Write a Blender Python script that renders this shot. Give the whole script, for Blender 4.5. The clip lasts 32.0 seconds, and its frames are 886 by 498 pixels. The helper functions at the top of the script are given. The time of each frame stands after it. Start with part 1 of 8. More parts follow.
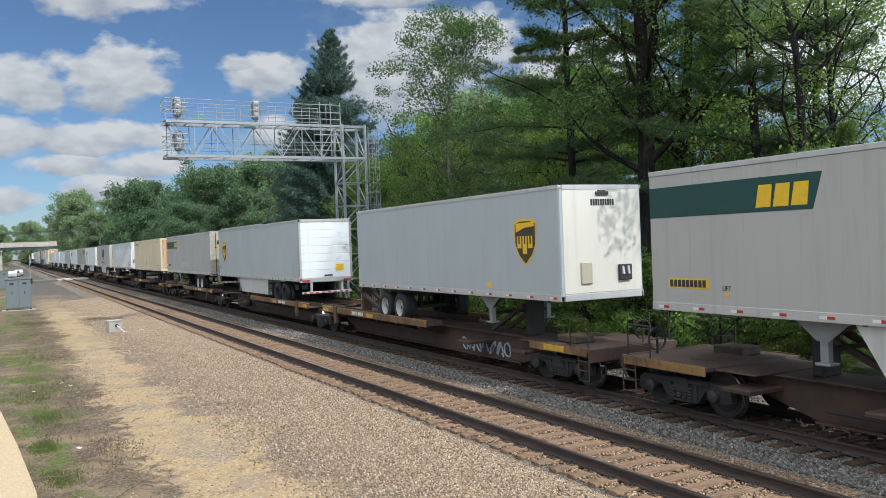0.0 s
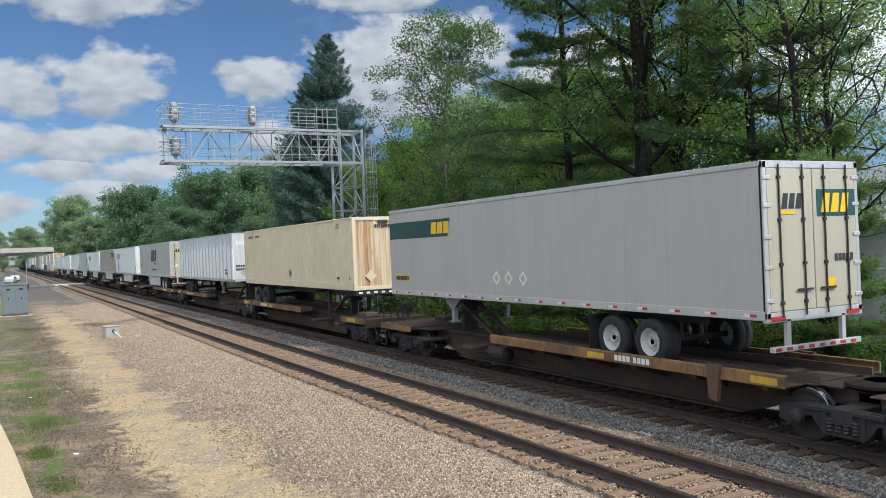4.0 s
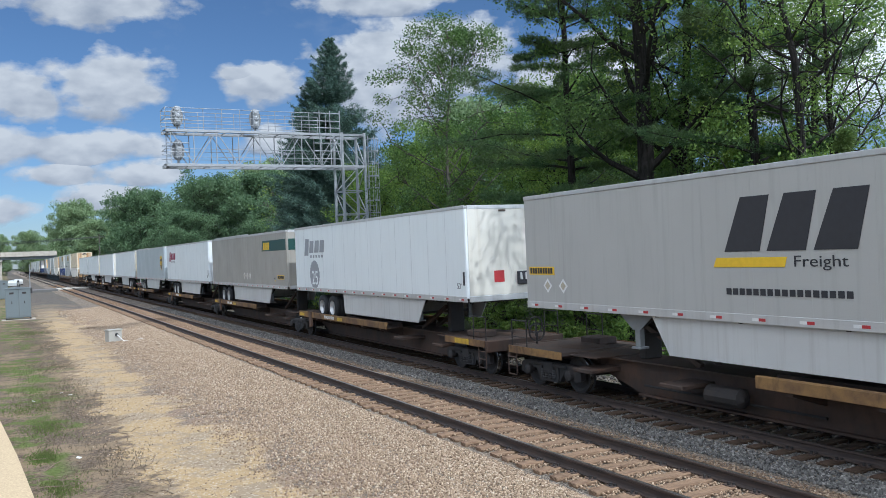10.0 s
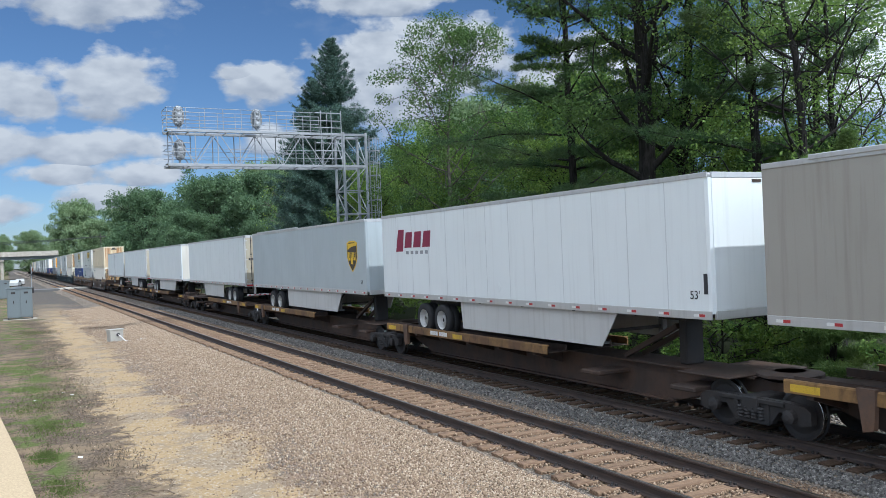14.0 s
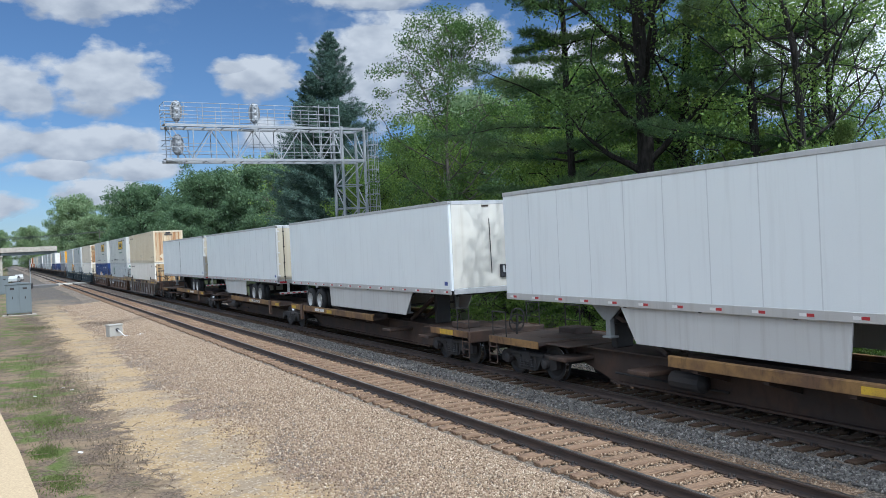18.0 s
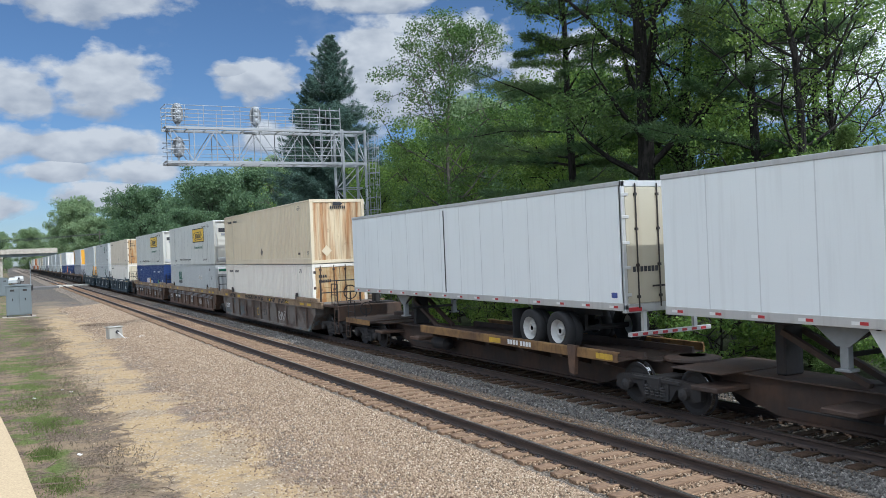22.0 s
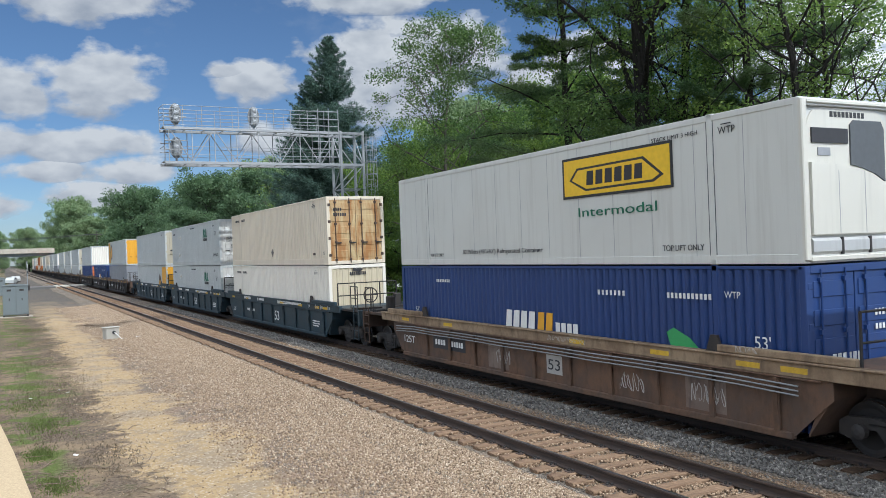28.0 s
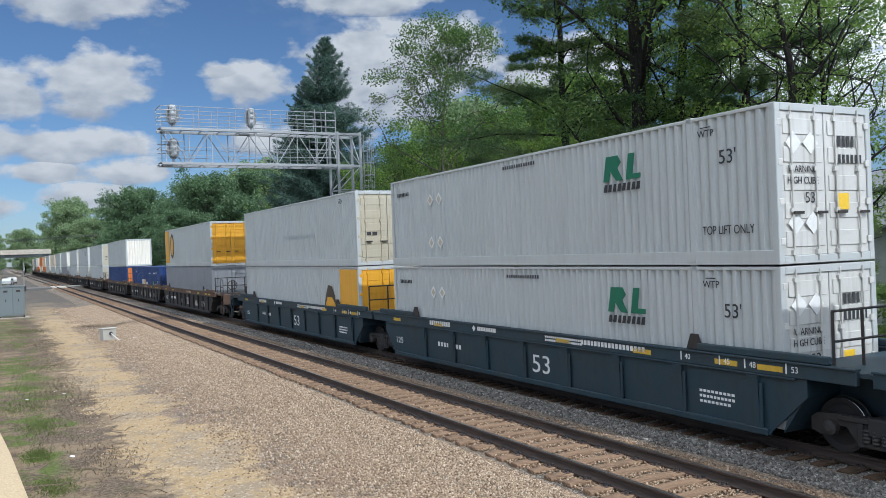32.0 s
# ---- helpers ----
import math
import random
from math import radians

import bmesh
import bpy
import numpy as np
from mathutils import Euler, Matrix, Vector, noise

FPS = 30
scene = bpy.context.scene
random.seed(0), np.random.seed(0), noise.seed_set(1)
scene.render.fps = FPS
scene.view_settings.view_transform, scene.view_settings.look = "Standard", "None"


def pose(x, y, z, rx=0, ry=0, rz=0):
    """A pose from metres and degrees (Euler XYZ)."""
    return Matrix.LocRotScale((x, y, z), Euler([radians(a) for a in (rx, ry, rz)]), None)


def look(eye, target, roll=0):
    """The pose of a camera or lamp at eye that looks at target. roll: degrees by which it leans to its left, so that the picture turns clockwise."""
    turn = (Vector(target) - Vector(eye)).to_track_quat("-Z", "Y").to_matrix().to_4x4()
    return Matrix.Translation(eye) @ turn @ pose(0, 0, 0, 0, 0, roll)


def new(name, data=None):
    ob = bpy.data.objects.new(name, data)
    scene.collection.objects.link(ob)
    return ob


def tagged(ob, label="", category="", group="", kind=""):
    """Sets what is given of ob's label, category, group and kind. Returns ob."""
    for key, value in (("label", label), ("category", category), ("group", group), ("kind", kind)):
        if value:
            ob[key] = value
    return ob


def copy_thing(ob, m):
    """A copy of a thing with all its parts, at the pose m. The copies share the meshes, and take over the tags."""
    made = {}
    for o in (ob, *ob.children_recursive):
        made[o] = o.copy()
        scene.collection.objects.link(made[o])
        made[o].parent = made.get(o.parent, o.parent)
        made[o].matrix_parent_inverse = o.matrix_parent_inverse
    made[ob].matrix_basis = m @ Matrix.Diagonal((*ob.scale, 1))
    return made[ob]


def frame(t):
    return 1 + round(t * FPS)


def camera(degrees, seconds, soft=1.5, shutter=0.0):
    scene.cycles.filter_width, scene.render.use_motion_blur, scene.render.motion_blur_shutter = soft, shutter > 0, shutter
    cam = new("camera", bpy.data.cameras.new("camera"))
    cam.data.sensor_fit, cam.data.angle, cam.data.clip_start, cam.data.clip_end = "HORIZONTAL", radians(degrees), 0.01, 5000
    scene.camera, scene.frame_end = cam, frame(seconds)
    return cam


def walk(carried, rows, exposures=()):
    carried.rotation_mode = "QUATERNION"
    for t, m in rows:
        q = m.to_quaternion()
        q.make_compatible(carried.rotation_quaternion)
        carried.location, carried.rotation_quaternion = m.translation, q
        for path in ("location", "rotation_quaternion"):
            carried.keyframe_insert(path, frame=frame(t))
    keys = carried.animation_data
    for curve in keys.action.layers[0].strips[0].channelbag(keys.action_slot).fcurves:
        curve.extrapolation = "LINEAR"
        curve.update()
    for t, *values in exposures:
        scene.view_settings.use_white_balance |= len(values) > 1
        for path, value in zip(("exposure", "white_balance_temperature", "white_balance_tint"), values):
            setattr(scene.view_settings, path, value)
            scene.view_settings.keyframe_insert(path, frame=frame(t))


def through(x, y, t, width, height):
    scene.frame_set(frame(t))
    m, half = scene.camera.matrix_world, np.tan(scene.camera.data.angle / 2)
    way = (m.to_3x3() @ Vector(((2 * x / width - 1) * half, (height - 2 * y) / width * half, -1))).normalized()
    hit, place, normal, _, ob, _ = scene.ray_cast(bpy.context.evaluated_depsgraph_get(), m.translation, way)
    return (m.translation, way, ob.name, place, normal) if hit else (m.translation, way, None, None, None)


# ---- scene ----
# world: x across the tracks, y along them away from the eye, z up from the rail tops
cam = camera(55.72, 32.0, soft=0.35)
EYE = Vector((-8.53, 0.0, 3.67))
TURNS = [  # seconds, turn from +y towards +x, tilt up, roll
    (0, 27.67, -0.45, -2.17), (0.5, 27.75, -0.45, -2.17), (1, 27.82, -0.43, -2.18), (1.5, 27.88, -0.39, -2.23),
    (2, 27.92, -0.36, -2.29), (2.5, 27.92, -0.31, -2.31), (3, 27.91, -0.25, -2.32), (3.5, 27.88, -0.21, -2.36),
    (5.5, 27.80, -0.08, -2.28), (6, 27.80, -0.11, -2.26), (6.5, 27.80, -0.14, -2.25), (7, 27.79, -0.17, -2.24),
    (7.5, 27.77, -0.17, -2.24), (8, 27.75, -0.15, -2.24), (8.5, 27.73, -0.12, -2.26), (9, 27.71, -0.06, -2.30),
    (9.5, 27.70, 0.02, -2.34), (10, 27.70, 0.09, -2.38), (10.5, 27.70, 0.14, -2.40), (11, 27.69, 0.15, -2.38),
    (11.5, 27.68, 0.13, -2.36), (12, 27.65, 0.09, -2.37), (12.5, 27.62, 0.08, -2.38), (13, 27.60, 0.08, -2.39),
    (13.5, 27.60, 0.08, -2.39), (14, 27.61, 0.08, -2.38), (14.5, 27.64, 0.08, -2.35), (16.5, 27.72, -0.21, -2.51),
    (17, 27.70, -0.26, -2.57), (17.5, 27.68, -0.31, -2.61), (18, 27.67, -0.35, -2.64), (18.5, 27.67, -0.39, -2.65),
    (19, 27.67, -0.41, -2.66), (19.5, 27.67, -0.40, -2.65), (20, 27.66, -0.35, -2.61), (20.5, 27.64, -0.27, -2.56),
    (21, 27.63, -0.19, -2.51), (21.5, 27.64, -0.13, -2.46), (22, 27.66, -0.11, -2.40), (22.5, 27.67, -0.11, -2.35),
    (23, 27.66, -0.13, -2.32), (23.5, 27.65, -0.17, -2.32), (24, 27.63, -0.23, -2.31), (24.5, 27.61, -0.29, -2.30),
    (25, 27.59, -0.33, -2.28), (25.5, 27.58, -0.32, -2.23), (27.5, 27.82, -0.02, -2.13), (28, 27.83, -0.00, -2.15),
    (28.5, 27.84, 0.00, -2.16), (29, 27.85, 0.00, -2.16), (29.5, 27.86, 0.00, -2.16), (30, 27.88, 0.01, -2.16),
    (30.5, 27.92, 0.03, -2.15), (31, 27.96, 0.05, -2.14), (31.5, 28.00, 0.06, -2.15), (32, 28.02, 0.05, -2.17)]


def aim(turn, tilt):
    a, b = radians(turn), radians(tilt)
    return Vector((math.sin(a) * math.cos(b), math.cos(a) * math.cos(b), math.sin(b)))


walk(cam, [(t, look(EYE, EYE + 50 * aim(turn, tilt), roll)) for t, turn, tilt, roll in TURNS],
     [(0, 0.27, 6050, 7), (3, 0.27, 5900, 7), (6, 0.27, 5800, 7), (8, 0.27, 5600, 7), (13, 0.27, 5600, 7), (17, 0.27, 5550, 7), (20, 0.27, 5600, 7),
      (22, 0.27, 5700, 7), (24, 0.25, 6000, 7), (25.5, 0.25, 6050, 7), (28, 0.24, 5850, 7), (29, 0.24, 5850, 7), (30, 0.24, 6050, 7), (31, 0.22, 5900, 7), (32, 0.22, 5750, 7)])

# ---- light ----
TO_SUN = Vector((0.32, -0.92, 1.0)).normalized()
world = bpy.data.worlds.new("sky")
scene.world = world
world.use_nodes = True
wn = world.node_tree.nodes
sky = wn.new("ShaderNodeTexSky")
sky.sky_type = "NISHITA"
sky.sun_disc = False
sky.sun_elevation = math.asin(TO_SUN.z)
sky.sun_rotation = math.atan2(TO_SUN.x, TO_SUN.y)
sky.altitude = 1500.0
sky.air_density, sky.dust_density, sky.ozone_density = 1.0, 1.0, 5.0
wn["Background"].inputs["Strength"].default_value = 0.070
world.node_tree.links.new(sky.outputs[0], wn["Background"].inputs["Color"])
sun = new("sun", bpy.data.lights.new("sun", "SUN"))
sun.data.energy, sun.data.angle, sun.data.color = 2.8, radians(0.53), (1.0, 0.965, 0.91)
sun.matrix_basis = look((0, 0, 60), Vector((0, 0, 60)) - TO_SUN)


# ---- mesh building ----
class Shape:
    """Vertices and faces gathered for one mesh."""

    def __init__(self):
        self.v, self.f = [], []

    def add(self, verts, faces):
        n = len(self.v)
        self.v += [tuple(p) for p in verts]
        self.f += [tuple(i + n for i in f) for f in faces]
        return self

    def box(self, x0, x1, y0, y1, z0, z1, b=0.0):
        if b <= 0:
            vs = [(x, y, z) for x in (x0, x1) for y in (y0, y1) for z in (z0, z1)]
            return self.add(vs, [(0, 1, 3, 2), (4, 6, 7, 5), (0, 4, 5, 1), (2, 3, 7, 6), (0, 2, 6, 4), (1, 5, 7, 3)])
        b = min(b, (x1 - x0) * 0.4, (y1 - y0) * 0.4, (z1 - z0) * 0.4)
        lo, hi, vs, idx = (x0, y0, z0), (x1, y1, z1), [], {}
        for c in ((i, j, k) for i in (0, 1) for j in (0, 1) for k in (0, 1)):
            for a in range(3):
                idx[c, a] = len(vs)
                vs.append(tuple((hi[d] if c[d] else lo[d]) if d == a else (hi[d] - b if c[d] else lo[d] + b) for d in range(3)))
        fs = []
        for a in range(3):
            d, e = (a + 1) % 3, (a + 2) % 3
            for s in (0, 1):
                ring = []
                for p, q in ((0, 0), (1, 0), (1, 1), (0, 1)):
                    c = [0, 0, 0]
                    c[a], c[d], c[e] = s, p, q
                    ring.append(idx[tuple(c), a])
                fs.append(ring if s else ring[::-1])
            for p in (0, 1):
                for q in (0, 1):
                    c0, c1 = [0, 0, 0], [0, 0, 0]
                    c0[d], c0[e], c1[d], c1[e] = p, q, p, q
                    c1[a] = 1
                    ring = [idx[tuple(c0), d], idx[tuple(c1), d], idx[tuple(c1), e], idx[tuple(c0), e]]
                    fs.append(ring if p == q else ring[::-1])
        for c in ((i, j, k) for i in (0, 1) for j in (0, 1) for k in (0, 1)):
            ring = [idx[c, 0], idx[c, 1], idx[c, 2]]
            fs.append(ring if sum(c) % 2 else ring[::-1])
        return self.add(vs, fs)

    def bar(self, a, b, r, n=6, r2=None):
        """A round bar from a to b."""
        a, b = Vector(a), Vector(b)
        r2 = r if r2 is None else r2
        d = (b - a).normalized()
        s = d.orthogonal().normalized()
        t = d.cross(s)
        vs = []
        for c, rr in ((a, r), (b, r2)):
            for i in range(n):
                w = 2 * math.pi * i / n
                vs.append(c + (s * math.cos(w) + t * math.sin(w)) * rr)
        fs = [(i, (i + 1) % n, n + (i + 1) % n, n + i) for i in range(n)]
        return self.add(vs, fs + [tuple(range(n))[::-1], tuple(range(n, 2 * n))])

    def beam(self, a, b, w, h):
        """A square bar from a to b, w wide across and h high."""
        a, b = Vector(a), Vector(b)
        d = (b - a).normalized()
        s = d.cross(Vector((0, 0, 1)))
        s = Vector((1, 0, 0)) if s.length < 1e-3 else s.normalized()
        t = s.cross(d)
        vs = [c + s * w / 2 * i + t * h / 2 * j for c in (a, b) for i, j in ((-1, -1), (1, -1), (1, 1), (-1, 1))]
        return self.add(vs, [(0, 1, 5, 4), (1, 2, 6, 5), (2, 3, 7, 6), (3, 0, 4, 7), (3, 2, 1, 0), (4, 5, 6, 7)])

    def prism(self, outline, axis, lo, hi):
        """A flat outline drawn out along an axis (0 x: outline in y,z; 1 y: in x,z; 2 z: in x,y)."""
        def at(p, h):
            q = list(p)
            q.insert(axis, h)
            return tuple(q)
        n = len(outline)
        vs = [at(p, lo) for p in outline] + [at(p, hi) for p in outline]
        fs = [(i, (i + 1) % n, n + (i + 1) % n, n + i) for i in range(n)]
        return self.add(vs, fs + [tuple(range(n))[::-1], tuple(range(n, 2 * n))])

    def lathe(self, profile, centre, axis=0, n=20, caps=True):
        """Rings (radius, offset along the axis) turned round it."""
        d, e = [k for k in range(3) if k != axis]
        vs = []
        for r, h in profile:
            for i in range(n):
                w, q = 2 * math.pi * i / n, [0, 0, 0]
                q[axis], q[d], q[e] = centre[axis] + h, centre[d] + r * math.cos(w), centre[e] + r * math.sin(w)
                vs.append(tuple(q))
        m = len(profile)
        fs = [(j * n + i, j * n + (i + 1) % n, (j + 1) * n + (i + 1) % n, (j + 1) * n + i) for j in range(m - 1) for i in range(n)]
        return self.add(vs, fs + ([tuple(range(n))[::-1], tuple(range((m - 1) * n, m * n))] if caps else []))

    def mesh(self, name):
        me = bpy.data.meshes.new(name)
        me.from_pydata(self.v, [], self.f)
        bm = bmesh.new()
        bm.from_mesh(me)
        bmesh.ops.recalc_face_normals(bm, faces=bm.faces)
        bm.to_mesh(me)
        bm.free()
        return me


def limb(s, pts, r0, r1, n=6):
    """A tapered tube along the points."""
    m = len(pts)
    vs, side = [], None
    for i, p in enumerate(pts):
        d = (pts[min(m - 1, i + 1)] - pts[max(0, i - 1)]).normalized()
        side = d.orthogonal().normalized() if side is None else (side - d * side.dot(d)).normalized()
        t, r = d.cross(side), r0 + (r1 - r0) * i / (m - 1)
        vs += [p + (side * math.cos(2 * math.pi * j / n) + t * math.sin(2 * math.pi * j / n)) * r for j in range(n)]
    fs = [(i * n + j, i * n + (j + 1) % n, (i + 1) * n + (j + 1) % n, (i + 1) * n + j) for i in range(m - 1) for j in range(n)]
    s.add(vs, fs + [tuple(range(n))[::-1], tuple(range((m - 1) * n, m * n))])


def part(name, shape, material, parent=None, label="", smooth=False):
    me = shape.mesh(name) if isinstance(shape, Shape) else shape
    if not me.materials:
        me.materials.append(material)
    if smooth:
        me.shade_smooth()
    ob = new(name, me)
    ob.parent = parent
    if name.endswith(("_bars", "_marking")) or name in ("sign_line", "faded_sign", "panel_seams", "panel_joints"):
        tagged(ob, kind="stuff")
    return tagged(ob, label=label)


def thing(name, label, category, group="", kind="", at=None):
    ob = tagged(new(name), label, category, group, kind)
    if at is not None:
        ob.matrix_basis = at
    return ob


def soup(name, verts, size, material):
    """One mesh of loose polygons of equal corner count; verts is (n*size, 3)."""
    n = len(verts) // size
    me = bpy.data.meshes.new(name)
    me.vertices.add(len(verts))
    me.vertices.foreach_set("co", np.ascontiguousarray(verts, dtype=np.float32).ravel())
    me.loops.add(len(verts))
    me.loops.foreach_set("vertex_index", np.arange(len(verts), dtype=np.int32))
    me.polygons.add(n)
    me.polygons.foreach_set("loop_start", np.arange(0, len(verts), size, dtype=np.int32))
    me.update(calc_edges=True)
    me.materials.append(material)
    return me


SIDE = Matrix(((0, 0, -1, 0), (-1, 0, 0, 0), (0, 1, 0, 0), (0, 0, 0, 1)))  # lettering that reads on the -x face
FRONT = Matrix(((1, 0, 0, 0), (0, 0, -1, 0), (0, 1, 0, 0), (0, 0, 0, 1)))  # on the -y face


def words(text, height, material, parent, m, squeeze=1.0, shear=0.0):
    cu = bpy.data.curves.new("lettering", "FONT")
    cu.body, cu.size, cu.extrude, cu.align_x, cu.shear = text, height * 1.38, 0.002, "CENTER", shear
    ob = bpy.data.objects.new("lettering", cu)
    me = bpy.data.meshes.new_from_object(ob)
    bpy.data.objects.remove(ob)
    me.materials.append(material)
    out = new("lettering", me)
    out.parent, out.matrix_basis = parent, m @ Matrix.Diagonal((squeeze, 1, 1, 1))
    return out


def on_side(x, y, z):
    return Matrix.Translation((x, y, z)) @ SIDE


def on_front(x, y, z):
    return Matrix.Translation((x, y, z)) @ FRONT


# ---- materials ----
class Nodes:
    """A short way to wire a material."""

    def __init__(self, name):
        self.m = bpy.data.materials.new(name)
        self.m.use_nodes = True
        self.t = self.m.node_tree
        self.p = self.t.nodes["Principled BSDF"]

    def n(self, kind, **inputs):
        node = self.t.nodes.new("ShaderNode" + kind)
        for k, v in inputs.items():
            self.put(node, k, v)
        return node

    def put(self, node, k, v):
        s = node.inputs[int(k[1:])] if k[0] == "i" and k[1:].isdigit() else node.inputs[k]
        if isinstance(v, bpy.types.NodeSocket):
            self.t.links.new(v, s)
        else:
            s.default_value = v

    def mix(self, fac, a, b, blend="MIX"):
        node = self.t.nodes.new("ShaderNodeMix")
        node.data_type, node.blend_type = "RGBA", blend
        for i, v in ((0, fac), (6, a), (7, b)):
            if isinstance(v, bpy.types.NodeSocket):
                self.t.links.new(v, node.inputs[i])
            else:
                node.inputs[i].default_value = v if i == 0 else (*v[:3], 1)
        return node.outputs[2]

    def ramp(self, fac, lo, hi, a=0.0, b=1.0):
        node = self.n("MapRange", i0=fac, i1=lo, i2=hi, i3=a, i4=b)
        return node.outputs[0]

    def noise(self, vec, scale, detail=4.0, rough=0.55):
        node = self.n("TexNoise", Vector=vec, Scale=scale, Detail=detail, Roughness=rough)
        return node.outputs["Fac"]

    def coords(self, scale=(1, 1, 1), kind="Object"):
        tc = self.n("TexCoord")
        mp = self.n("Mapping", Vector=tc.outputs[kind], Scale=scale)
        return mp.outputs[0]

    def math(self, op, a, b=0.0):
        node = self.t.nodes.new("ShaderNodeMath")
        node.operation = op
        for i, v in ((0, a), (1, b)):
            if isinstance(v, bpy.types.NodeSocket):
                self.t.links.new(v, node.inputs[i])
            else:
                node.inputs[i].default_value = v
        return node.outputs[0]

    def done(self, colour, rough=0.6, metal=0.0, bump=None, depth=0.01, strength=0.5, spec=0.5):
        for k, v in (("Base Color", colour), ("Roughness", rough), ("Metallic", metal), ("Specular IOR Level", spec)):
            if k == "Base Color" and not isinstance(v, bpy.types.NodeSocket):
                v = (*v[:3], 1)
            self.put(self.p, k, v)
        if bump is not None:
            b = self.n("Bump", Height=bump, Strength=strength, Distance=depth)
            self.t.links.new(b.outputs[0], self.p.inputs["Normal"])
        return self.m


def paint(name, col, dirt=(0.12, 0.10, 0.08), amount=0.35, rough=0.5, metal=0.0, streak=True, vary=0.06, scale=0.6, ripple=0.0):
    """Worn paint or sheet metal: soft patches, streaks that run down, fine specks."""
    k = Nodes(name)
    big = k.noise(k.coords(), scale, 5)
    st = k.noise(k.coords((2.2, 2.2, 0.12) if streak else (1, 1, 1)), 3.0, 4)
    fine = k.noise(k.coords(), 38.0, 3)
    rnd = k.n("ObjectInfo").outputs["Random"]
    base = k.mix(k.ramp(rnd, 0, 1, 0, vary * 3), col, [c * 0.75 for c in col])
    base = k.mix(k.ramp(big, 0.35, 0.75, 0, amount * 0.55), base, [0.5 * c + 0.5 * d for c, d in zip(col, dirt)])
    base = k.mix(k.ramp(st, 0.52, 0.78, 0, amount), base, [0.35 * c + 0.65 * d for c, d in zip(col, dirt)])
    base = k.mix(k.ramp(fine, 0.6, 0.8, 0, amount * 0.4), base, dirt)
    bump = fine if ripple <= 0 else k.math("ADD", k.math("MULTIPLY", k.noise(k.coords((1, 1, 1)), 1.6, 2), ripple), k.math("MULTIPLY", fine, 0.05))
    return k.done(base, k.ramp(big, 0.3, 0.8, rough - 0.08, rough + 0.15), metal, bump, 0.004 if ripple <= 0 else 0.02, 0.25)


def rusty(name, col, rust=(0.16, 0.07, 0.035), amount=0.6, rough=0.75):
    k = Nodes(name)
    big = k.noise(k.coords(), 1.1, 6, 0.65)
    mid = k.noise(k.coords((1, 1, 0.4)), 6.0, 5)
    fine = k.noise(k.coords(), 60.0, 3)
    base = k.mix(k.ramp(big, 0.42, 0.62, 0, amount), col, rust)
    base = k.mix(k.ramp(mid, 0.5, 0.72, 0, amount * 0.8), base, [c * 0.35 for c in rust])
    base = k.mix(k.ramp(fine, 0.5, 0.75, 0, 0.35), base, (0.05, 0.045, 0.04))
    return k.done(base, rough, 0.0, fine, 0.004, 0.4)


def plain(name, col, rough=0.6, metal=0.0, spec=0.5):
    k = Nodes(name)
    n = k.noise(k.coords(), 9.0, 4)
    f = k.noise(k.coords(), 70.0, 2)
    base = k.mix(k.ramp(n, 0.35, 0.7, 0, 0.3), col, [c * 0.6 for c in col])
    return k.done(base, rough, metal, f, 0.002, 0.2, spec)


def leafy(name, dark, light, tint=(0.12, 0.13, 0.02), through=0.36):
    """Leaves: each loose piece takes its own green; some light goes through."""
    k = Nodes(name)
    rnd = k.n("NewGeometry").outputs["Random Per Island"]
    patch = k.noise(k.coords(), 0.35, 3)
    base = k.mix(k.ramp(rnd, 0, 1), dark, light)
    base = k.mix(k.ramp(patch, 0.45, 0.7, 0, 0.5), base, tint)
    k.done(base, 0.55, 0.0, spec=0.25)
    tr = k.n("BsdfTranslucent", Color=k.mix(0.35, base, (0.11, 0.21, 0.04)))
    mx = k.n("MixShader", i0=through)
    k.t.links.new(k.p.outputs[0], mx.inputs[1])
    k.t.links.new(tr.outputs[0], mx.inputs[2])
    k.t.links.new(mx.outputs[0], k.t.nodes["Material Output"].inputs["Surface"])
    return k.m


BLACK = plain("black_rubber", (0.018, 0.018, 0.019), 0.8)
INK = plain("dark_lettering", (0.03, 0.03, 0.035), 0.6)
PALE = plain("white_lettering", (0.75, 0.75, 0.73), 0.6)
CAST = rusty("cast_steel", (0.024, 0.023, 0.023), (0.045, 0.032, 0.025), 0.6, 0.7)
TREAD = plain("bright_steel", (0.5, 0.5, 0.5), 0.25, 1.0)
RUST = rusty("rusty_deck", (0.062, 0.043, 0.034), (0.115, 0.062, 0.036))
RIMWHITE = plain("dull_white_rim_paint", (0.46, 0.46, 0.44), 0.5)
LEGGREY = plain("dull_grey_leg_paint", (0.24, 0.25, 0.25), 0.55)
DARKGREY = plain("dark_grey_panel", (0.085, 0.092, 0.10), 0.5)
DECKY = rusty("worn_yellow_paint", (0.26, 0.145, 0.048), (0.095, 0.05, 0.03), 0.8)
YELLOW = rusty("yellow_patch", (0.62, 0.40, 0.03), (0.35, 0.2, 0.05), 0.5)
BROWN = rusty("brown_car_paint", (0.092, 0.060, 0.043), (0.17, 0.088, 0.046), 0.7)
# rusty brown, darkened so that the colour carries shade below the decks
DARKBROWN = rusty("shade_dark_frame_paint", (0.055, 0.037, 0.028), (0.11, 0.056, 0.031), 0.6)
FADED = rusty("faded_tan_chord_paint", (0.31, 0.225, 0.14), (0.14, 0.085, 0.05), 0.7)
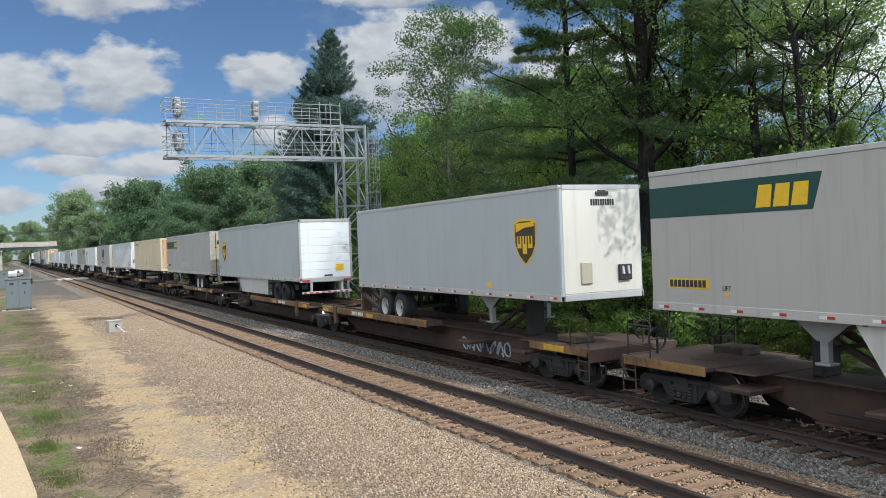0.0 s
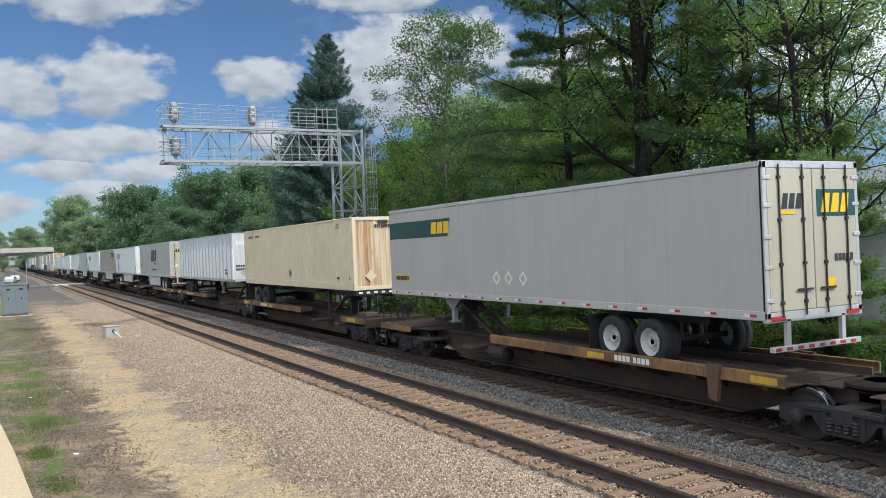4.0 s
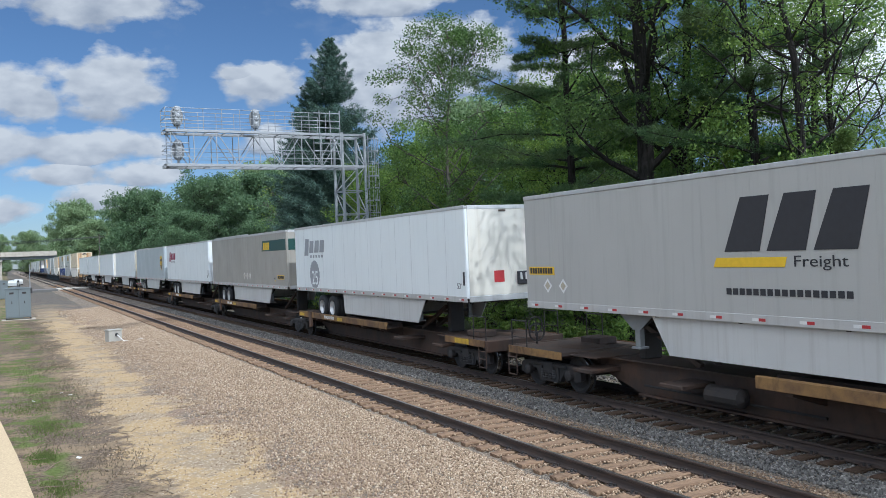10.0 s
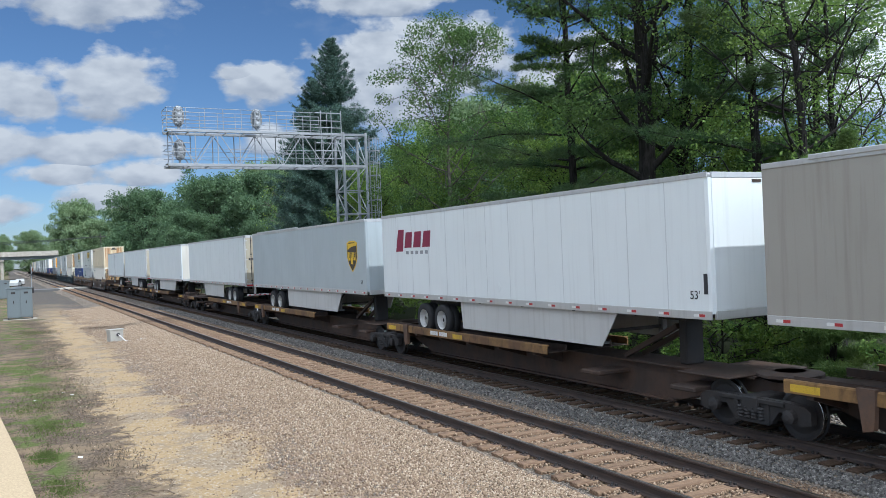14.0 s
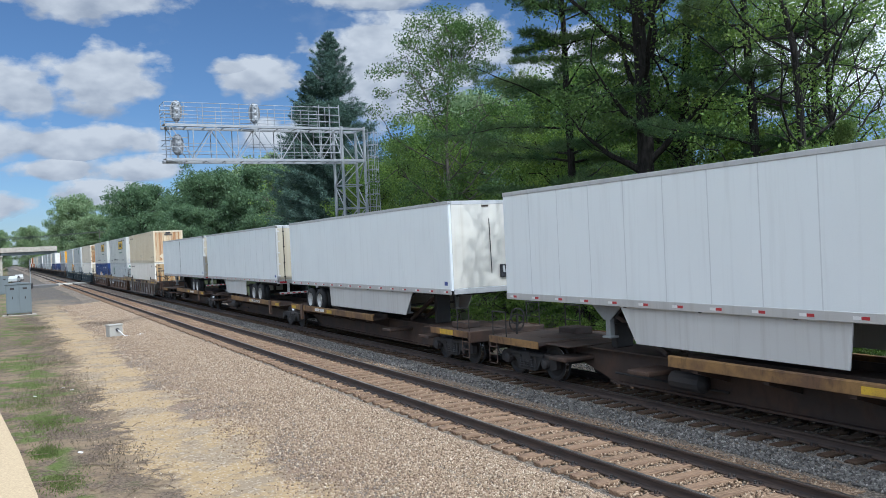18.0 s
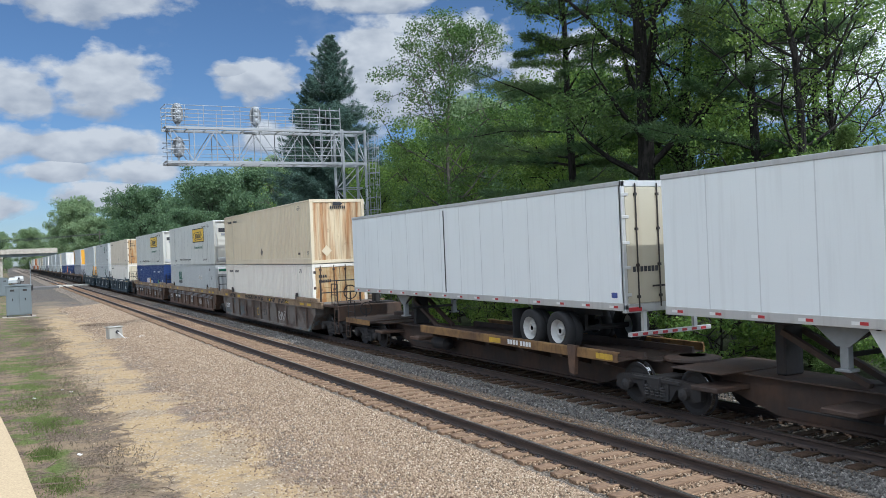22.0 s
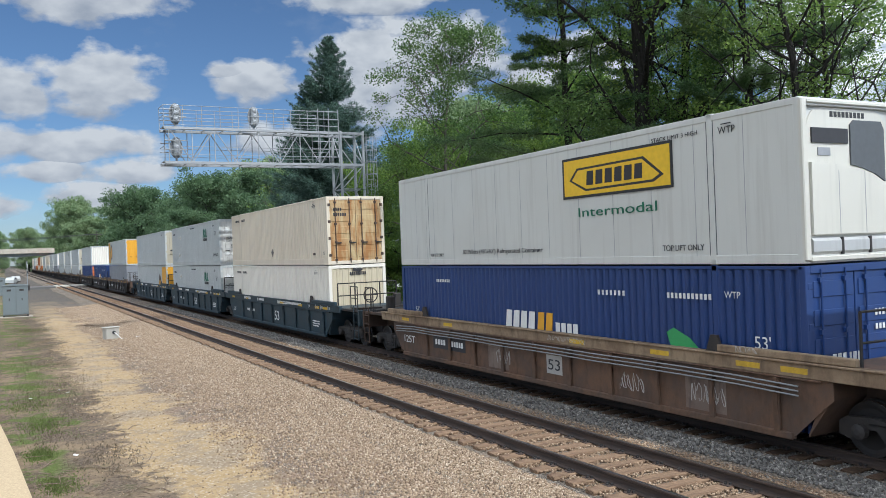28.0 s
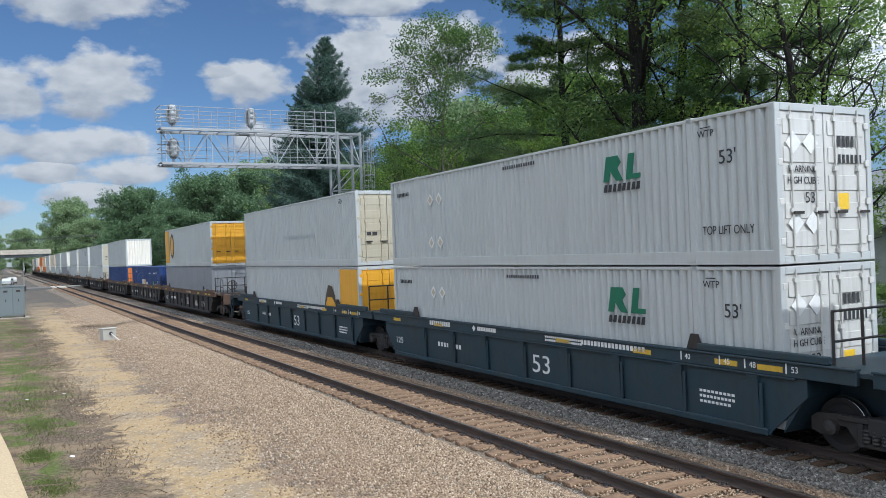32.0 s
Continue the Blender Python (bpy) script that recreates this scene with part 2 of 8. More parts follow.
BROWNPALE = rusty("pale_patched_brown_paint", (0.20, 0.15, 0.12), (0.10, 0.06, 0.045), 0.6)
NAVY = rusty("dark_blue_car_paint", (0.013, 0.037, 0.053), (0.03, 0.038, 0.04), 0.5, 0.6)
WHITE = paint("white_trailer_paint", (0.77, 0.805, 0.805), amount=0.14, rough=0.4)
TANBRIGHT = paint("bright_tan_container_paint", (0.70, 0.60, 0.42), (0.22, 0.13, 0.07), 0.3, 0.36)
WARMCREAM = paint("warm_cream_container_end_paint", (0.58, 0.51, 0.37), (0.3, 0.18, 0.08), 0.4)
NOSE = paint("pale_cream_nose_paint", (0.66, 0.635, 0.56), (0.3, 0.22, 0.12), 0.3)
CREAM = paint("cream_end_paint", (0.46, 0.42, 0.32), (0.3, 0.2, 0.1), 0.35, 0.5)
GREY = paint("grey_trailer_paint", (0.43, 0.425, 0.40), amount=0.25, rough=0.5)
DINGY = paint("dingy_brown_grey_trailer_paint", (0.35, 0.33, 0.29), (0.14, 0.11, 0.08), 0.45)
SEAM = paint("panel_seam_paint", (0.62, 0.645, 0.65), amount=0.2)
SKIRT = paint("grimy_white_skirt_paint", (0.55, 0.55, 0.53), (0.2, 0.17, 0.13), 0.45)
LIGHTGREY = paint("pale_grey_trailer_paint", (0.42, 0.465, 0.48), amount=0.16, rough=0.45)


def silver_mat():
    """Bare aluminium sheet with ragged grey runs and dull stains."""
    k = Nodes("bare_aluminium")
    z = k.n("SeparateXYZ", i0=k.n("TexCoord").outputs["Object"]).outputs[2]
    run = k.noise(k.coords((1, 1, 0.10)), 4.0, 6, 0.65)
    reach = k.math("ADD", k.math("MULTIPLY", k.math("SUBTRACT", run, 0.5), 2.6), k.math("MULTIPLY", k.math("SUBTRACT", z, 4.15), 0.9))
    fine = k.noise(k.coords(), 40.0, 3)
    base = k.mix(k.ramp(k.noise(k.coords(), 0.7, 5), 0.35, 0.7, 0, 0.35), (0.90, 0.925, 0.92), (0.72, 0.74, 0.74))
    base = k.mix(k.ramp(reach, 0.0, 0.25, 0, 0.65), base, (0.40, 0.47, 0.52))
    base = k.mix(k.ramp(fine, 0.55, 0.8, 0, 0.25), base, (0.3, 0.28, 0.25))
    return k.done(base, 0.42, 0.04, fine, 0.003, 0.2)


SILVER = silver_mat()
ALU = paint("aluminium_rail", (0.55, 0.55, 0.54), amount=0.35, rough=0.45, metal=0.4)
TAN = paint("tan_container_paint", (0.70, 0.60, 0.425), (0.22, 0.13, 0.07), 0.32, 0.38)
TANGREY = paint("pale_tan_container_paint", (0.71, 0.63, 0.50), (0.22, 0.13, 0.07), 0.34, 0.38)
PALETAN = paint("faded_cream_container_paint", (0.80, 0.755, 0.665), (0.25, 0.16, 0.1), 0.3, 0.38)
REEFWHITE = paint("white_reefer_paint", (0.60, 0.605, 0.57), (0.17, 0.14, 0.11), 0.3, 0.4)
CWHITE = paint("white_container_paint", (0.47, 0.49, 0.485), amount=0.22, rough=0.36)
UNITWHITE = paint("white_cooling_unit_paint", (0.62, 0.60, 0.53), (0.25, 0.24, 0.22), 0.3, 0.35)
STEELDOOR = paint("silvery_white_door_paint", (0.62, 0.61, 0.575), (0.10, 0.09, 0.075), 0.7, 0.4, 0.05)
CBLUE = paint("blue_container_paint", (0.014, 0.044, 0.165), (0.05, 0.05, 0.07), 0.3, 0.45)
CGREY = paint("grey_container_paint", (0.24, 0.25, 0.27), amount=0.3, rough=0.55)
CYELLOW = paint("yellow_container_paint", (0.72, 0.36, 0.02), (0.2, 0.1, 0.03), 0.3, 0.5)
ORANGE = paint("orange_container_paint", (0.55, 0.16, 0.03), (0.2, 0.08, 0.03), 0.4, 0.5)
DULLSIGN = plain("dull_brown_placard", (0.17, 0.145, 0.12), 0.6)
GREENBAND = plain("dark_green_band", (0.012, 0.062, 0.055), 0.5)
GOLD = plain("gold_sign", (0.78, 0.50, 0.02), 0.5)
SHIELD = plain("brown_sign", (0.055, 0.035, 0.022), 0.5)
RED = plain("red_marking", (0.42, 0.03, 0.035), 0.45)
MAROON = plain("maroon_sign", (0.24, 0.012, 0.05), 0.5)
GREYSIGN = plain("grey_sign", (0.30, 0.31, 0.33), 0.5)
RLGREEN = plain("green_sign", (0.01, 0.14, 0.075), 0.5)
LIME = plain("leaf_green_sign", (0.05, 0.32, 0.10), 0.5)
PURPLEBLUE = plain("blue_sign", (0.05, 0.08, 0.28), 0.5)


def rust_end(name, col, rust=(0.42, 0.17, 0.04), lo=0.46, zscale=0.10):
    """Paint with broad rust runs down the sheet."""
    k = Nodes(name)
    run = k.noise(k.coords((1.6, 1.6, zscale)), 2.2, 5, 0.6)
    spot = k.noise(k.coords(), 3.0, 6, 0.7)
    base = k.mix(k.ramp(run, lo, lo + 0.22, 0, 0.9), col, rust)
    base = k.mix(k.ramp(spot, 0.58, 0.75, 0, 0.7), base, (0.12, 0.05, 0.025))
    return k.done(base, 0.65, 0.0, spot, 0.004, 0.3)


RUSTEND = rust_end("rust_streaked_end_paint", (0.64, 0.52, 0.34), (0.36, 0.16, 0.05), 0.43)
def patched_mat():
    """Brown car paint worn through to grey and blue-green patches."""
    k = Nodes("patched_brown_car_paint")
    a, b, c = k.noise(k.coords((1, 0.5, 1)), 0.9, 4, 0.5), k.noise(k.coords((1, 0.7, 1)), 1.7, 5, 0.6), k.noise(k.coords(), 40.0, 4)
    base = k.mix(k.ramp(a, 0.44, 0.52), (0.085, 0.06, 0.046), (0.165, 0.145, 0.125))
    base = k.mix(k.ramp(b, 0.56, 0.62, 0, 0.8), base, (0.085, 0.115, 0.12))
    base = k.mix(k.ramp(k.noise(k.coords((1, 2.5, 0.3)), 2.4, 5, 0.65), 0.54, 0.68, 0, 0.75), base, (0.10, 0.05, 0.032))
    base = k.mix(k.ramp(c, 0.52, 0.75, 0, 0.45), base, (0.045, 0.04, 0.036))
    return k.done(base, 0.75, 0.0, c, 0.004, 0.4)


PATCHED = patched_mat()
RUSTDOOR = rust_end("rust_stained_door_paint", (0.50, 0.38, 0.20), (0.33, 0.14, 0.035), lo=0.38, zscale=0.35)


# ---- ground, tracks ----
def ballast_mat():
    k = Nodes("ballast_stones")
    vec = k.coords((1, 1, 1))
    vor = k.n("TexVoronoi", Vector=vec, Scale=22.0)
    big = k.noise(vec, 0.5, 4)
    base = k.mix(k.ramp(k.noise(vec, 30.0, 2), 0.3, 0.7), (0.20, 0.165, 0.13), (0.42, 0.355, 0.285))
    base = k.mix(k.ramp(vor.outputs["Distance"], 0.25, 0.65, 0, 0.85), base, (0.07, 0.06, 0.05))
    base = k.mix(k.ramp(big, 0.4, 0.65, 0, 0.35), base, (0.34, 0.25, 0.17))
    return k.done(base, 0.9, 0.0, vor.outputs["Distance"], -0.05, 1.0, 0.2)


def stone_mat(name, a, b, c):
    k = Nodes(name)
    rnd = k.n("NewGeometry").outputs["Random Per Island"]
    base = k.mix(k.ramp(rnd, 0, 0.6), a, b)
    base = k.mix(k.ramp(rnd, 0.78, 1.0), base, c)
    base = k.mix(k.ramp(k.noise(k.coords(), 40.0, 2), 0.3, 0.7, 0, 0.4), base, [x * 0.5 for x in a])
    return k.done(base, 0.9, spec=0.2)


def ground_mat():
    """Bare sandy dirt, gravel, brown litter and grass by their place across the ground."""
    k = Nodes("ground_cover")
    tc = k.n("TexCoord")
    sep = k.n("SeparateXYZ", i0=tc.outputs["Object"])
    x, y = sep.outputs[0], sep.outputs[1]
    vec = tc.outputs["Object"]
    wob = k.ramp(k.noise(vec, 0.35, 5), 0.25, 0.75, -1.5, 1.5)
    fine = k.noise(vec, 14.0, 6, 0.7)
    grit = k.n("TexVoronoi", Vector=vec, Scale=30.0).outputs["Distance"]
    xx = k.math("ADD", x, wob)
    cell = k.n("TexVoronoi", Vector=vec, Scale=26.0)
    tone = k.n("SeparateXYZ", i0=cell.outputs["Color"]).outputs[0]
    patch = k.noise(vec, 0.75, 6, 0.68)
    sand = k.mix(k.ramp(fine, 0.3, 0.7), (0.30, 0.21, 0.112), (0.46, 0.335, 0.185))
    sand = k.mix(k.ramp(patch, 0.50, 0.57, 0, 0.75), sand, (0.27, 0.215, 0.155))
    sand = k.mix(k.ramp(k.noise(vec, 1.5, 7, 0.75), 0.58, 0.66, 0, 0.7), sand, (0.15, 0.105, 0.07))
    sand = k.mix(k.ramp(tone, 0.86, 0.9, 0, 0.6), sand, (0.52, 0.45, 0.36))
    gravel = k.mix(tone, (0.17, 0.128, 0.098), (0.43, 0.345, 0.265))
    gravel = k.mix(k.ramp(grit, 0.3, 0.62, 0, 0.75), gravel, (0.075, 0.06, 0.048))
    gravel = k.mix(k.ramp(patch, 0.5, 0.6, 0, 0.5), gravel, (0.29, 0.195, 0.135))
    litter = k.mix(k.ramp(fine, 0.35, 0.7), (0.06, 0.045, 0.034), (0.25, 0.19, 0.135))
    litter = k.mix(k.ramp(patch, 0.48, 0.6, 0, 0.6), litter, (0.30, 0.22, 0.135))
    grass = k.mix(k.ramp(fine, 0.3, 0.7), (0.06, 0.085, 0.02), (0.15, 0.18, 0.055))
    # ground beyond the far track: tree shade put in as a darker colour
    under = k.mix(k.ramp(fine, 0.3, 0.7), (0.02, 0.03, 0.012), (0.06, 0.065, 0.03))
    ragged = k.ramp(k.noise(vec, 2.2, 6, 0.7), 0.3, 0.7, -0.55, 0.55)
    base = k.mix(k.ramp(k.math("ADD", xx, ragged), -4.35, -3.75), sand, gravel)
    base = k.mix(k.ramp(k.math("ADD", k.math("ADD", x, ragged), k.math("MULTIPLY", wob, 0.5)), -6.0, -6.35), base, litter)
    gm = k.math("MULTIPLY", k.ramp(k.noise(vec, 0.8, 6, 0.65), 0.50, 0.57), k.ramp(xx, -6.6, -7.4))
    base = k.mix(gm, base, grass)
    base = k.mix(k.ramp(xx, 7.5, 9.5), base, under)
    far = k.mix(tone, (0.07, 0.063, 0.056), (0.15, 0.133, 0.116))
    far = k.mix(k.ramp(patch, 0.52, 0.62, 0, 0.5), far, (0.17, 0.13, 0.085))
    base = k.mix(k.math("MULTIPLY", k.ramp(k.math("ADD", y, k.math("MULTIPLY", wob, 8.0)), 62, 105), k.math("MULTIPLY", k.ramp(x, -7.6, -6.8), k.ramp(x, 7.4, 7.0))), base, far)
    base = k.mix(k.ramp(k.math("ABSOLUTE", x), 60, 90), base, (0.06, 0.09, 0.03))
    return k.done(base, 0.95, 0.0, k.math("ADD", fine, k.math("MULTIPLY", grit, -0.6)), 0.035, 0.8, 0.15)


def ground_z(x, y):
    """The lie of the land across the tracks."""
    pts = [(-400, -0.5), (-9.5, -0.40), (-7.0, -0.42), (-4.6, -0.44), (-2.6, -0.42), (-1.2, -0.36), (-0.7, -0.33), (6.5, -0.33),
           (7.4, -0.4), (9.2, -0.75), (12.0, -0.9), (30, -0.7), (400, -0.5)]
    for (a, za), (b, zb) in zip(pts, pts[1:]):
        if a <= x <= b:
            z = za + (zb - za) * (x - a) / (b - a)
            break
    else:
        z = -0.5
    if -7.5 < x < -0.7:
        z += 0.05 * noise.noise((x * 0.5, y * 0.35, 0)) + 0.015 * noise.noise((x * 2, y * 2, 3))
    return z


def build_ground():
    xs = [-2500, -600, -150, -60, -25, -14, -11] + [-9.5 + 0.35 * i for i in range(49)] + [8, 9.2, 10.5, 12, 15, 20, 30, 60, 150, 600, 2500]
    ys = [-600, -200, -60, -20, 0, 5] + [8 + 0.5 * i for i in range(100)] + [60 + 4 * i for i in range(30)] + [190, 240, 320, 450, 700, 1200, 2000, 3500]
    xs = sorted(xs)
    s = Shape()
    s.v = [(x, y, ground_z(x, y) if y < 500 else -0.5) for x in xs for y in ys]
    n = len(ys)
    s.f = [(i * n + j, (i + 1) * n + j, (i + 1) * n + j + 1, i * n + j + 1) for i in range(len(xs) - 1) for j in range(n - 1)]
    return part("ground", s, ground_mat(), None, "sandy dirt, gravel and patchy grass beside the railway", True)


tagged(build_ground(), category="ground", kind="structure")


def ballast_bed():
    s = Shape()
    ys = [-60 + 4 * i for i in range(15)] + [2 * i for i in range(50)] + [100 + 20 * i for i in range(40)]
    prof = [(-2.7, -0.55), (-1.5, -0.35), (-0.75, -0.285), (-0.55, -0.25), (2.0, -0.235), (2.6, -0.2), (3.4, -0.2), (3.7, -0.24), (6.6, -0.24), (7.5, -0.32), (9.3, -0.85)]
    s.v = [(x, y, z) for y in ys for x, z in prof]
    n = len(prof)
    s.f = [(j * n + i, j * n + i + 1, (j + 1) * n + i + 1, (j + 1) * n + i) for j in range(len(ys) - 1) for i in range(n - 1)]
    return part("ballast_bed", s, ballast_mat(), None, "crushed grey and tan stone ballast under two tracks")


tagged(ballast_bed(), category="ballast", kind="structure")


def stones(name, label, n, xr, yr, size, material, zof, seed, fade=1.0):
    """Loose stones, each a small lumpy eight-sided piece."""
    rng = np.random.default_rng(seed)
    u = rng.random(n)
    y = yr[0] + (yr[1] - yr[0]) * u ** 1.7
    x = xr[0] + (xr[1] - xr[0]) * (rng.random(n) if fade == 1.0 else np.sqrt(rng.random(n)))
    z = np.array([zof(a, b) for a, b in zip(x, y)])
    c = np.stack([x, y, z + size * 0.15], 1)
    r = size * (0.5 + 0.8 * rng.random((n, 3, 1))) * np.linalg.qr(rng.normal(size=(n, 3, 3)))[0] * 0.5
    r *= 1.0 + 0.5 * (y[:, None, None] - yr[0]) / (yr[1] - yr[0])
    tips = [c + r[:, 0], c + r[:, 1], c - r[:, 0], c - r[:, 1], c + r[:, 2], c - r[:, 2]]
    tris = []
    for i in range(4):
        for k in (4, 5):
            tris += [tips[i], tips[(i + 1) % 4], tips[k]]
    vs = np.stack(tips, 1).reshape(-1, 3)
    idx = []
    for i in range(4):
        idx += [(i, (i + 1) % 4, 4), ((i + 1) % 4, i, 5)]
    faces = (np.array(idx)[None] + 6 * np.arange(n)[:, None, None]).reshape(-1)
    me = bpy.data.meshes.new(name)
    me.vertices.add(6 * n)
    me.vertices.foreach_set("co", vs.astype(np.float32).ravel())
    me.loops.add(24 * n)
    me.loops.foreach_set("vertex_index", faces.astype(np.int32))
    me.polygons.add(8 * n)
    me.polygons.foreach_set("loop_start", np.arange(0, 24 * n, 3, dtype=np.int32))
    me.update(calc_edges=True)
    me.materials.append(material)
    return tagged(new(name, me), label, "gravel", kind="stuff")


BED = lambda x, y: -0.275 if x > -0.75 else (-0.275 - (-0.75 - x) * 0.1 if x > -1.5 else -0.35 - (-1.5 - x) * 0.2)
WARM = stone_mat("tan_stone", (0.17, 0.115, 0.076), (0.42, 0.312, 0.21), (0.64, 0.53, 0.40))
TRACKSTONE = stone_mat("rust_tinted_stone", (0.15, 0.098, 0.064), (0.37, 0.26, 0.168), (0.58, 0.45, 0.32))
# same ballast, its colour greyed and darkened for the shade beside the train
SHADESTONE = stone_mat("shade_greyed_stone", (0.07, 0.065, 0.06), (0.20, 0.187, 0.17), (0.40, 0.375, 0.335))
stones("ballast_shoulder_stones", "loose tan ballast stones beside the near track", 100000, (-4.6, -0.6), (8, 85), 0.054, WARM,
       lambda x, y: max(BED(x, y), ground_z(x, y)), 1, 1.35)
stones("ballast_track_stones", "loose tan ballast stones between the ties", 30000, (-0.5, 2.4), (8, 70), 0.055, TRACKSTONE, lambda x, y: -0.222, 2)
stones("ballast_middle_stones", "loose ballast stones between the two tracks, greyed for the train's shade", 30000, (2.2, 4.1), (7, 75), 0.068, SHADESTONE, lambda x, y: -0.2 if 2.5 < x < 3.35 else -0.25, 3)
stones("ballast_far_stones", "ballast stones in the far track, greyed for the train's shade", 9000, (4.1, 7.4), (5, 60), 0.065, SHADESTONE, lambda x, y: -0.235, 4)
stones("pebbles", "scattered pebbles on sandy dirt", 3000, (-7.0, -3.6), (10, 60), 0.04, WARM, ground_z, 5)


def tie_mat(name, f):
    k = Nodes(name)
    vec = k.coords((0.6, 6, 6))
    grain = k.noise(vec, 5.0, 6, 0.65)
    rnd = k.n("ObjectInfo").outputs["Random"]
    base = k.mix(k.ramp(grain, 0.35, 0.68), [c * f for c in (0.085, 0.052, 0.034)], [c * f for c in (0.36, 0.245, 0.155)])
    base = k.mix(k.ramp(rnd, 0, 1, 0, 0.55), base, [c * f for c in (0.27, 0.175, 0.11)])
    base = k.mix(k.ramp(k.noise(k.coords(), 2.0, 4), 0.5, 0.7, 0, 0.6), base, (0.10, 0.06, 0.042))
    return k.done(base, 0.9, 0.0, grain, 0.02, 0.8, 0.2)


def rail_mat():
    k = Nodes("rail_steel")
    geo = k.n("NewGeometry")
    up = k.n("SeparateXYZ", i0=geo.outputs["Normal"]).outputs[2]
    zz = k.n("SeparateXYZ", i0=k.n("TexCoord").outputs["Object"]).outputs[2]
    n = k.noise(k.coords((8, 0.6, 8)), 3.0, 4)
    rusty_c = k.mix(k.ramp(n, 0.35, 0.7), (0.036, 0.026, 0.022), (0.08, 0.052, 0.037))
    shine = k.math("MULTIPLY", k.ramp(up, 0.8, 0.98), k.ramp(zz, -0.012, -0.004))
    base = k.mix(shine, rusty_c, (0.30, 0.285, 0.27))
    return k.done(base, k.ramp(shine, 0, 1, 0.75, 0.32), shine, n, 0.004, 0.3)


# the second wood is the first darkened, to paint in the train's shade
TIEWOOD, SHADETIE, RAILSTEEL = tie_mat("weathered_tie_wood", 1.0), tie_mat("shade_dark_tie_wood", 0.3), rail_mat()
TIE_GAP, Y0_TIE = 0.511, 21.333


def rail_mesh(length):
    s = Shape()
    prof = [(-0.076, -0.185), (0.076, -0.185), (0.076, -0.175), (0.02, -0.155), (0.009, -0.13), (0.009, -0.055), (0.036, -0.04), (0.037, -0.008),
            (0.028, 0.0), (-0.028, 0.0), (-0.037, -0.008), (-0.036, -0.04), (-0.009, -0.055), (-0.009, -0.13), (-0.02, -0.155), (-0.076, -0.175)]
    s.prism(prof, 1, 0, length)
    return s


def build_track(name, label, x0, near, seed, wood):
    rng = random.Random(seed)
    tr = thing(name, label, "railway track", kind="structure")
    tr.location = (x0, 0, 0)
    for x in (0, 1.505):
        r = part("rail", rail_mesh(860), RAILSTEEL, tr, "rust-brown steel rail with a bright worn top")
        r.location = (x, -60, 0)
    kinds = []
    for i in range(5):
        s = Shape().box(-1.3, 1.3, -0.112, 0.112, -0.17, 0.0, 0.012)
        s.v = [(a, b + 0.008 * rng.uniform(-1, 1), c + (0.006 * rng.uniform(-1, 1) if c > -0.02 else 0)) for a, b, c in s.v]
        kinds.append(s.mesh("tie"))
        kinds[-1].materials.append(wood)
    far = Shape()
    for i in range(-110, 330):
        y = Y0_TIE + i * TIE_GAP + rng.uniform(-0.035, 0.035)
        dx, turn = rng.uniform(-0.05, 0.05), rng.uniform(-1.6, 1.6)
        if near[0] < y < near[1]:
            t = new("tie", rng.choice(kinds))
            t.parent, t.matrix_basis = tr, pose(0.7525 + dx, y, -0.178 + rng.uniform(-0.012, 0.006), 0, 0, turn)
        else:
            far.box(0.7525 + dx - 1.3, 0.7525 + dx + 1.3, y - 0.112, y + 0.112, -0.34, -0.178)
    tagged(part("tie_row", far, wood, tr), kind="stuff")
    plates, clips = Shape(), Shape()
    for i in range(-26, 60):
        y = Y0_TIE + i * TIE_GAP
        for x in (0, 1.505):
            plates.box(x - 0.19, x + 0.19, y - 0.09, y + 0.09, -0.182, -0.168)
            for sx in (-1, 1):
                for sy in (-0.05, 0.05):
                    clips.box(x + sx * 0.095 - 0.02, x + sx * 0.095 + 0.02, y + sy - 0.016, y + sy + 0.016, -0.172, -0.135)
                clips.box(x + sx * 0.15 - 0.016, x + sx * 0.15 + 0.016, y - 0.016, y + 0.016, -0.172, -0.142)
    tagged(part("tie_plates", plates, RUST, tr), kind="stuff")
    tagged(part("spikes", clips, CAST, tr), kind="stuff")
    return tr


C2 = 4.046
XC = C2 + 0.7525  # middle of the far track, on which the train runs
build_track("track_1", "empty near track of weathered wooden ties and rusty rails", 0.0, (4, 78), 11, TIEWOOD)
build_track("track_2", "far track under the train, its ties darkened for shade", C2, (4, 60), 12, SHADETIE)


# ---- the train ----
MOVING = []  # thing, its place along the train at the start, half turn


def ride(ob, u, flip=False):
    MOVING.append((ob, u, flip))
    return ob


def ran(t):
    """How far the train has run after t seconds."""
    return 11.3948 * t - 0.009 * t * t - 0.0001 * t ** 3


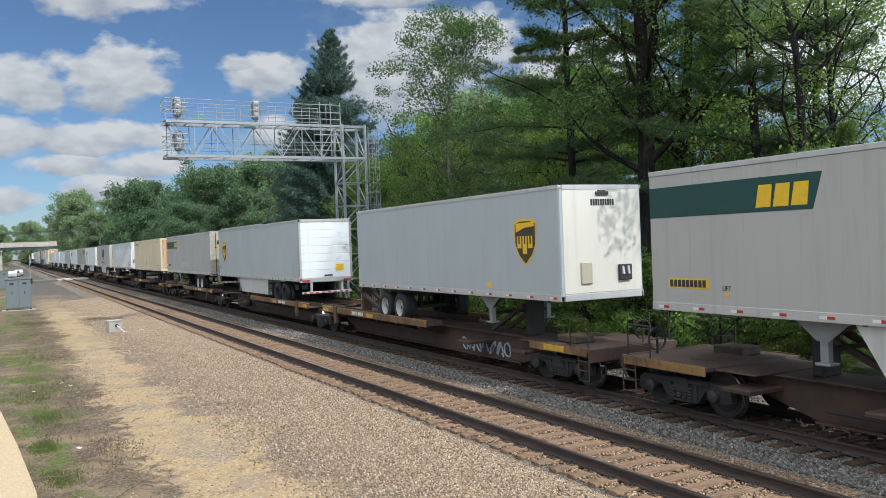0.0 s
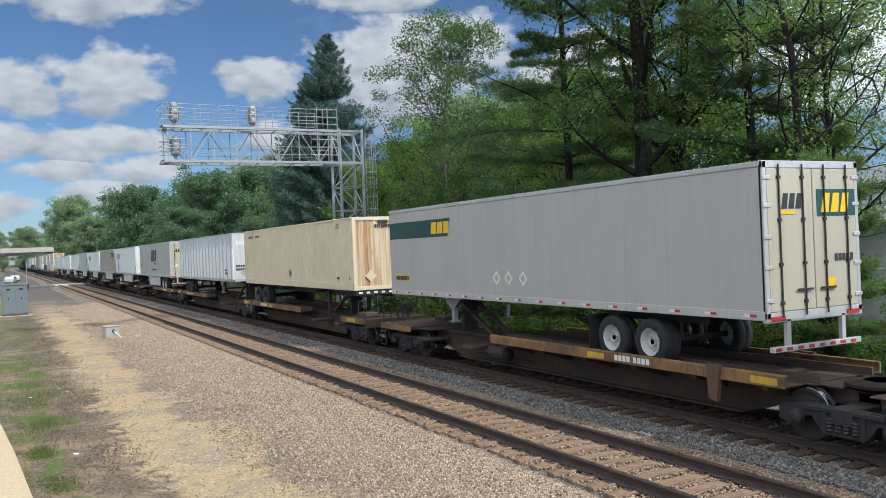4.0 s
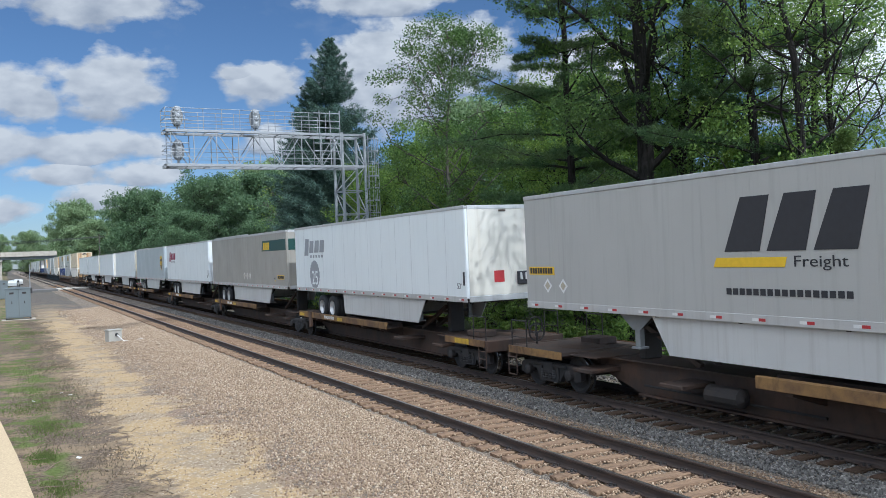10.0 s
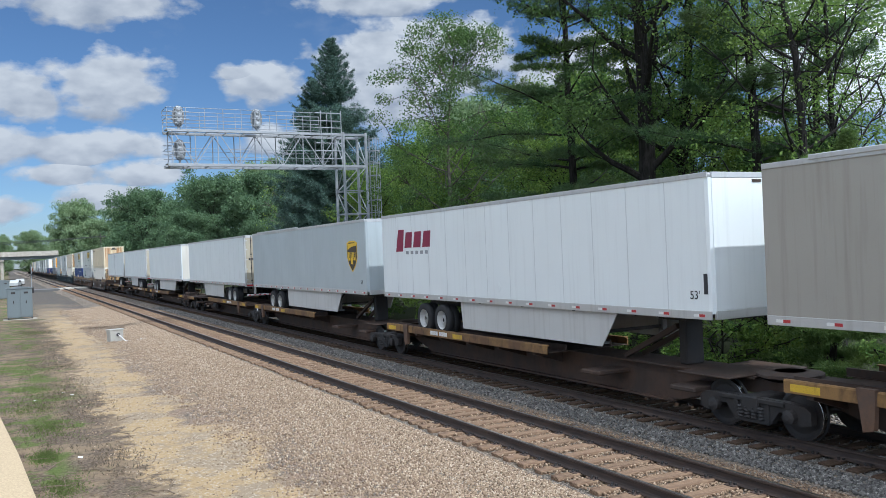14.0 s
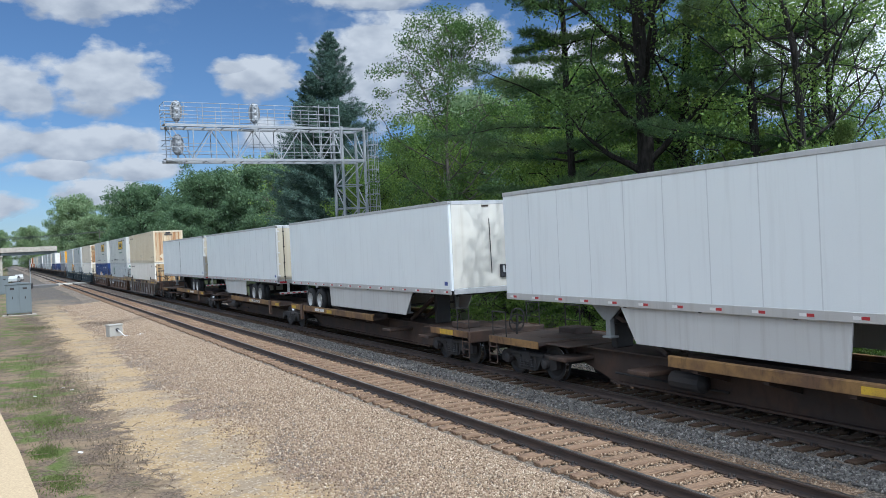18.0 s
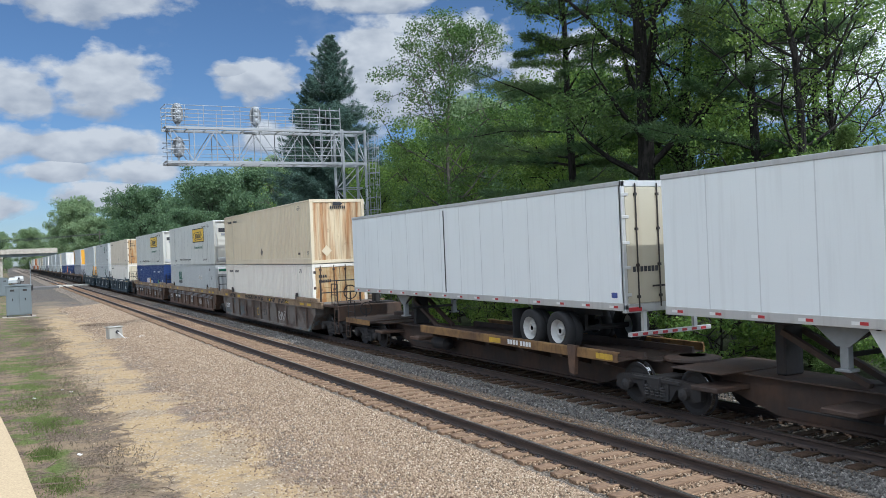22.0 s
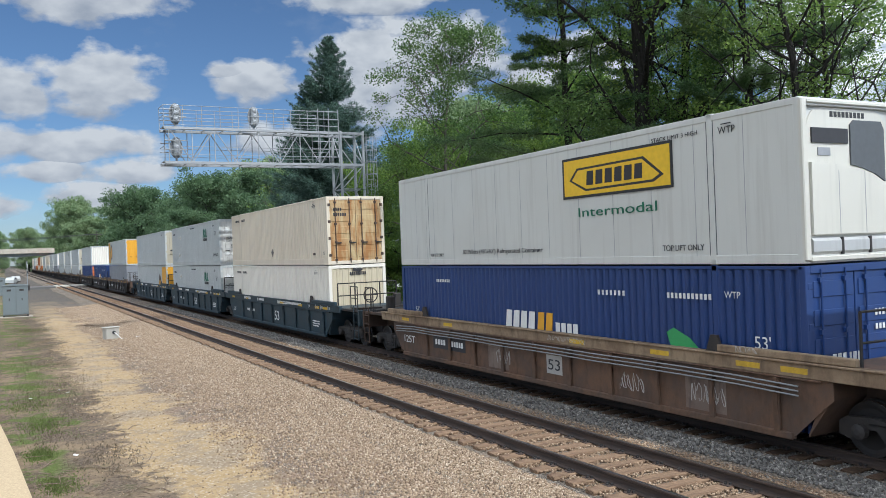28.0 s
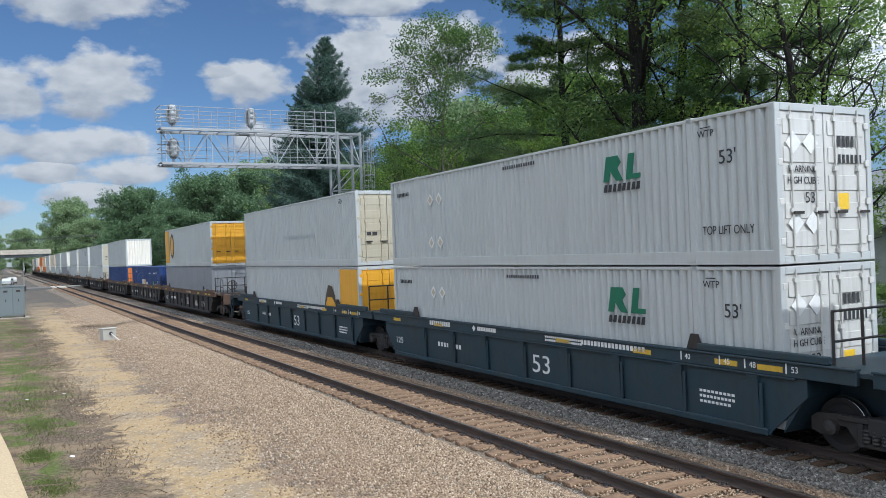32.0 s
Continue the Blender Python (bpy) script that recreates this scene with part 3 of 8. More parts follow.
def build_truck():
    """A two-axle cast-steel freight truck, its middle at y=0."""
    t = thing("rail_truck", "dark grease-blackened cast-steel two-axle railway truck", "railway truck", "railway trucks")
    frame_s = [(-1.3, 0.58), (-1.18, 0.66), (-0.72, 0.70), (0.72, 0.70), (1.18, 0.66), (1.3, 0.58), (1.3, 0.36), (1.1, 0.30), (0.92, 0.36), (0.78, 0.50),
               (0.62, 0.50), (0.42, 0.24), (-0.42, 0.24), (-0.62, 0.50), (-0.78, 0.50), (-0.92, 0.36), (-1.1, 0.30), (-1.3, 0.36)]
    inner = [(-0.3, 0.57), (0.3, 0.57), (0.3, 0.34), (-0.3, 0.34)]
    for sx in (-1, 1):
        s = Shape().prism(frame_s, 0, sx * 1.0 - 0.07, sx * 1.0 + 0.07)
        s.box(sx * 1.06 - 0.06, sx * 1.06 + 0.06, -0.75, 0.75, 0.60, 0.69, 0.015)
        s.box(sx * 1.06 - 0.05, sx * 1.06 + 0.05, -0.4, 0.4, 0.22, 0.30, 0.015)
        for y in (-0.36, 0.36):
            s.box(sx * 1.06 - 0.05, sx * 1.06 + 0.05, y - 0.05, y + 0.05, 0.26, 0.66, 0.012)
        f = part("side_frame", s, CAST, t)
        for y in (-0.24, -0.08, 0.08, 0.24):
            part("spring", Shape().lathe([(0.06, -0.13), (0.075, -0.11), (0.06, -0.08), (0.075, -0.05), (0.06, -0.02), (0.075, 0.01), (0.06, 0.04), (0.075, 0.07), (0.06, 0.1)],
                                         (sx * 1.09, y, 0.43), 2, 8), CAST, f)
        for y in (-0.889, 0.889):
            part("bearing_cap", Shape().lathe([(0.05, 0), (0.13, 0.03), (0.13, 0.14)], (sx * 1.0 + (0.06 if sx > 0 else -0.2), y, 0.457), 0, 12), CAST, f)
    for y in (-0.889, 0.889):
        for sx in (-1, 1):
            part("wheel", Shape().lathe([(0.12, -0.07), (0.34, -0.05), (0.40, -0.07), (0.457, -0.065), (0.462, 0.05), (0.485, 0.06), (0.485, 0.085), (0.34, 0.05), (0.12, 0.08)]
                                        if sx < 0 else [(0.12, -0.08), (0.34, -0.05), (0.485, -0.085), (0.485, -0.06), (0.462, -0.05), (0.457, 0.065), (0.40, 0.07), (0.34, 0.05), (0.12, 0.07)],
                                        (sx * 0.7525, y, 0.457), 0, 28), CAST, t, "rolling wheel with a bright rim")
            part("tread", Shape().lathe([(0.455, -0.06), (0.464, -0.055), (0.464, 0.04), (0.455, 0.045)], (sx * 0.7525, y, 0.457), 0, 28, False), TREAD, t)
        part("axle", Shape().bar((-0.95, y, 0.457), (0.95, y, 0.457), 0.085, 10), CAST, t)
    part("bolster", Shape().box(-1.15, 1.15, -0.2, 0.2, 0.42, 0.72, 0.03), CAST, t)
    return t


def build_spine(length, lettered=0, spare=0.0):
    """A spine-car unit from truck middle (y=0) to truck middle (y=length); trailer wheels ride near y=0, the hitch stands at the far end."""
    L = length
    t = thing("spine_car", "rusty brown spine car unit with yellow-edged wheel decks", "rail car", "spine car units")
    prof = [(-0.2, 0.86), (0.5, 0.92), (L - 0.5, 0.92), (L + 0.2, 0.86), (L + 0.2, 0.66), (L - 1.2, 0.60), (L - 2.6, 0.20), (2.6, 0.20), (1.2, 0.60), (-0.2, 0.66)]
    beam = part("center_beam", Shape().prism(prof, 0, -0.38, 0.38), DARKBROWN, t)
    part("beam_flange", Shape().box(-0.55, 0.55, 0.4, L - 0.4, 0.921, 0.95), RUST, beam)
    part("beam_foot", Shape().box(-0.5, 0.5, 2.7, L - 2.7, 0.155, 0.199), DARKBROWN, beam)
    for y in (0.0, L):
        part("end_plate", Shape().lathe([(0.55, -0.03), (0.62, 0.0), (0.62, 0.05), (0.3, 0.09)], (0, y, 0.985), 2, 18), RUST, t)
    d0, d1 = 0.95, 10.9
    deck = part("wheel_deck", Shape().box(-1.28, 1.28, d0, d1, 0.952, 0.972), RUST, t)
    for i in range(6):
        y = d0 + 0.5 + 1.75 * i
        part("cross_bearer", Shape().prism([(-1.26, 0.95), (1.26, 0.95), (1.26, 0.86), (0.4, 0.6), (-0.4, 0.6), (-1.26, 0.86)], 1, y - 0.07, y + 0.07), DARKBROWN, deck)
    for sx in (-1, 1):
        s = Shape().box(sx * 1.30 - 0.02, sx * 1.30 + 0.02, d0, d1, 0.93, 1.15, 0.008)
        s.box(sx * 1.27 - 0.04, sx * 1.27 + 0.04, d0, d1, 1.13, 1.165, 0.008)
        edge = part("edge_rail", s, DECKY, t, "worn yellow edge rail")
        x = sx * 1.323
        for y in (1.1, 5.9):
            part("yellow_patch", Shape().box(x - 0.002, x + 0.002, y, y + 0.6, 0.97, 1.10), YELLOW, edge)
        if sx == lettered:
            fit_words("ALL PURPOSE SPINE CAR", 0.13, 2.3, PALE, edge, on_side(x - 0.004, 5.6, 0.98) if sx < 0 else Matrix.Translation((x + 0.004, 5.6, 0.98)) @ Matrix.Rotation(math.pi, 4, "Z") @ SIDE)
        else:
            for w in (0.0, 0.62):
                bb = Shape()
                for k in range(4):
                    bb.box(x - 0.002, x + 0.002, 4.4 + w + k * 0.135, 4.5 + w + k * 0.135, 0.985, 1.11)
                part("id_marking", bb, PALE, edge)
        part("tie_down_bracket", Shape().prism([(2.4, 1.2), (2.75, 1.2), (2.7, 0.55), (2.5, 0.5)], 0, min(sx * 1.27, sx * 1.37), max(sx * 1.27, sx * 1.37)), BROWN, t)
    for x in (-0.72, 0.72):
        part("guide_rail", Shape().box(x - 0.03, x + 0.03, 0.7, d1, 0.975, 1.13).box(x - 0.09, x + 0.09, 0.7, d1, 0.974, 0.985), RUST, deck)
    yh = L - 2.6
    hitch = part("hitch_stand", Shape().box(-0.26, 0.26, yh - 0.12, yh + 0.12, 0.95, 1.95, 0.03), CAST, t, "dark steel trailer hitch stand")
    part("hitch_plate", Shape().box(-0.48, 0.48, yh - 0.5, yh + 0.4, 1.95, 2.035, 0.02), CAST, hitch)
    for sx in (-0.28, 0.28):
        part("hitch_strut", Shape().beam((sx, yh - 0.1, 1.8), (sx, yh - 1.9, 0.98), 0.11, 0.11), RUST, hitch)
    if spare:
        st = part("spare_hitch", Shape().box(-0.2, 0.2, spare - 0.1, spare + 0.1, 0.97, 1.95, 0.03), RUST, t, "rusty red raised trailer hitch")
        part("hitch_plate", Shape().box(-0.45, 0.45, spare - 0.35, spare + 0.35, 1.95, 2.03, 0.02), CAST, st)
        for sx in (-0.22, 0.22):
            part("hitch_strut", Shape().beam((sx, spare, 1.75), (sx, spare + 2.3, 1.0), 0.12, 0.12), RUST, st)
    for y in (L - 4.6, L - 1.6):
        part("side_step", Shape().box(-1.28, 1.28, y - 0.35, y + 0.35, 0.62, 0.72, 0.02), DARKBROWN, t)
    part("end_deck", Shape().box(-1.1, 1.1, L - 1.9, L - 0.5, 0.955, 0.985, 0.01), DARKBROWN, t)
    part("brake_pipe", Shape().bar((-0.56, 10, 0.42), (-0.56, L - 3, 0.42), 0.03, 6), CAST, t)
    part("air_tank", Shape().lathe([(0.05, -0.5), (0.2, -0.42), (0.2, 0.42), (0.05, 0.5)], (-0.75, L - 5.6, 0.55), 1, 12), CAST, t)
    return t


def build_end_platform():
    """The coupler end of a car: platform, coupler, hand rails, ladder; y=0 at the truck, coupler towards -y."""
    t = thing("car_end_platform", "rusty car end platform with handrails and coupler", "rail car end", "car ends")
    body = part("platform", Shape().box(-1.32, 1.32, -1.5, 0.9, 0.93, 1.03, 0.015).box(-0.45, 0.45, -1.6, 1.2, 0.62, 0.93), RUST, t)
    for sx in (-1.334, 1.334):
        part("edge_strip", Shape().box(sx - 0.011, sx + 0.011, -1.5, 0.9, 0.86, 1.05), DECKY, body, "worn yellow edge strip")
    part("yellow_patch", Shape().box(-1.352, -1.347, -0.6, 0.25, 0.88, 1.03), YELLOW, body)
    part("end_sill", Shape().box(-1.32, 1.32, -1.62, -1.5, 0.72, 1.05, 0.02), DARKBROWN, t)
    part("coupler", Shape().box(-0.1, 0.1, -2.2, -1.62, 0.62, 0.86, 0.03).box(-0.22, 0.2, -2.45, -2.15, 0.58, 0.90, 0.05), CAST, t)
    for sx in (-1.25, 1.25):
        r = Shape()
        for y in (-1.45, -0.75):
            r.bar((sx, y, 1.03), (sx, y, 1.72), 0.018, 6)
        r.bar((sx, -1.45, 1.72), (sx, -0.75, 1.72), 0.018, 6).bar((sx, -1.45, 1.28), (sx, -0.75, 1.28), 0.014, 6)
        part("hand_rail", r, CAST, t)
        lad = Shape()
        for y in (-1.55, -1.15):
            lad.bar((sx * 1.06, y, 0.3), (sx * 1.06, y, 0.98), 0.016, 6)
        for z in (0.28, 0.52, 0.74):
            lad.bar((sx * 1.06, -1.55, z), (sx * 1.06, -1.15, z), 0.016, 6)
        part("ladder", lad, RUST, t)
    part("brake_wheel", Shape().lathe([(0.225, -0.015), (0.26, -0.015), (0.26, 0.015), (0.225, 0.015), (0.225, -0.015)], (0.55, -1.3, 1.35), 1, 16, False).bar((0.33, -1.3, 1.35), (0.77, -1.3, 1.35), 0.012).bar((0.55, -1.3, 1.13), (0.55, -1.3, 1.57), 0.012).bar((0.55, -1.3, 0.9), (0.55, -1.3, 1.35), 0.03), CAST, t)
    part("hose", Shape().bar((-0.4, -1.6, 0.6), (-0.5, -1.9, 0.35), 0.025).bar((-0.5, -1.9, 0.35), (-0.4, -2.2, 0.3), 0.025), BLACK, t)
    part("deck_box", Shape().box(-0.9, -0.3, -0.5, 0.3, 1.03, 1.22, 0.03), RUST, t)
    return t


def tyre_pair(t, y, rim):
    for sx in (-1, 1):
        for off in (0.95, 1.15):
            x = sx * off
            tyre = part("tyre", Shape().lathe([(0.30, -0.10), (0.45, -0.125), (0.495, -0.09), (0.50, 0.0), (0.495, 0.09), (0.45, 0.125), (0.30, 0.10), (0.29, 0.0), (0.30, -0.10)], (x, y, 1.475), 0, 24, False), BLACK, t, "", True)
            if off > 1:
                part("rim", Shape().lathe([(0.06, -0.03), (0.10, -0.05), (0.12, 0.02), (0.23, 0.04), (0.27, -0.06), (0.295, -0.10)] if sx > 0 else
                                          [(0.295, -0.10), (0.27, -0.06), (0.23, 0.04), (0.12, 0.02), (0.10, -0.05), (0.06, -0.03)],
                                          (x + sx * 0.02, y, 1.475), 0, 20, False), rim, tyre, "painted steel wheel rim", False)


def diamond(s, x, y, z, r):
    s.prism([(y - r, z), (y, z + r), (y + r, z), (y, z - r)], 0, x - 0.002, x + 0.002)


def bars(s, x, y, z, w, h, n, gap=0.25):
    """A row of n bars that stands for lettering on the -x face, first to last towards -y."""
    step = w / n
    for i in range(n):
        s.box(x - 0.002, x + 0.002, y - (i + 1) * step + step * gap, y - i * step, z, z + h)


def fbars(s, y, x, z, w, h, n, gap=0.25):
    step = w / n
    for i in range(n):
        s.box(x + i * step, x + (i + 1) * step - step * gap, y - 0.002, y + 0.002, z, z + h)


STRIP = []


def reflector_mesh():
    if not STRIP:
        me = Shape().box(-0.002, 0.002, -0.15, 0.0, -0.027, 0.027).box(-0.002, 0.002, 0.0, 0.15, -0.027, 0.027).mesh("reflector_strip")
        me.materials.append(RED)
        me.materials.append(PALE)
        for p in me.polygons:
            p.material_index = 1 if p.center.y > 0.0 else 0
        STRIP.append(me)
    return STRIP[0]


ZT, ZB, HW = 4.97, 2.10, 1.295
SK = -HW - 0.004


def build_trailer(L, label, skin, doors_near, end=None, ribs=0, skirt=True, band=None, group="trailers on the train", rail=ALU, name="semi_trailer", panels=True, slide=0.0, rim=None, ax=2.7, roll_up=False):
    """A van trailer from y=0 (the end that leads) to y=L. doors_near: the door end leads; then the wheels are near y=0."""
    t = thing(name, label, "semi-trailer", group)
    end = end or skin
    b = 0.10 if not doors_near else 0.015
    s = Shape().box(-HW, HW, 0, L, ZB + 0.12, ZT - 0.10, 0.012)
    if not doors_near:
        s = Shape().prism([(-HW, L), (-HW, b), (-HW + b * 0.3, b * 0.3), (-HW + b, 0), (HW - b, 0), (HW - b * 0.3, b * 0.3), (HW, b), (HW, L)], 2, ZB + 0.12, ZT - 0.10)
    body = part("body", s, skin, t)
    part("roof", Shape().box(-HW + 0.02, HW - 0.02, 0.02, L - 0.02, ZT - 0.10, ZT - 0.01, 0.03), ALU, t)
    for sx in (-1, 1):
        part("top_rail", Shape().box(sx * HW - 0.014, sx * HW + 0.014, 0.02, L, ZT - 0.10, ZT, 0.006), rail, t)
        part("bottom_rail", Shape().box(sx * HW - 0.012, sx * HW + 0.012, 0.02, L, ZB, ZB + 0.17, 0.006), rail, t)
    n = int(L / 0.95)
    for i in range(n):
        y = 0.35 + i * (L - 0.7) / (n - 1)
        for sx in (-1, 1):
            mk = new("reflector_strip", reflector_mesh())
            mk.parent, mk.location = t, (sx * (HW + 0.014), y, ZB + 0.08)
    if ribs:
        for i in range(ribs):
            y = 0.3 + i * (L - 0.6) / (ribs - 1)
            part("rib", Shape().prism([(-HW - 0.04, y - 0.05), (-HW - 0.04, y + 0.05), (-HW, y + 0.075), (-HW, y - 0.075)], 2, ZB + 0.17, ZT - 0.16), ALU, body)
    elif panels:
        seam = Shape()
        k = round(L / 1.22)
        for i in range(1, k):
            y = i * L / k
            seam.box(-HW - 0.0025, -HW + 0.0005, y - 0.013, y + 0.013, ZB + 0.17, ZT - 0.10)
        part("panel_seams", seam, SEAM if skin is WHITE else skin, body)
    if slide:
        part("top_slide_rail", Shape().box(-HW - 0.03, -HW + 0.02, L - slide - 4.0, L - 1.0, ZT - 0.04, ZT + 0.05, 0.01), ALU, t)
    for y in [0.8 + 0.75 * i for i in range(int((L - 1.4) / 0.75))]:
        part("cross_member", Shape().box(-HW + 0.03, HW - 0.03, y - 0.03, y + 0.03, ZB - 0.02, ZB + 0.10), CAST, t) if int(y / 0.75) % 3 == 0 else None
    part("floor", Shape().box(-HW + 0.02, HW - 0.02, 0.05, L - 0.05, ZB + 0.10, ZB + 0.121), CAST, t)
    ya, yb = (ax, ax + 1.25) if doors_near else (L - ax, L - ax - 1.25)
    for y in (ya, yb):
        tyre_pair(t, y, rim or RIMWHITE)
    lo, hi = min(ya, yb), max(ya, yb)
    part("slider_frame", Shape().box(-0.55, -0.42, lo - 0.9, hi + 0.9, 1.85, ZB - 0.02).box(0.42, 0.55, lo - 0.9, hi + 0.9, 1.85, ZB - 0.02)
         .bar((-0.95, ya, 1.475), (0.95, ya, 1.475), 0.07).bar((-0.95, yb, 1.475), (0.95, yb, 1.475), 0.07)
         .box(-0.5, -0.4, lo - 0.1, lo + 0.1, 1.45, 1.9).box(0.4, 0.5, hi - 0.1, hi + 0.1, 1.45, 1.9), CAST, t)
    yl = L - 3.9 if doors_near else 3.9
    for sx in (-0.95, 0.95):
        leg = part("landing_leg", Shape().box(sx - 0.07, sx + 0.07, yl - 0.08, yl + 0.08, 1.35, ZB, 0.01).box(sx - 0.13, sx + 0.13, yl - 0.15, yl + 0.15, 1.32, 1.37, 0.01), LEGGREY, t)
        part("leg_brace", Shape().beam((sx, yl, 1.75), (sx, yl - 0.7, ZB + 0.02), 0.05, 0.05).beam((sx, yl, 1.75), (sx, yl + 0.7, ZB + 0.02), 0.05, 0.05), CAST, leg)
        part("leg_bracket", Shape().prism([(yl - 0.55, ZB - 0.02), (yl + 0.55, ZB - 0.02), (yl + 0.12, 1.74), (yl - 0.12, 1.74)], 0, sx - 0.09 if sx < 0 else sx + 0.07, sx - 0.07 if sx < 0 else sx + 0.09), LEGGREY, leg)
    part("leg_crossbar", Shape().box(-0.95, 0.95, yl - 0.03, yl + 0.03, 1.55, 1.63), CAST, t)
    if skirt:
        y0, y1 = (hi + 1.75, 11.5) if doors_near else (2.95, lo - 1.2)
        o = [(y0, ZB), (y1, ZB), (y1 - (0.5 if doors_near else 0.1), 1.30), (y0 + (0.1 if doors_near else 0.6), 1.30)]
        for sx in (-1, 1):
            part("side_skirt", Shape().prism(o, 0, sx * 1.2 - 0.012, sx * 1.2 + 0.012), SKIRT, t, "grimy white side skirt panel")
    if doors_near:
        frame_s = Shape()
        for sx in (-1, 1):
            frame_s.box(sx * (HW - 0.05) - 0.05, sx * (HW - 0.05) + 0.05, -0.03, 0.06, ZB + 0.02, ZT, 0.01)
        frame_s.box(-HW, HW, -0.03, 0.06, ZT - 0.13, ZT + 0.005, 0.01).box(-HW, HW, -0.03, 0.08, ZB - 0.05, ZB + 0.14, 0.01)
        part("door_frame", frame_s, GREY if roll_up else rail, t)
        if roll_up:
            for i in range(7):
                z = ZB + 0.15 + i * 0.37
                part("door_slat", Shape().box(-HW + 0.1, HW - 0.1, -0.01, 0.04, z, z + 0.362, 0.01), end, t)
            part("handle", Shape().box(-0.1, 0.3, -0.05, -0.01, 2.32, 2.38, 0.01), CAST, t)
        for sx in () if roll_up else (-1, 1):
            x0, x1 = (0.012, HW - 0.10) if sx > 0 else (-HW + 0.10, -0.012)
            d = part("door", Shape().box(x0, x1, -0.035, 0.01, ZB + 0.15, ZT - 0.14, 0.008), end, t)
            for x in (x0 + 0.28, x1 - 0.28) if sx > 0 else (x1 - 0.28, x0 + 0.28):
                rod = Shape().bar((x, -0.06, ZB + 0.05), (x, -0.06, ZT - 0.06), 0.018, 6)
                for z in (ZB + 0.3, 3.1, 3.9, ZT - 0.3):
                    rod.box(x - 0.04, x + 0.04, -0.075, -0.03, z - 0.03, z + 0.03)
                part("lock_rod", rod, CAST, d)
            for z in (ZB + 0.35, ZB + 0.95, 3.6, ZT - 0.8, ZT - 0.3):
                part("hinge", Shape().box(sx * (HW - 0.09) - 0.11, sx * (HW - 0.09) + 0.09, -0.055, -0.03, z - 0.035, z + 0.035, 0.006), ALU, d)
            part("handle", Shape().box(sx * 0.32 - 0.2, sx * 0.32 + 0.2, -0.085, -0.06, 2.6, 2.64), CAST, d)
        part("bumper", Shape().box(-1.2, 1.2, -0.06, 0.04, 1.52, 1.62, 0.01).box(-0.8, -0.7, -0.03, 0.05, 1.62, ZB).box(0.7, 0.8, -0.03, 0.05, 1.62, ZB), ALU, t)
        for i in range(8):
            part("bumper_mark", Shape().box(-1.15 + 0.29 * i, -1.0 + 0.29 * i, -0.064, -0.06, 1.54, 1.60), RED, t)
        for sx in (-1, 1):
            part("tail_light", Shape().box(sx * 1.02 - 0.18, sx * 1.02 + 0.18, -0.05, -0.03, ZB - 0.02, ZB + 0.07, 0.01), RED, t)
            part("mud_flap", Shape().box(sx * 1.0 - 0.3, sx * 1.0 + 0.3, hi + 0.75, hi + 0.77, 1.1, 1.95), BLACK, t)
    else:
        nose = part("nose", Shape().box(-HW + 0.09, HW - 0.09, -0.012, 0.02, ZB + 0.18, ZT - 0.12, 0.006), end, t)
        for za, zb in ((ZB, ZB + 0.17), (ZT - 0.12, ZT)):
            part("nose_rail", Shape().box(-HW + 0.09, HW - 0.09, -0.02, 0.05, za, zb, 0.01), rail, t)
        part("air_box", Shape().box(0.45, 0.85, -0.09, -0.01, 2.55, 2.95, 0.015), INK, nose, "dark air hose and plug box")
        part("hose_couplings", Shape().bar((0.55, -0.12, 2.7), (0.55, -0.08, 2.9), 0.04).bar((0.72, -0.12, 2.7), (0.72, -0.08, 2.9), 0.04), ALU, nose)
        part("marker_light", Shape().box(-0.12, 0.12, -0.03, -0.01, ZT - 0.2, ZT - 0.14), SHIELD, nose)
        part("king_pin_plate", Shape().box(-0.5, 0.5, 0.3, 1.6, ZB - 0.06, ZB + 0.1), CAST, t)
    return t



# ---- signs and markings ----
def fit_words(text, height, width, material, parent, m):
    """Lettering of a given height, squeezed to a given width."""
    ob = words(text, height, material, parent, m)
    xs = [v.co.x for v in ob.data.vertices]
    ob.matrix_basis = m @ Matrix.Diagonal((width / (max(xs) - min(xs)), 1, 1, 1))
    return ob


def slanted(s, x, yl, yr, z0, z1, n, lean=0.25, gap=0.18):
    """Bold leaning shapes that stand for a trade sign on the -x face, from yl (first) to yr."""
    w = (yl - yr) / n
    h = z1 - z0
    for i in range(n):
        a, b = yl - i * w, yl - (i + 1) * w + gap * w
        k = lean * h
        s.prism([(a, z0), (b + 0.0, z0), (b - k * 0.6, z1), (a - k, z1)], 0, x - 0.003, x + 0.003)
        if i % 2 == 0:
            pass


def fslanted(s, y, xl, xr, z0, z1, n, lean=0.25, gap=0.2):
    w, h = (xr - xl) / n, z1 - z0
    for i in range(n):
        a, b = xl + i * w, xl + (i + 1) * w - gap * w
        s.prism([(a, z0), (b, z0), (b + lean * h * 0.6, z1), (a + lean * h, z1)], 1, y - 0.003, y + 0.003)


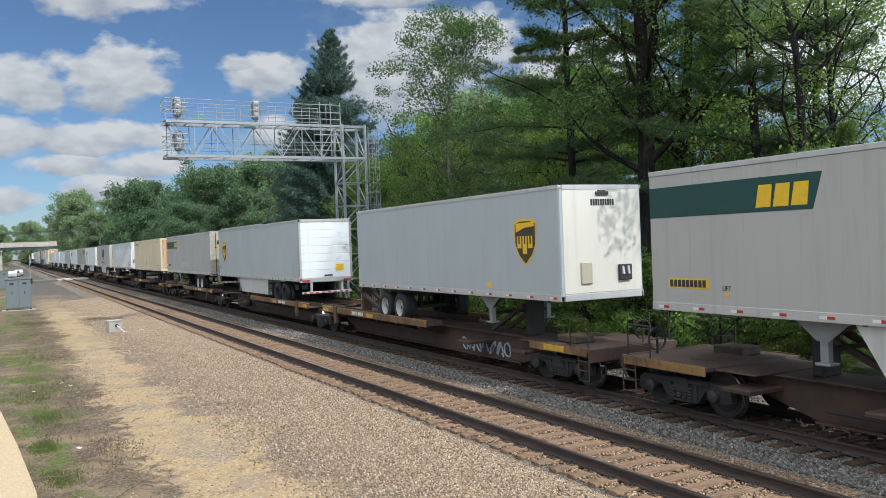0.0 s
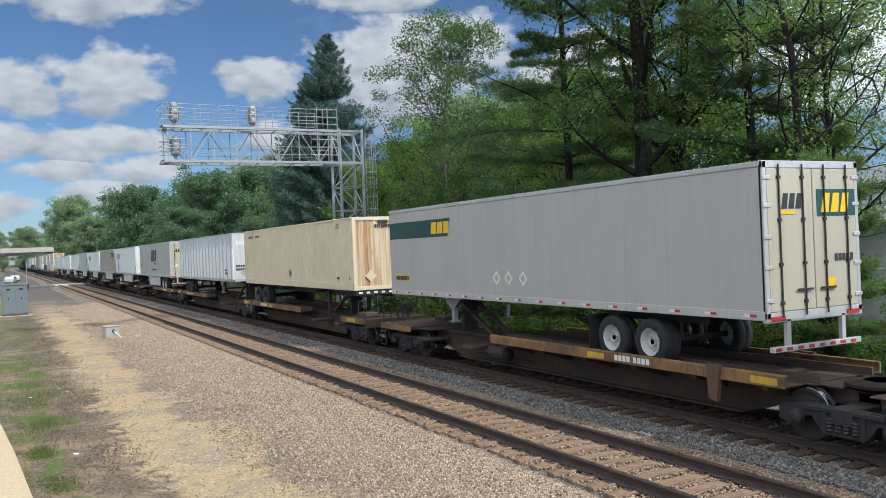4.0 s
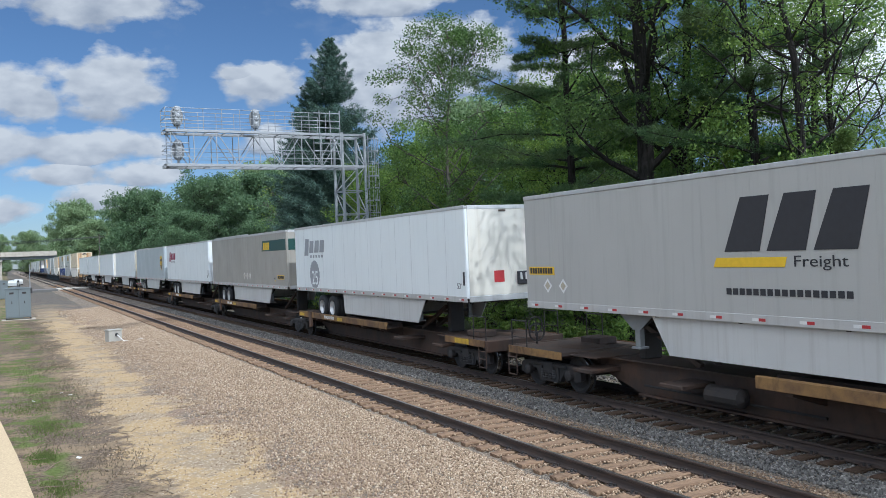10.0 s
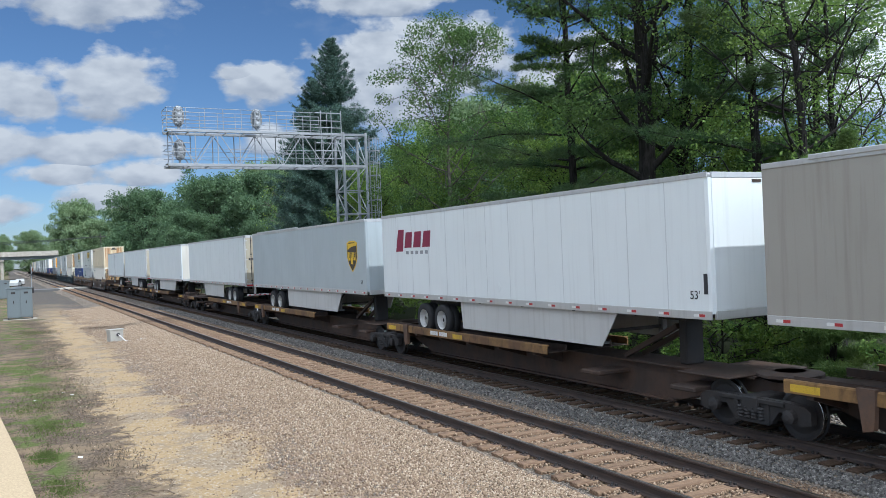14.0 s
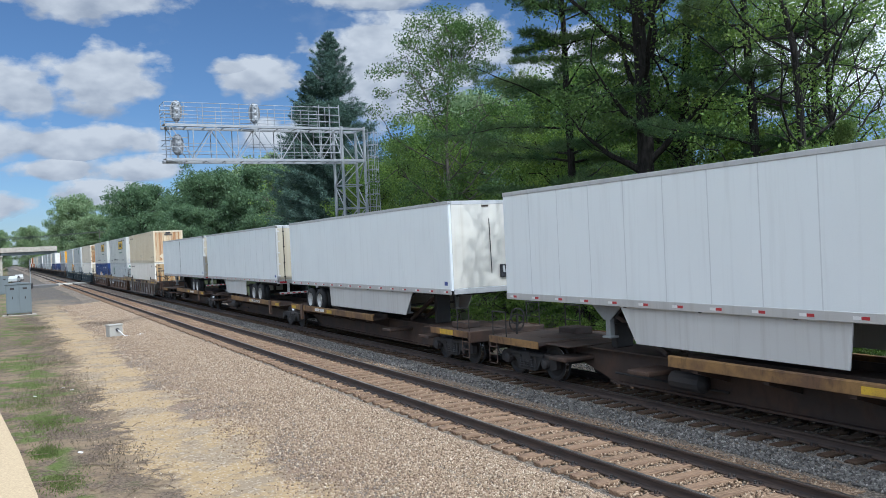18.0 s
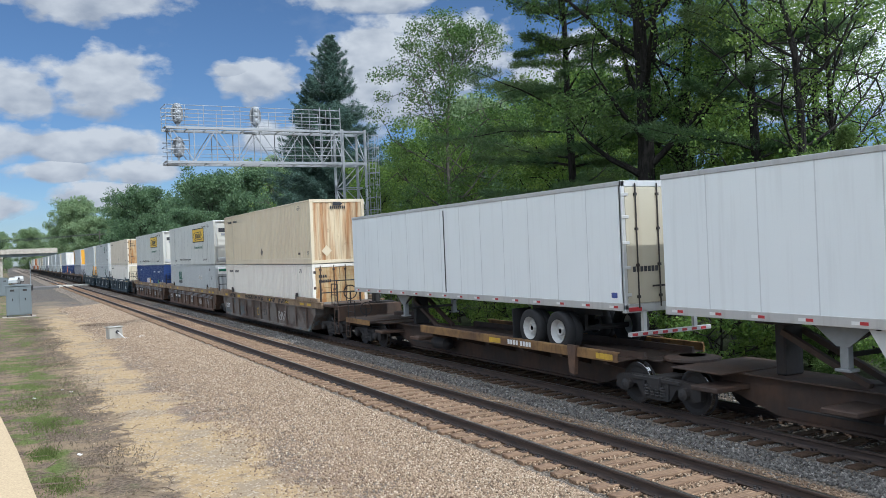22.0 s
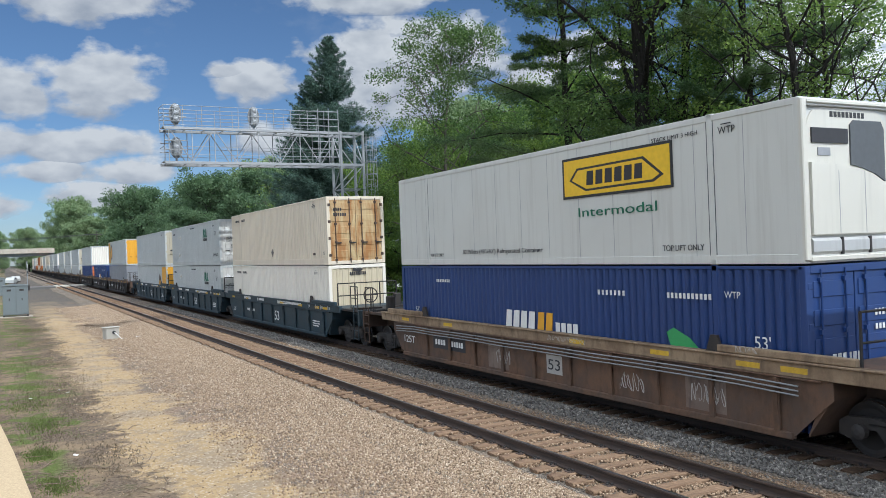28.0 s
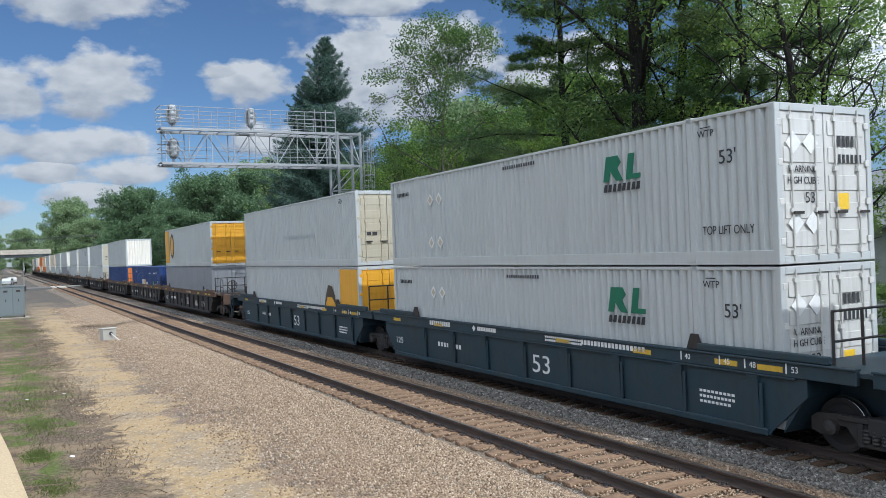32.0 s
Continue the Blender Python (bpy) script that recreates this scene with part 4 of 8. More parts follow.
def shield(t, yl, yr, zt, zb):
    def outline(k):
        c, w, h = (yl + yr) / 2, (yl - yr) / 2 * k, (zt - zb) * k
        z = zt - (zt - zb) * (1 - k) * 0.5
        return [(c + w, z - 0.06 * h), (c + w * 0.5, z), (c - w * 0.5, z), (c - w, z - 0.06 * h), (c - w * 0.98, z - 0.55 * h), (c - w * 0.6, z - 0.8 * h), (c, z - h), (c + w * 0.6, z - 0.8 * h), (c + w * 0.98, z - 0.55 * h)]
    sg = part("shield_sign", Shape().prism(outline(1.0), 0, SK - 0.004, SK), GOLD, t, "gold-edged brown shield sign")
    part("shield_field", Shape().prism(outline(0.9), 0, SK - 0.008, SK - 0.005), SHIELD, sg)
    h = zt - zb
    part("shield_cap", Shape().prism([(yl - 0.1, zt - 0.09 * h), (yr + 0.1, zt - 0.07 * h), (yr + 0.08, zt - 0.16 * h), (yl - 0.5, zt - 0.19 * h), (yl - 0.1, zt - 0.28 * h)], 0, SK - 0.012, SK - 0.009), GOLD, sg)
    m, w = (yl + yr) / 2, (yl - yr)
    for i, (z0, z1) in enumerate(((0.36, 0.62), (0.36, 0.74), (0.36, 0.62))):
        a = m + w * (0.36 - 0.25 * i)
        part("shield_mark", Shape().prism([(a, zt - z1 * h), (a - 0.19 * w, zt - z1 * h), (a - 0.19 * w, zt - z0 * h), (a - 0.13 * w, zt - z0 * h), (a - 0.13 * w, zt - (z0 + 0.17) * h), (a - 0.06 * w, zt - (z0 + 0.17) * h), (a - 0.06 * w, zt - z0 * h), (a, zt - z0 * h)],
                                          0, SK - 0.012, SK - 0.009), GOLD, sg)


def placard(t, y, z, r=0.2, m=None):
    s = Shape()
    diamond(s, SK - 0.004, y, z, r)
    p = part("placard", s, m or PALE, t, "diamond placard holder")
    s = Shape()
    diamond(s, SK - 0.010, y, z, r * 0.6)
    part("placard_face", s, CREAM if m is None else m, p)


def number_plate(t, yl, yr, z0, z1):
    s = part("id_panel", Shape().box(SK - 0.003, SK + 0.003, yr - 0.05, yl + 0.05, z0 - 0.03, z1 + 0.03), GOLD, t, "yellow panel with dark bars")
    b = Shape()
    bars(b, SK - 0.008, yl, z0, yl - yr, z1 - z0, 9)
    part("id_marking", b, INK, s)


def lift_mark(t, y, z):
    words("LIFT", 0.09, INK, t, on_side(SK - 0.004, y, z + 0.06))
    part("lift_arrow", Shape().prism([(y + 0.08, z + 0.02), (y - 0.08, z + 0.02), (y, z - 0.08)], 0, SK - 0.006, SK - 0.002), GOLD, t)


def green_band(t, yl, yr, z0, z1, letters, cut=0.2):
    b = part("color_band", Shape().prism([(yl, z0), (yr + 0.0, z0), (yr, z1), (yl - cut, z1)] if yr < 0.5 else [(yl, z0), (yr + cut, z0), (yr, z1), (yl, z1)], 0, SK - 0.003, SK + 0.002), GREENBAND, t, "dark green band")
    for i in range(3):
        w = (letters[0] - letters[1]) / 3
        s = Shape()
        a = letters[0] - i * w
        slanted(s, SK - 0.008, a, a - w, letters[2], letters[3], 1, 0.2, 0.14)
        part("sign_mark", s, GOLD, b)


def decorate_vans():
    green_band(van[0], 16.14, 11.95, 4.0, 4.62, (13.35, 12.2, 4.08, 4.48))
    number_plate(van[0], 15.6, 14.6, 2.6, 2.74)
    lift_mark(van[0], 14.1, 2.5)
    shield(van[1], 2.06, 1.02, 4.20, 2.97)
    nose = van[1]
    b = Shape()
    fbars(b, -0.018, -0.35, 4.45, 0.75, 0.16, 10)
    part("id_marking", b, INK, nose)
    part("top_vent", Shape().box(-0.2, 0.2, -0.05, -0.01, 4.70, 4.80, 0.01), INK, nose)
    part("document_box", Shape().box(-0.72, -0.38, -0.06, -0.01, 2.5, 3.05, 0.02), CREAM, nose)
    part("yellow_sticker", Shape().box(SK - 0.002, SK + 0.002, 3.35, 3.55, 2.36, 2.5), GOLD, van[1])
    shield(van[2], 15.15, 14.08, 4.22, 2.92)
    words("53'", 0.16, INK, van[2], on_side(SK - 0.004, 15.75, 2.56))
    part("caution_sticker", Shape().box(0.45, 0.85, -0.045, -0.04, 2.55, 2.85), GOLD, van[2], "yellow caution sticker")
    green_band(van[3], 16.12, 11.7, 3.98, 4.53, (12.98, 11.75, 4.08, 4.44))
    for y in (9.13, 8.51, 7.81):
        placard(van[3], y, 2.75)
    number_plate(van[3], 15.7, 14.7, 2.6, 2.74)
    s = Shape()
    fslanted(s, -0.042, -0.85, -0.3, 4.1, 4.38, 3)
    part("sign_mark", s, INK, van[3])
    part("sign_bar", Shape().box(-0.88, -0.5, -0.045, -0.039, 4.0, 4.07), GOLD, van[3])
    part("door_band", Shape().box(0.1, 1.18, -0.045, -0.039, 3.95, 4.45), GREENBAND, van[3])
    s = Shape()
    fslanted(s, -0.05, 0.2, 1.0, 4.02, 4.38, 3)
    part("sign_mark", s, GOLD, van[3])
    part("yellow_sticker", Shape().box(0.3, 0.55, -0.045, -0.039, 2.6, 2.8), GOLD, van[3])
    b = Shape()
    fbars(b, -0.042, 0.55, 3.1, 0.55, 0.14, 5)
    part("id_marking", b, INK, van[3])
    # faded lettering on the ribbed van
    b = Shape()
    bars(b, -HW - 0.035, 15.2, 3.98, 3.95, 0.3, 11, 0.3)
    part("faded_sign", b, PALE, van[5])
    for s0, m in ((4.25, PALE),):
        b = Shape()
        fbars(b, -0.016, -1.05, s0, 2.1, 0.24, 11, 0.3)
        part("faded_sign", b, m, van[5])
    b = Shape()
    fbars(b, -0.016, -1.1, 2.95, 0.55, 0.14, 4)
    fbars(b, -0.016, -1.1, 2.75, 0.75, 0.14, 6)
    part("id_marking", b, INK, van[5])
    b = Shape()
    bars(b, -HW - 0.035, 1.75, 2.72, 0.45, 0.13, 4)
    bars(b, -HW - 0.035, 1.75, 2.52, 0.68, 0.13, 6)
    part("id_marking", b, INK, van[5])
    placard(van[5], 8.04, 2.73, 0.22, ALU)
    part("nose_sign", Shape().box(-0.45, 0.0, -0.02, -0.013, 2.45, 2.72), SHIELD, van[5])
    part("arrow_sign", Shape().prism([(-0.25, 3.98), (0.15, 3.98), (0.08, 3.9), (0.15, 3.82), (-0.25, 3.82), (-0.18, 3.9)], 1, -0.02, -0.013), INK, van[5])
    s = Shape().prism([(-0.85, 2.6), (-0.62, 2.83), (-0.39, 2.6), (-0.62, 2.37)], 1, -0.02, -0.013)
    part("placard", s, CREAM, van[5])
    # bold sign
    for i in range(3):
        s = Shape()
        slanted(s, SK - 0.004, 9.31 - i * 0.98, 9.31 - (i + 1) * 0.98, 3.42, 4.42, 1, 0.42, 0.16)
        mk = part("sign_mark", s, INK, van[6], "bold dark sign shape")
    part("sign_bar", Shape().prism([(9.6, 3.13), (7.95, 3.13), (7.9, 3.31), (9.52, 3.31)], 0, SK - 0.007, SK), GOLD, van[6], "yellow bar")
    fit_words("Freight", 0.2, 1.05, INK, van[6], on_side(SK - 0.004, 7.24, 3.14))
    b = Shape()
    bars(b, SK - 0.005, 9.3, 2.62, 2.7, 0.12, 17)
    part("sign_line", b, INK, van[6])
    for y in (15.15, 14.5):
        placard(van[6], y, 2.68, 0.18)
    number_plate(van[6], 15.9, 14.9, 2.98, 3.12)
    lift_mark(van[6], 5.05, 2.5)
    for x in (-0.85, 0.28):
        s = Shape()
        fslanted(s, -0.042, x, x + 0.5, 4.1, 4.38, 3)
        part("sign_mark", s, INK, van[6])
        part("sign_bar", Shape().box(x - 0.05, x + 0.28, -0.046, -0.039, 3.98, 4.06), GOLD, van[6])
    idp = part("id_panel", Shape().box(0.08, 1.12, -0.046, -0.039, 3.08, 3.27), GOLD, van[6], "yellow panel with dark bars")
    b = Shape()
    fbars(b, -0.05, 0.13, 3.12, 0.94, 0.11, 10)
    part("id_marking", b, INK, idp)
    part("flag_sticker", Shape().box(-0.95, -0.68, -0.046, -0.039, 2.95, 3.13), PALE, van[6])
    part("yellow_sticker", Shape().box(0.18, 0.5, -0.046, -0.039, 2.62, 2.86), GOLD, van[6])
    part("placard", Shape().prism([(-0.95, 2.62), (-0.7, 2.86), (-0.45, 2.62), (-0.7, 2.38)], 1, -0.046, -0.039), CREAM, van[6])
    part("placard", Shape().prism([(0.6, 2.75), (0.8, 2.95), (1.0, 2.75), (0.8, 2.55)], 1, -0.046, -0.039), CREAM, van[6])
    for i, m in ((7, GREYSIGN), (9, MAROON)):
        yl = 14.86 if i == 7 else 14.58
        for k in range(4):
            s = Shape()
            slanted(s, SK - 0.004, yl - 0.68 * k, yl - 0.68 * (k + 1), 3.80 - (0.12 if k == 0 else 0), 4.32 + (0.1 if k == 0 else 0), 1, 0.3, 0.2)
            part("sign_mark", s, m, van[i])
        b = Shape()
        bars(b, SK - 0.005, yl - 0.8, 3.58, 1.8, 0.11, 5, 0.45)
        part("sign_line", b, GREYSIGN, van[i])
        words("53'", 0.17, INK, van[i], on_side(SK - 0.004, 0.45, 2.5))
        part("corner_vent", Shape().box(SK - 0.012, SK + 0.002, 0.10, 0.20, 2.6, 3.0, 0.004), INK, van[i])
    rim_pts = [(13.55 + (0.60 + 0.035 * (i % 2)) * math.cos(i * math.pi / 22), 2.84 + (0.60 + 0.035 * (i % 2)) * math.sin(i * math.pi / 22)) for i in range(44)]
    part("round_sign", Shape().prism([(a, max(b, 2.275)) for a, b in rim_pts], 0, SK - 0.008, SK + 0.001), GREYSIGN, van[7], "grey round sign with a toothed rim, cut off at the rail")
    words("25", 0.62, WHITE, van[7], on_side(SK - 0.012, 13.5, 2.42))
    part("red_sticker", Shape().box(-0.35, 0.0, -0.02, -0.013, 2.65, 3.0), RED, van[7], "red warning sticker")
    for y in (8.05, 7.45, 6.85):
        placard(van[8], y, 2.70)
    number_plate(van[8], 1.58, 0.55, 2.6, 2.75)
    lift_mark(van[8], 2.07, 2.5)
    green_band(van[8], 4.35, 0.1, 4.0, 4.54, (4.05, 2.85, 4.07, 4.44))
    nb = part("nose_band", Shape().box(-HW + 0.1, HW - 0.1, -0.018, -0.013, 4.0, 4.54), GREENBAND, van[8], "dark green band")
    for k in range(3):
        s = Shape()
        fslanted(s, -0.024, -0.5 + 0.5 * k, 0.0 + 0.5 * k, 4.08, 4.44, 1)
        part("sign_mark", s, GOLD, nb)
    ip = part("id_panel", Shape().box(-0.35, 0.75, -0.02, -0.013, 3.25, 3.42), GOLD, van[8])
    b = Shape()
    fbars(b, -0.024, -0.3, 3.29, 1.0, 0.1, 9)
    part("id_marking", b, INK, ip)
    for x, z in ((-0.55, 2.55), (-0.15, 2.9)):
        part("placard", Shape().prism([(x - 0.22, z), (x, z + 0.28), (x + 0.22, z), (x, z - 0.28)], 1, -0.02, -0.013), CREAM, van[8])
    placard(van[9], 7.9, 2.58, 0.18, WHITE)
    shield(van[10], 1.95, 0.85, 4.18, 2.95)
    words("53'", 0.15, INK, van[10], on_side(SK - 0.004, 0.5, 2.5))
    b = Shape()
    fbars(b, -0.042, -1.05, 3.55, 0.8, 0.13, 8)
    part("id_marking", b, INK, van[11])
    b = Shape()
    fbars(b, -0.042, 0.25, 3.2, 0.75, 0.12, 7)
    part("id_marking", b, INK, van[13])
    b = Shape()
    fbars(b, -0.042, -1.05, 2.95, 0.75, 0.12, 7)
    part("id_marking", b, INK, van[14])
    part("dark_seam", Shape().box(SK - 0.004, SK, 8.34, 8.40, 2.3, 4.8), INK, van[14])
    for i in (12, 13, 14):
        part("small_sign", Shape().box(SK - 0.003, SK + 0.001, 0.22, 0.42, 2.38, 2.5), PURPLEBLUE, van[i])
    part("faded_patch", Shape().box(SK - 0.003, SK + 0.0, 1.3, 2.9, 3.8, 4.25), WHITE, van[12])
    part("access_panel", Shape().box(SK - 0.006, SK, 3.4, 4.3, 2.3, 2.85, 0.002), WHITE, van[12])
    part("wire", Shape().bar((0.15, -0.03, 2.7), (0.12, -0.03, 4.4), 0.012, 5), INK, van[12])


def mark_posts(t, text="WTP"):
    words(text, 0.14, INK, t, on_side(SK + 0.0, 1.62, 2.45))
    part("post_bar", Shape().box(SK - 0.002, SK + 0.002, 1.5, 1.75, 2.62, 2.64), INK, t)


def decor_tan(t):
    placard(t, 8.0, 0.62, 0.21, DULLSIGN)
    mark_posts(t)
    b = Shape()
    bars(b, SK, 15.2, 2.42, 0.85, 0.12, 8, 0.4)
    bars(b, SK, 13.9, 2.42, 0.85, 0.12, 8, 0.4)
    part("id_marking", b, INK, t)
    words("53", 0.15, INK, t, on_side(SK, 0.45, 0.42))
    part("grimy_patch", Shape().box(SK - 0.002, SK + 0.002, 1.55, 1.85, 0.42, 0.52), RUST, t)


def decor_tan_front(t):
    decor_tan(t)
    b = Shape()
    fbars(b, 0.0, -0.35, 2.42, 0.75, 0.14, 8, 0.35)
    part("id_marking", b, INK, t)
    part("top_vent", Shape().prism([(-0.2, 2.72), (0.15, 2.72), (0.25, 2.65), (0.15, 2.58), (-0.2, 2.58)], 1, -0.02, 0.02), INK, t)
    part("placard", Shape().prism([(-0.82, 0.55), (-0.58, 0.8), (-0.34, 0.55), (-0.58, 0.3)], 1, -0.012, 0.004), TAN, t)


def decor_door_ids(t):
    b = Shape()
    fbars(b, 0.0, -1.0, 2.25, 0.4, 0.13, 4, 0.35)
    fbars(b, 0.0, -1.0, 2.03, 0.6, 0.13, 6, 0.35)
    part("id_marking", b, INK, t)


def decor_tan_doors(t):
    decor_tan(t)
    decor_door_ids(t)


def decor_reefer(t):
    z = 3.185
    sg = part("yellow_sign", Shape().box(SK - 0.004, SK + 0.006, 3.05, 6.78, 4.74 - z, 5.70 - z), INK, t, "black-edged yellow sign")
    part("sign_field", Shape().box(SK - 0.010, SK - 0.005, 3.12, 6.71, 4.80 - z, 5.64 - z), GOLD, sg)
    part("scroll", Shape().prism([(6.5, 1.98), (6.2, 2.25), (3.9, 2.28), (3.3, 1.85), (3.6, 1.72), (5.9, 1.70)], 0, SK - 0.013, SK - 0.011), INK, sg)
    part("scroll_field", Shape().prism([(6.4, 1.98), (6.16, 2.2), (3.95, 2.23), (3.42, 1.87), (3.65, 1.77), (5.86, 1.75)], 0, SK - 0.016, SK - 0.0135), GOLD, sg)
    for i in range(6):
        s = Shape()
        a = 5.85 - i * 0.33
        slanted(s, SK - 0.019, a, a - 0.33, 1.83 if i > 1 else 1.83, 2.15, 1, 0.1, 0.25)
        part("sign_mark", s, INK, sg)
    fit_words("Intermodal", 0.22, 2.66, RLGREEN, t, on_side(SK - 0.002, 4.88, 4.30 - z))
    fit_words("TOP LIFT ONLY", 0.12, 1.15, INK, t, on_side(SK - 0.002, 2.85, 3.46 - z))
    fit_words("TOP LIFT ONLY", 0.10, 0.9, INK, t, on_side(SK - 0.002, 13.5, 3.44 - z))
    fit_words('30 Pallets (48"x40") Refrigerated Container', 0.13, 4.1, INK, t, on_side(SK - 0.002, 9.8, 3.5 - z))
    fit_words("STACK LIMIT 3 HIGH", 0.09, 1.3, INK, t, on_side(SK - 0.002, 3.0, 2.52))
    mark_posts(t)


def leaf_logo(t, yl, yr, z0, z1):
    """Two bold green shapes with a line of bars below."""
    w, h = yl - yr, z1 - z0
    s = Shape().prism([(yl, z0), (yl - 0.16 * w, z0), (yl - 0.2 * w, z0 + 0.4 * h), (yl - 0.36 * w, z0), (yl - 0.54 * w, z0), (yl - 0.4 * w, z0 + 0.5 * h), (yl - 0.5 * w, z0 + 0.72 * h), (yl - 0.42 * w, z1), (yl - 0.1 * w, z1)], 0, SK - 0.004, SK + 0.003)
    part("sign_mark", s, RLGREEN, t, "green sign shape")
    s = Shape().prism([(yl - 0.62 * w, z0), (yr, z0), (yr, z0 + 0.2 * h), (yl - 0.8 * w, z0 + 0.2 * h), (yl - 0.86 * w, z1), (yl - 0.7 * w, z1)], 0, SK - 0.004, SK + 0.003)
    part("sign_mark", s, RLGREEN, t, "green sign shape")
    s = Shape()
    slanted(s, SK, yl, yr, z0 - 0.42 * h, z0 - 0.12 * h, 8, 0.3, 0.3)
    part("sign_line", s, INK, t)


def decor_green(t):
    leaf_logo(t, 4.71, 3.48, 1.85, 2.40)
    mark_posts(t)
    words("53'", 0.27, INK, t, on_side(SK, 1.1, 1.9))
    fit_words("TOP LIFT ONLY", 0.17, 1.25, INK, t, on_side(SK, 1.15, 0.58))
    b = Shape()
    bars(b, SK, 8.9, 2.55, 1.55, 0.09, 14, 0.4)
    bars(b, SK, 15.6, 2.3, 0.9, 0.12, 8, 0.4)
    part("small_bars", b, INK, t)
    for y, z in ((13.2, 2.05), (12.62, 2.05), (13.2, 0.72), (12.62, 0.72)):
        placard(t, y, z, 0.2)
    fit_words("WARNING", 0.13, 0.75, INK, t, on_front(-0.62, 0.0, 1.62))
    fit_words("HIGH CUBE", 0.13, 0.8, INK, t, on_front(-0.62, 0.0, 1.42))
    words("53", 0.2, INK, t, on_front(-0.45, 0.0, 1.08))
    for x in (-0.85, -0.4):
        for z in (2.15, 0.72):
            part("placard", Shape().prism([(x - 0.2, z), (x, z + 0.2), (x + 0.2, z), (x, z - 0.2)], 1, -0.006, 0.006), PALE, t)
    part("yellow_sticker", Shape().box(0.3, 0.6, -0.006, 0.006, 0.95, 1.25), GOLD, t)
    b = Shape()
    fbars(b, 0.0, 0.35, 2.1, 0.5, 0.2, 4, 0.45)
    fbars(b, 0.0, 0.35, 1.8, 0.7, 0.16, 6, 0.45)
    part("id_marking", b, INK, t)


def decor_green_front(t):
    leaf_logo(t, 12.64, 11.32, 1.75, 2.35)
    mark_posts(t)
    words("53'", 0.27, INK, t, on_side(SK, 1.1, 1.9))
    for y in (4.95, 4.32):
        placard(t, y, 2.0, 0.2)
    hd = part("header_panel", Shape().box(-1.1, 1.1, -0.012, 0.0, 2.25, 2.7), PALE, t)
    part("green_stripe", Shape().box(-1.05, -0.45, -0.018, -0.012, 2.42, 2.58), RLGREEN, hd)
    part("green_stripe", Shape().box(0.4, 1.05, -0.018, -0.012, 2.42, 2.58), RLGREEN, hd)
    b = Shape()
    fbars(b, -0.015, -0.38, 2.44, 0.7, 0.12, 8, 0.3)
    part("sign_line", b, INK, hd)
    words("53'", 0.25, INK, t, on_front(0.0, -0.004, 0.95))


def decor_blue(t):
    for i in range(4):
        s = Shape()
        slanted(s, SK, 9.6 - 0.36 * i, 9.6 - 0.36 * (i + 1), 1.22, 1.68, 1, 0.15, 0.2)
        part("sign_mark", s, PALE, t)
    for i in range(2):
        s = Shape()
        slanted(s, SK, 8.1 - 0.36 * i, 8.1 - 0.36 * (i + 1), 1.22, 1.68, 1, 0.15, 0.2)
        part("sign_mark", s, CYELLOW, t)
    b = Shape()
    bars(b, SK, 7.3, 1.22, 0.95, 0.24, 4, 0.25)
    part("sign_line", b, PALE, t)
    part("leaf_sign", Shape().prism([(3.4, 1.5), (3.2, 1.6), (2.75, 1.42), (2.35, 1.1), (2.3, 1.02), (2.9, 1.06), (3.3, 1.25)], 0, SK - 0.003, SK + 0.003), LIME, t, "green leaf-shaped sign")
    words("53'", 0.24, PALE, t, on_side(SK, 0.95, 1.35))
    words("53'", 0.18, PALE, t, on_side(SK, 15.0, 1.35))
    b = Shape()
    bars(b, SK, 13.6, 2.35, 0.9, 0.09, 8, 0.4)
    bars(b, SK, 5.6, 2.2, 1.0, 0.11, 7, 0.5)
    bars(b, SK, 3.35, 2.2, 1.25, 0.11, 11, 0.4)
    part("small_bars", b, PALE, t)
    words("WTP", 0.13, PALE, t, on_side(SK, 1.62, 2.25))
    b = Shape()
    fslanted(b, -0.002, -0.7, 0.1, 1.0, 1.3, 6, 0.1, 0.25)
    part("sign_mark", b, PALE, t)
    b = Shape()
    fbars(b, -0.002, 0.5, 1.9, 0.5, 0.12, 5, 0.4)
    fbars(b, -0.002, 0.5, 1.65, 0.6, 0.1, 6, 0.4)
    part("id_marking", b, PALE, t)


def decor_yellow(t):
    part("yellow_end_panel", Shape().box(SK - 0.002, SK + 0.004, 0.12, 1.95, 0.27, 2.74), CYELLOW, t, "yellow side panel")
    part("dark_figure", Shape().prism([(3.95, 0.3), (2.15, 0.3), (2.2, 1.0), (2.6, 1.7), (2.9, 2.05), (3.3, 2.1), (3.6, 1.7), (3.85, 1.1)], 0, SK - 0.004, SK + 0.002), SHIELD, t, "dark rounded sign shape")
    part("yellow_mark", Shape().prism([(3.7, 0.35), (2.5, 0.35), (2.5, 1.3), (2.9, 1.6), (3.4, 1.6), (3.7, 1.2)], 0, SK - 0.009, SK - 0.005), CYELLOW, t)
    part("red_mark", Shape().box(SK - 0.013, SK - 0.010, 2.5, 2.75, 0.45, 1.2).box(SK - 0.013, SK - 0.010, 2.8, 3.3, 0.9, 1.15), RED, t)
    words("53", 0.2, INK, t, on_side(SK - 0.004, 1.2, 1.2))


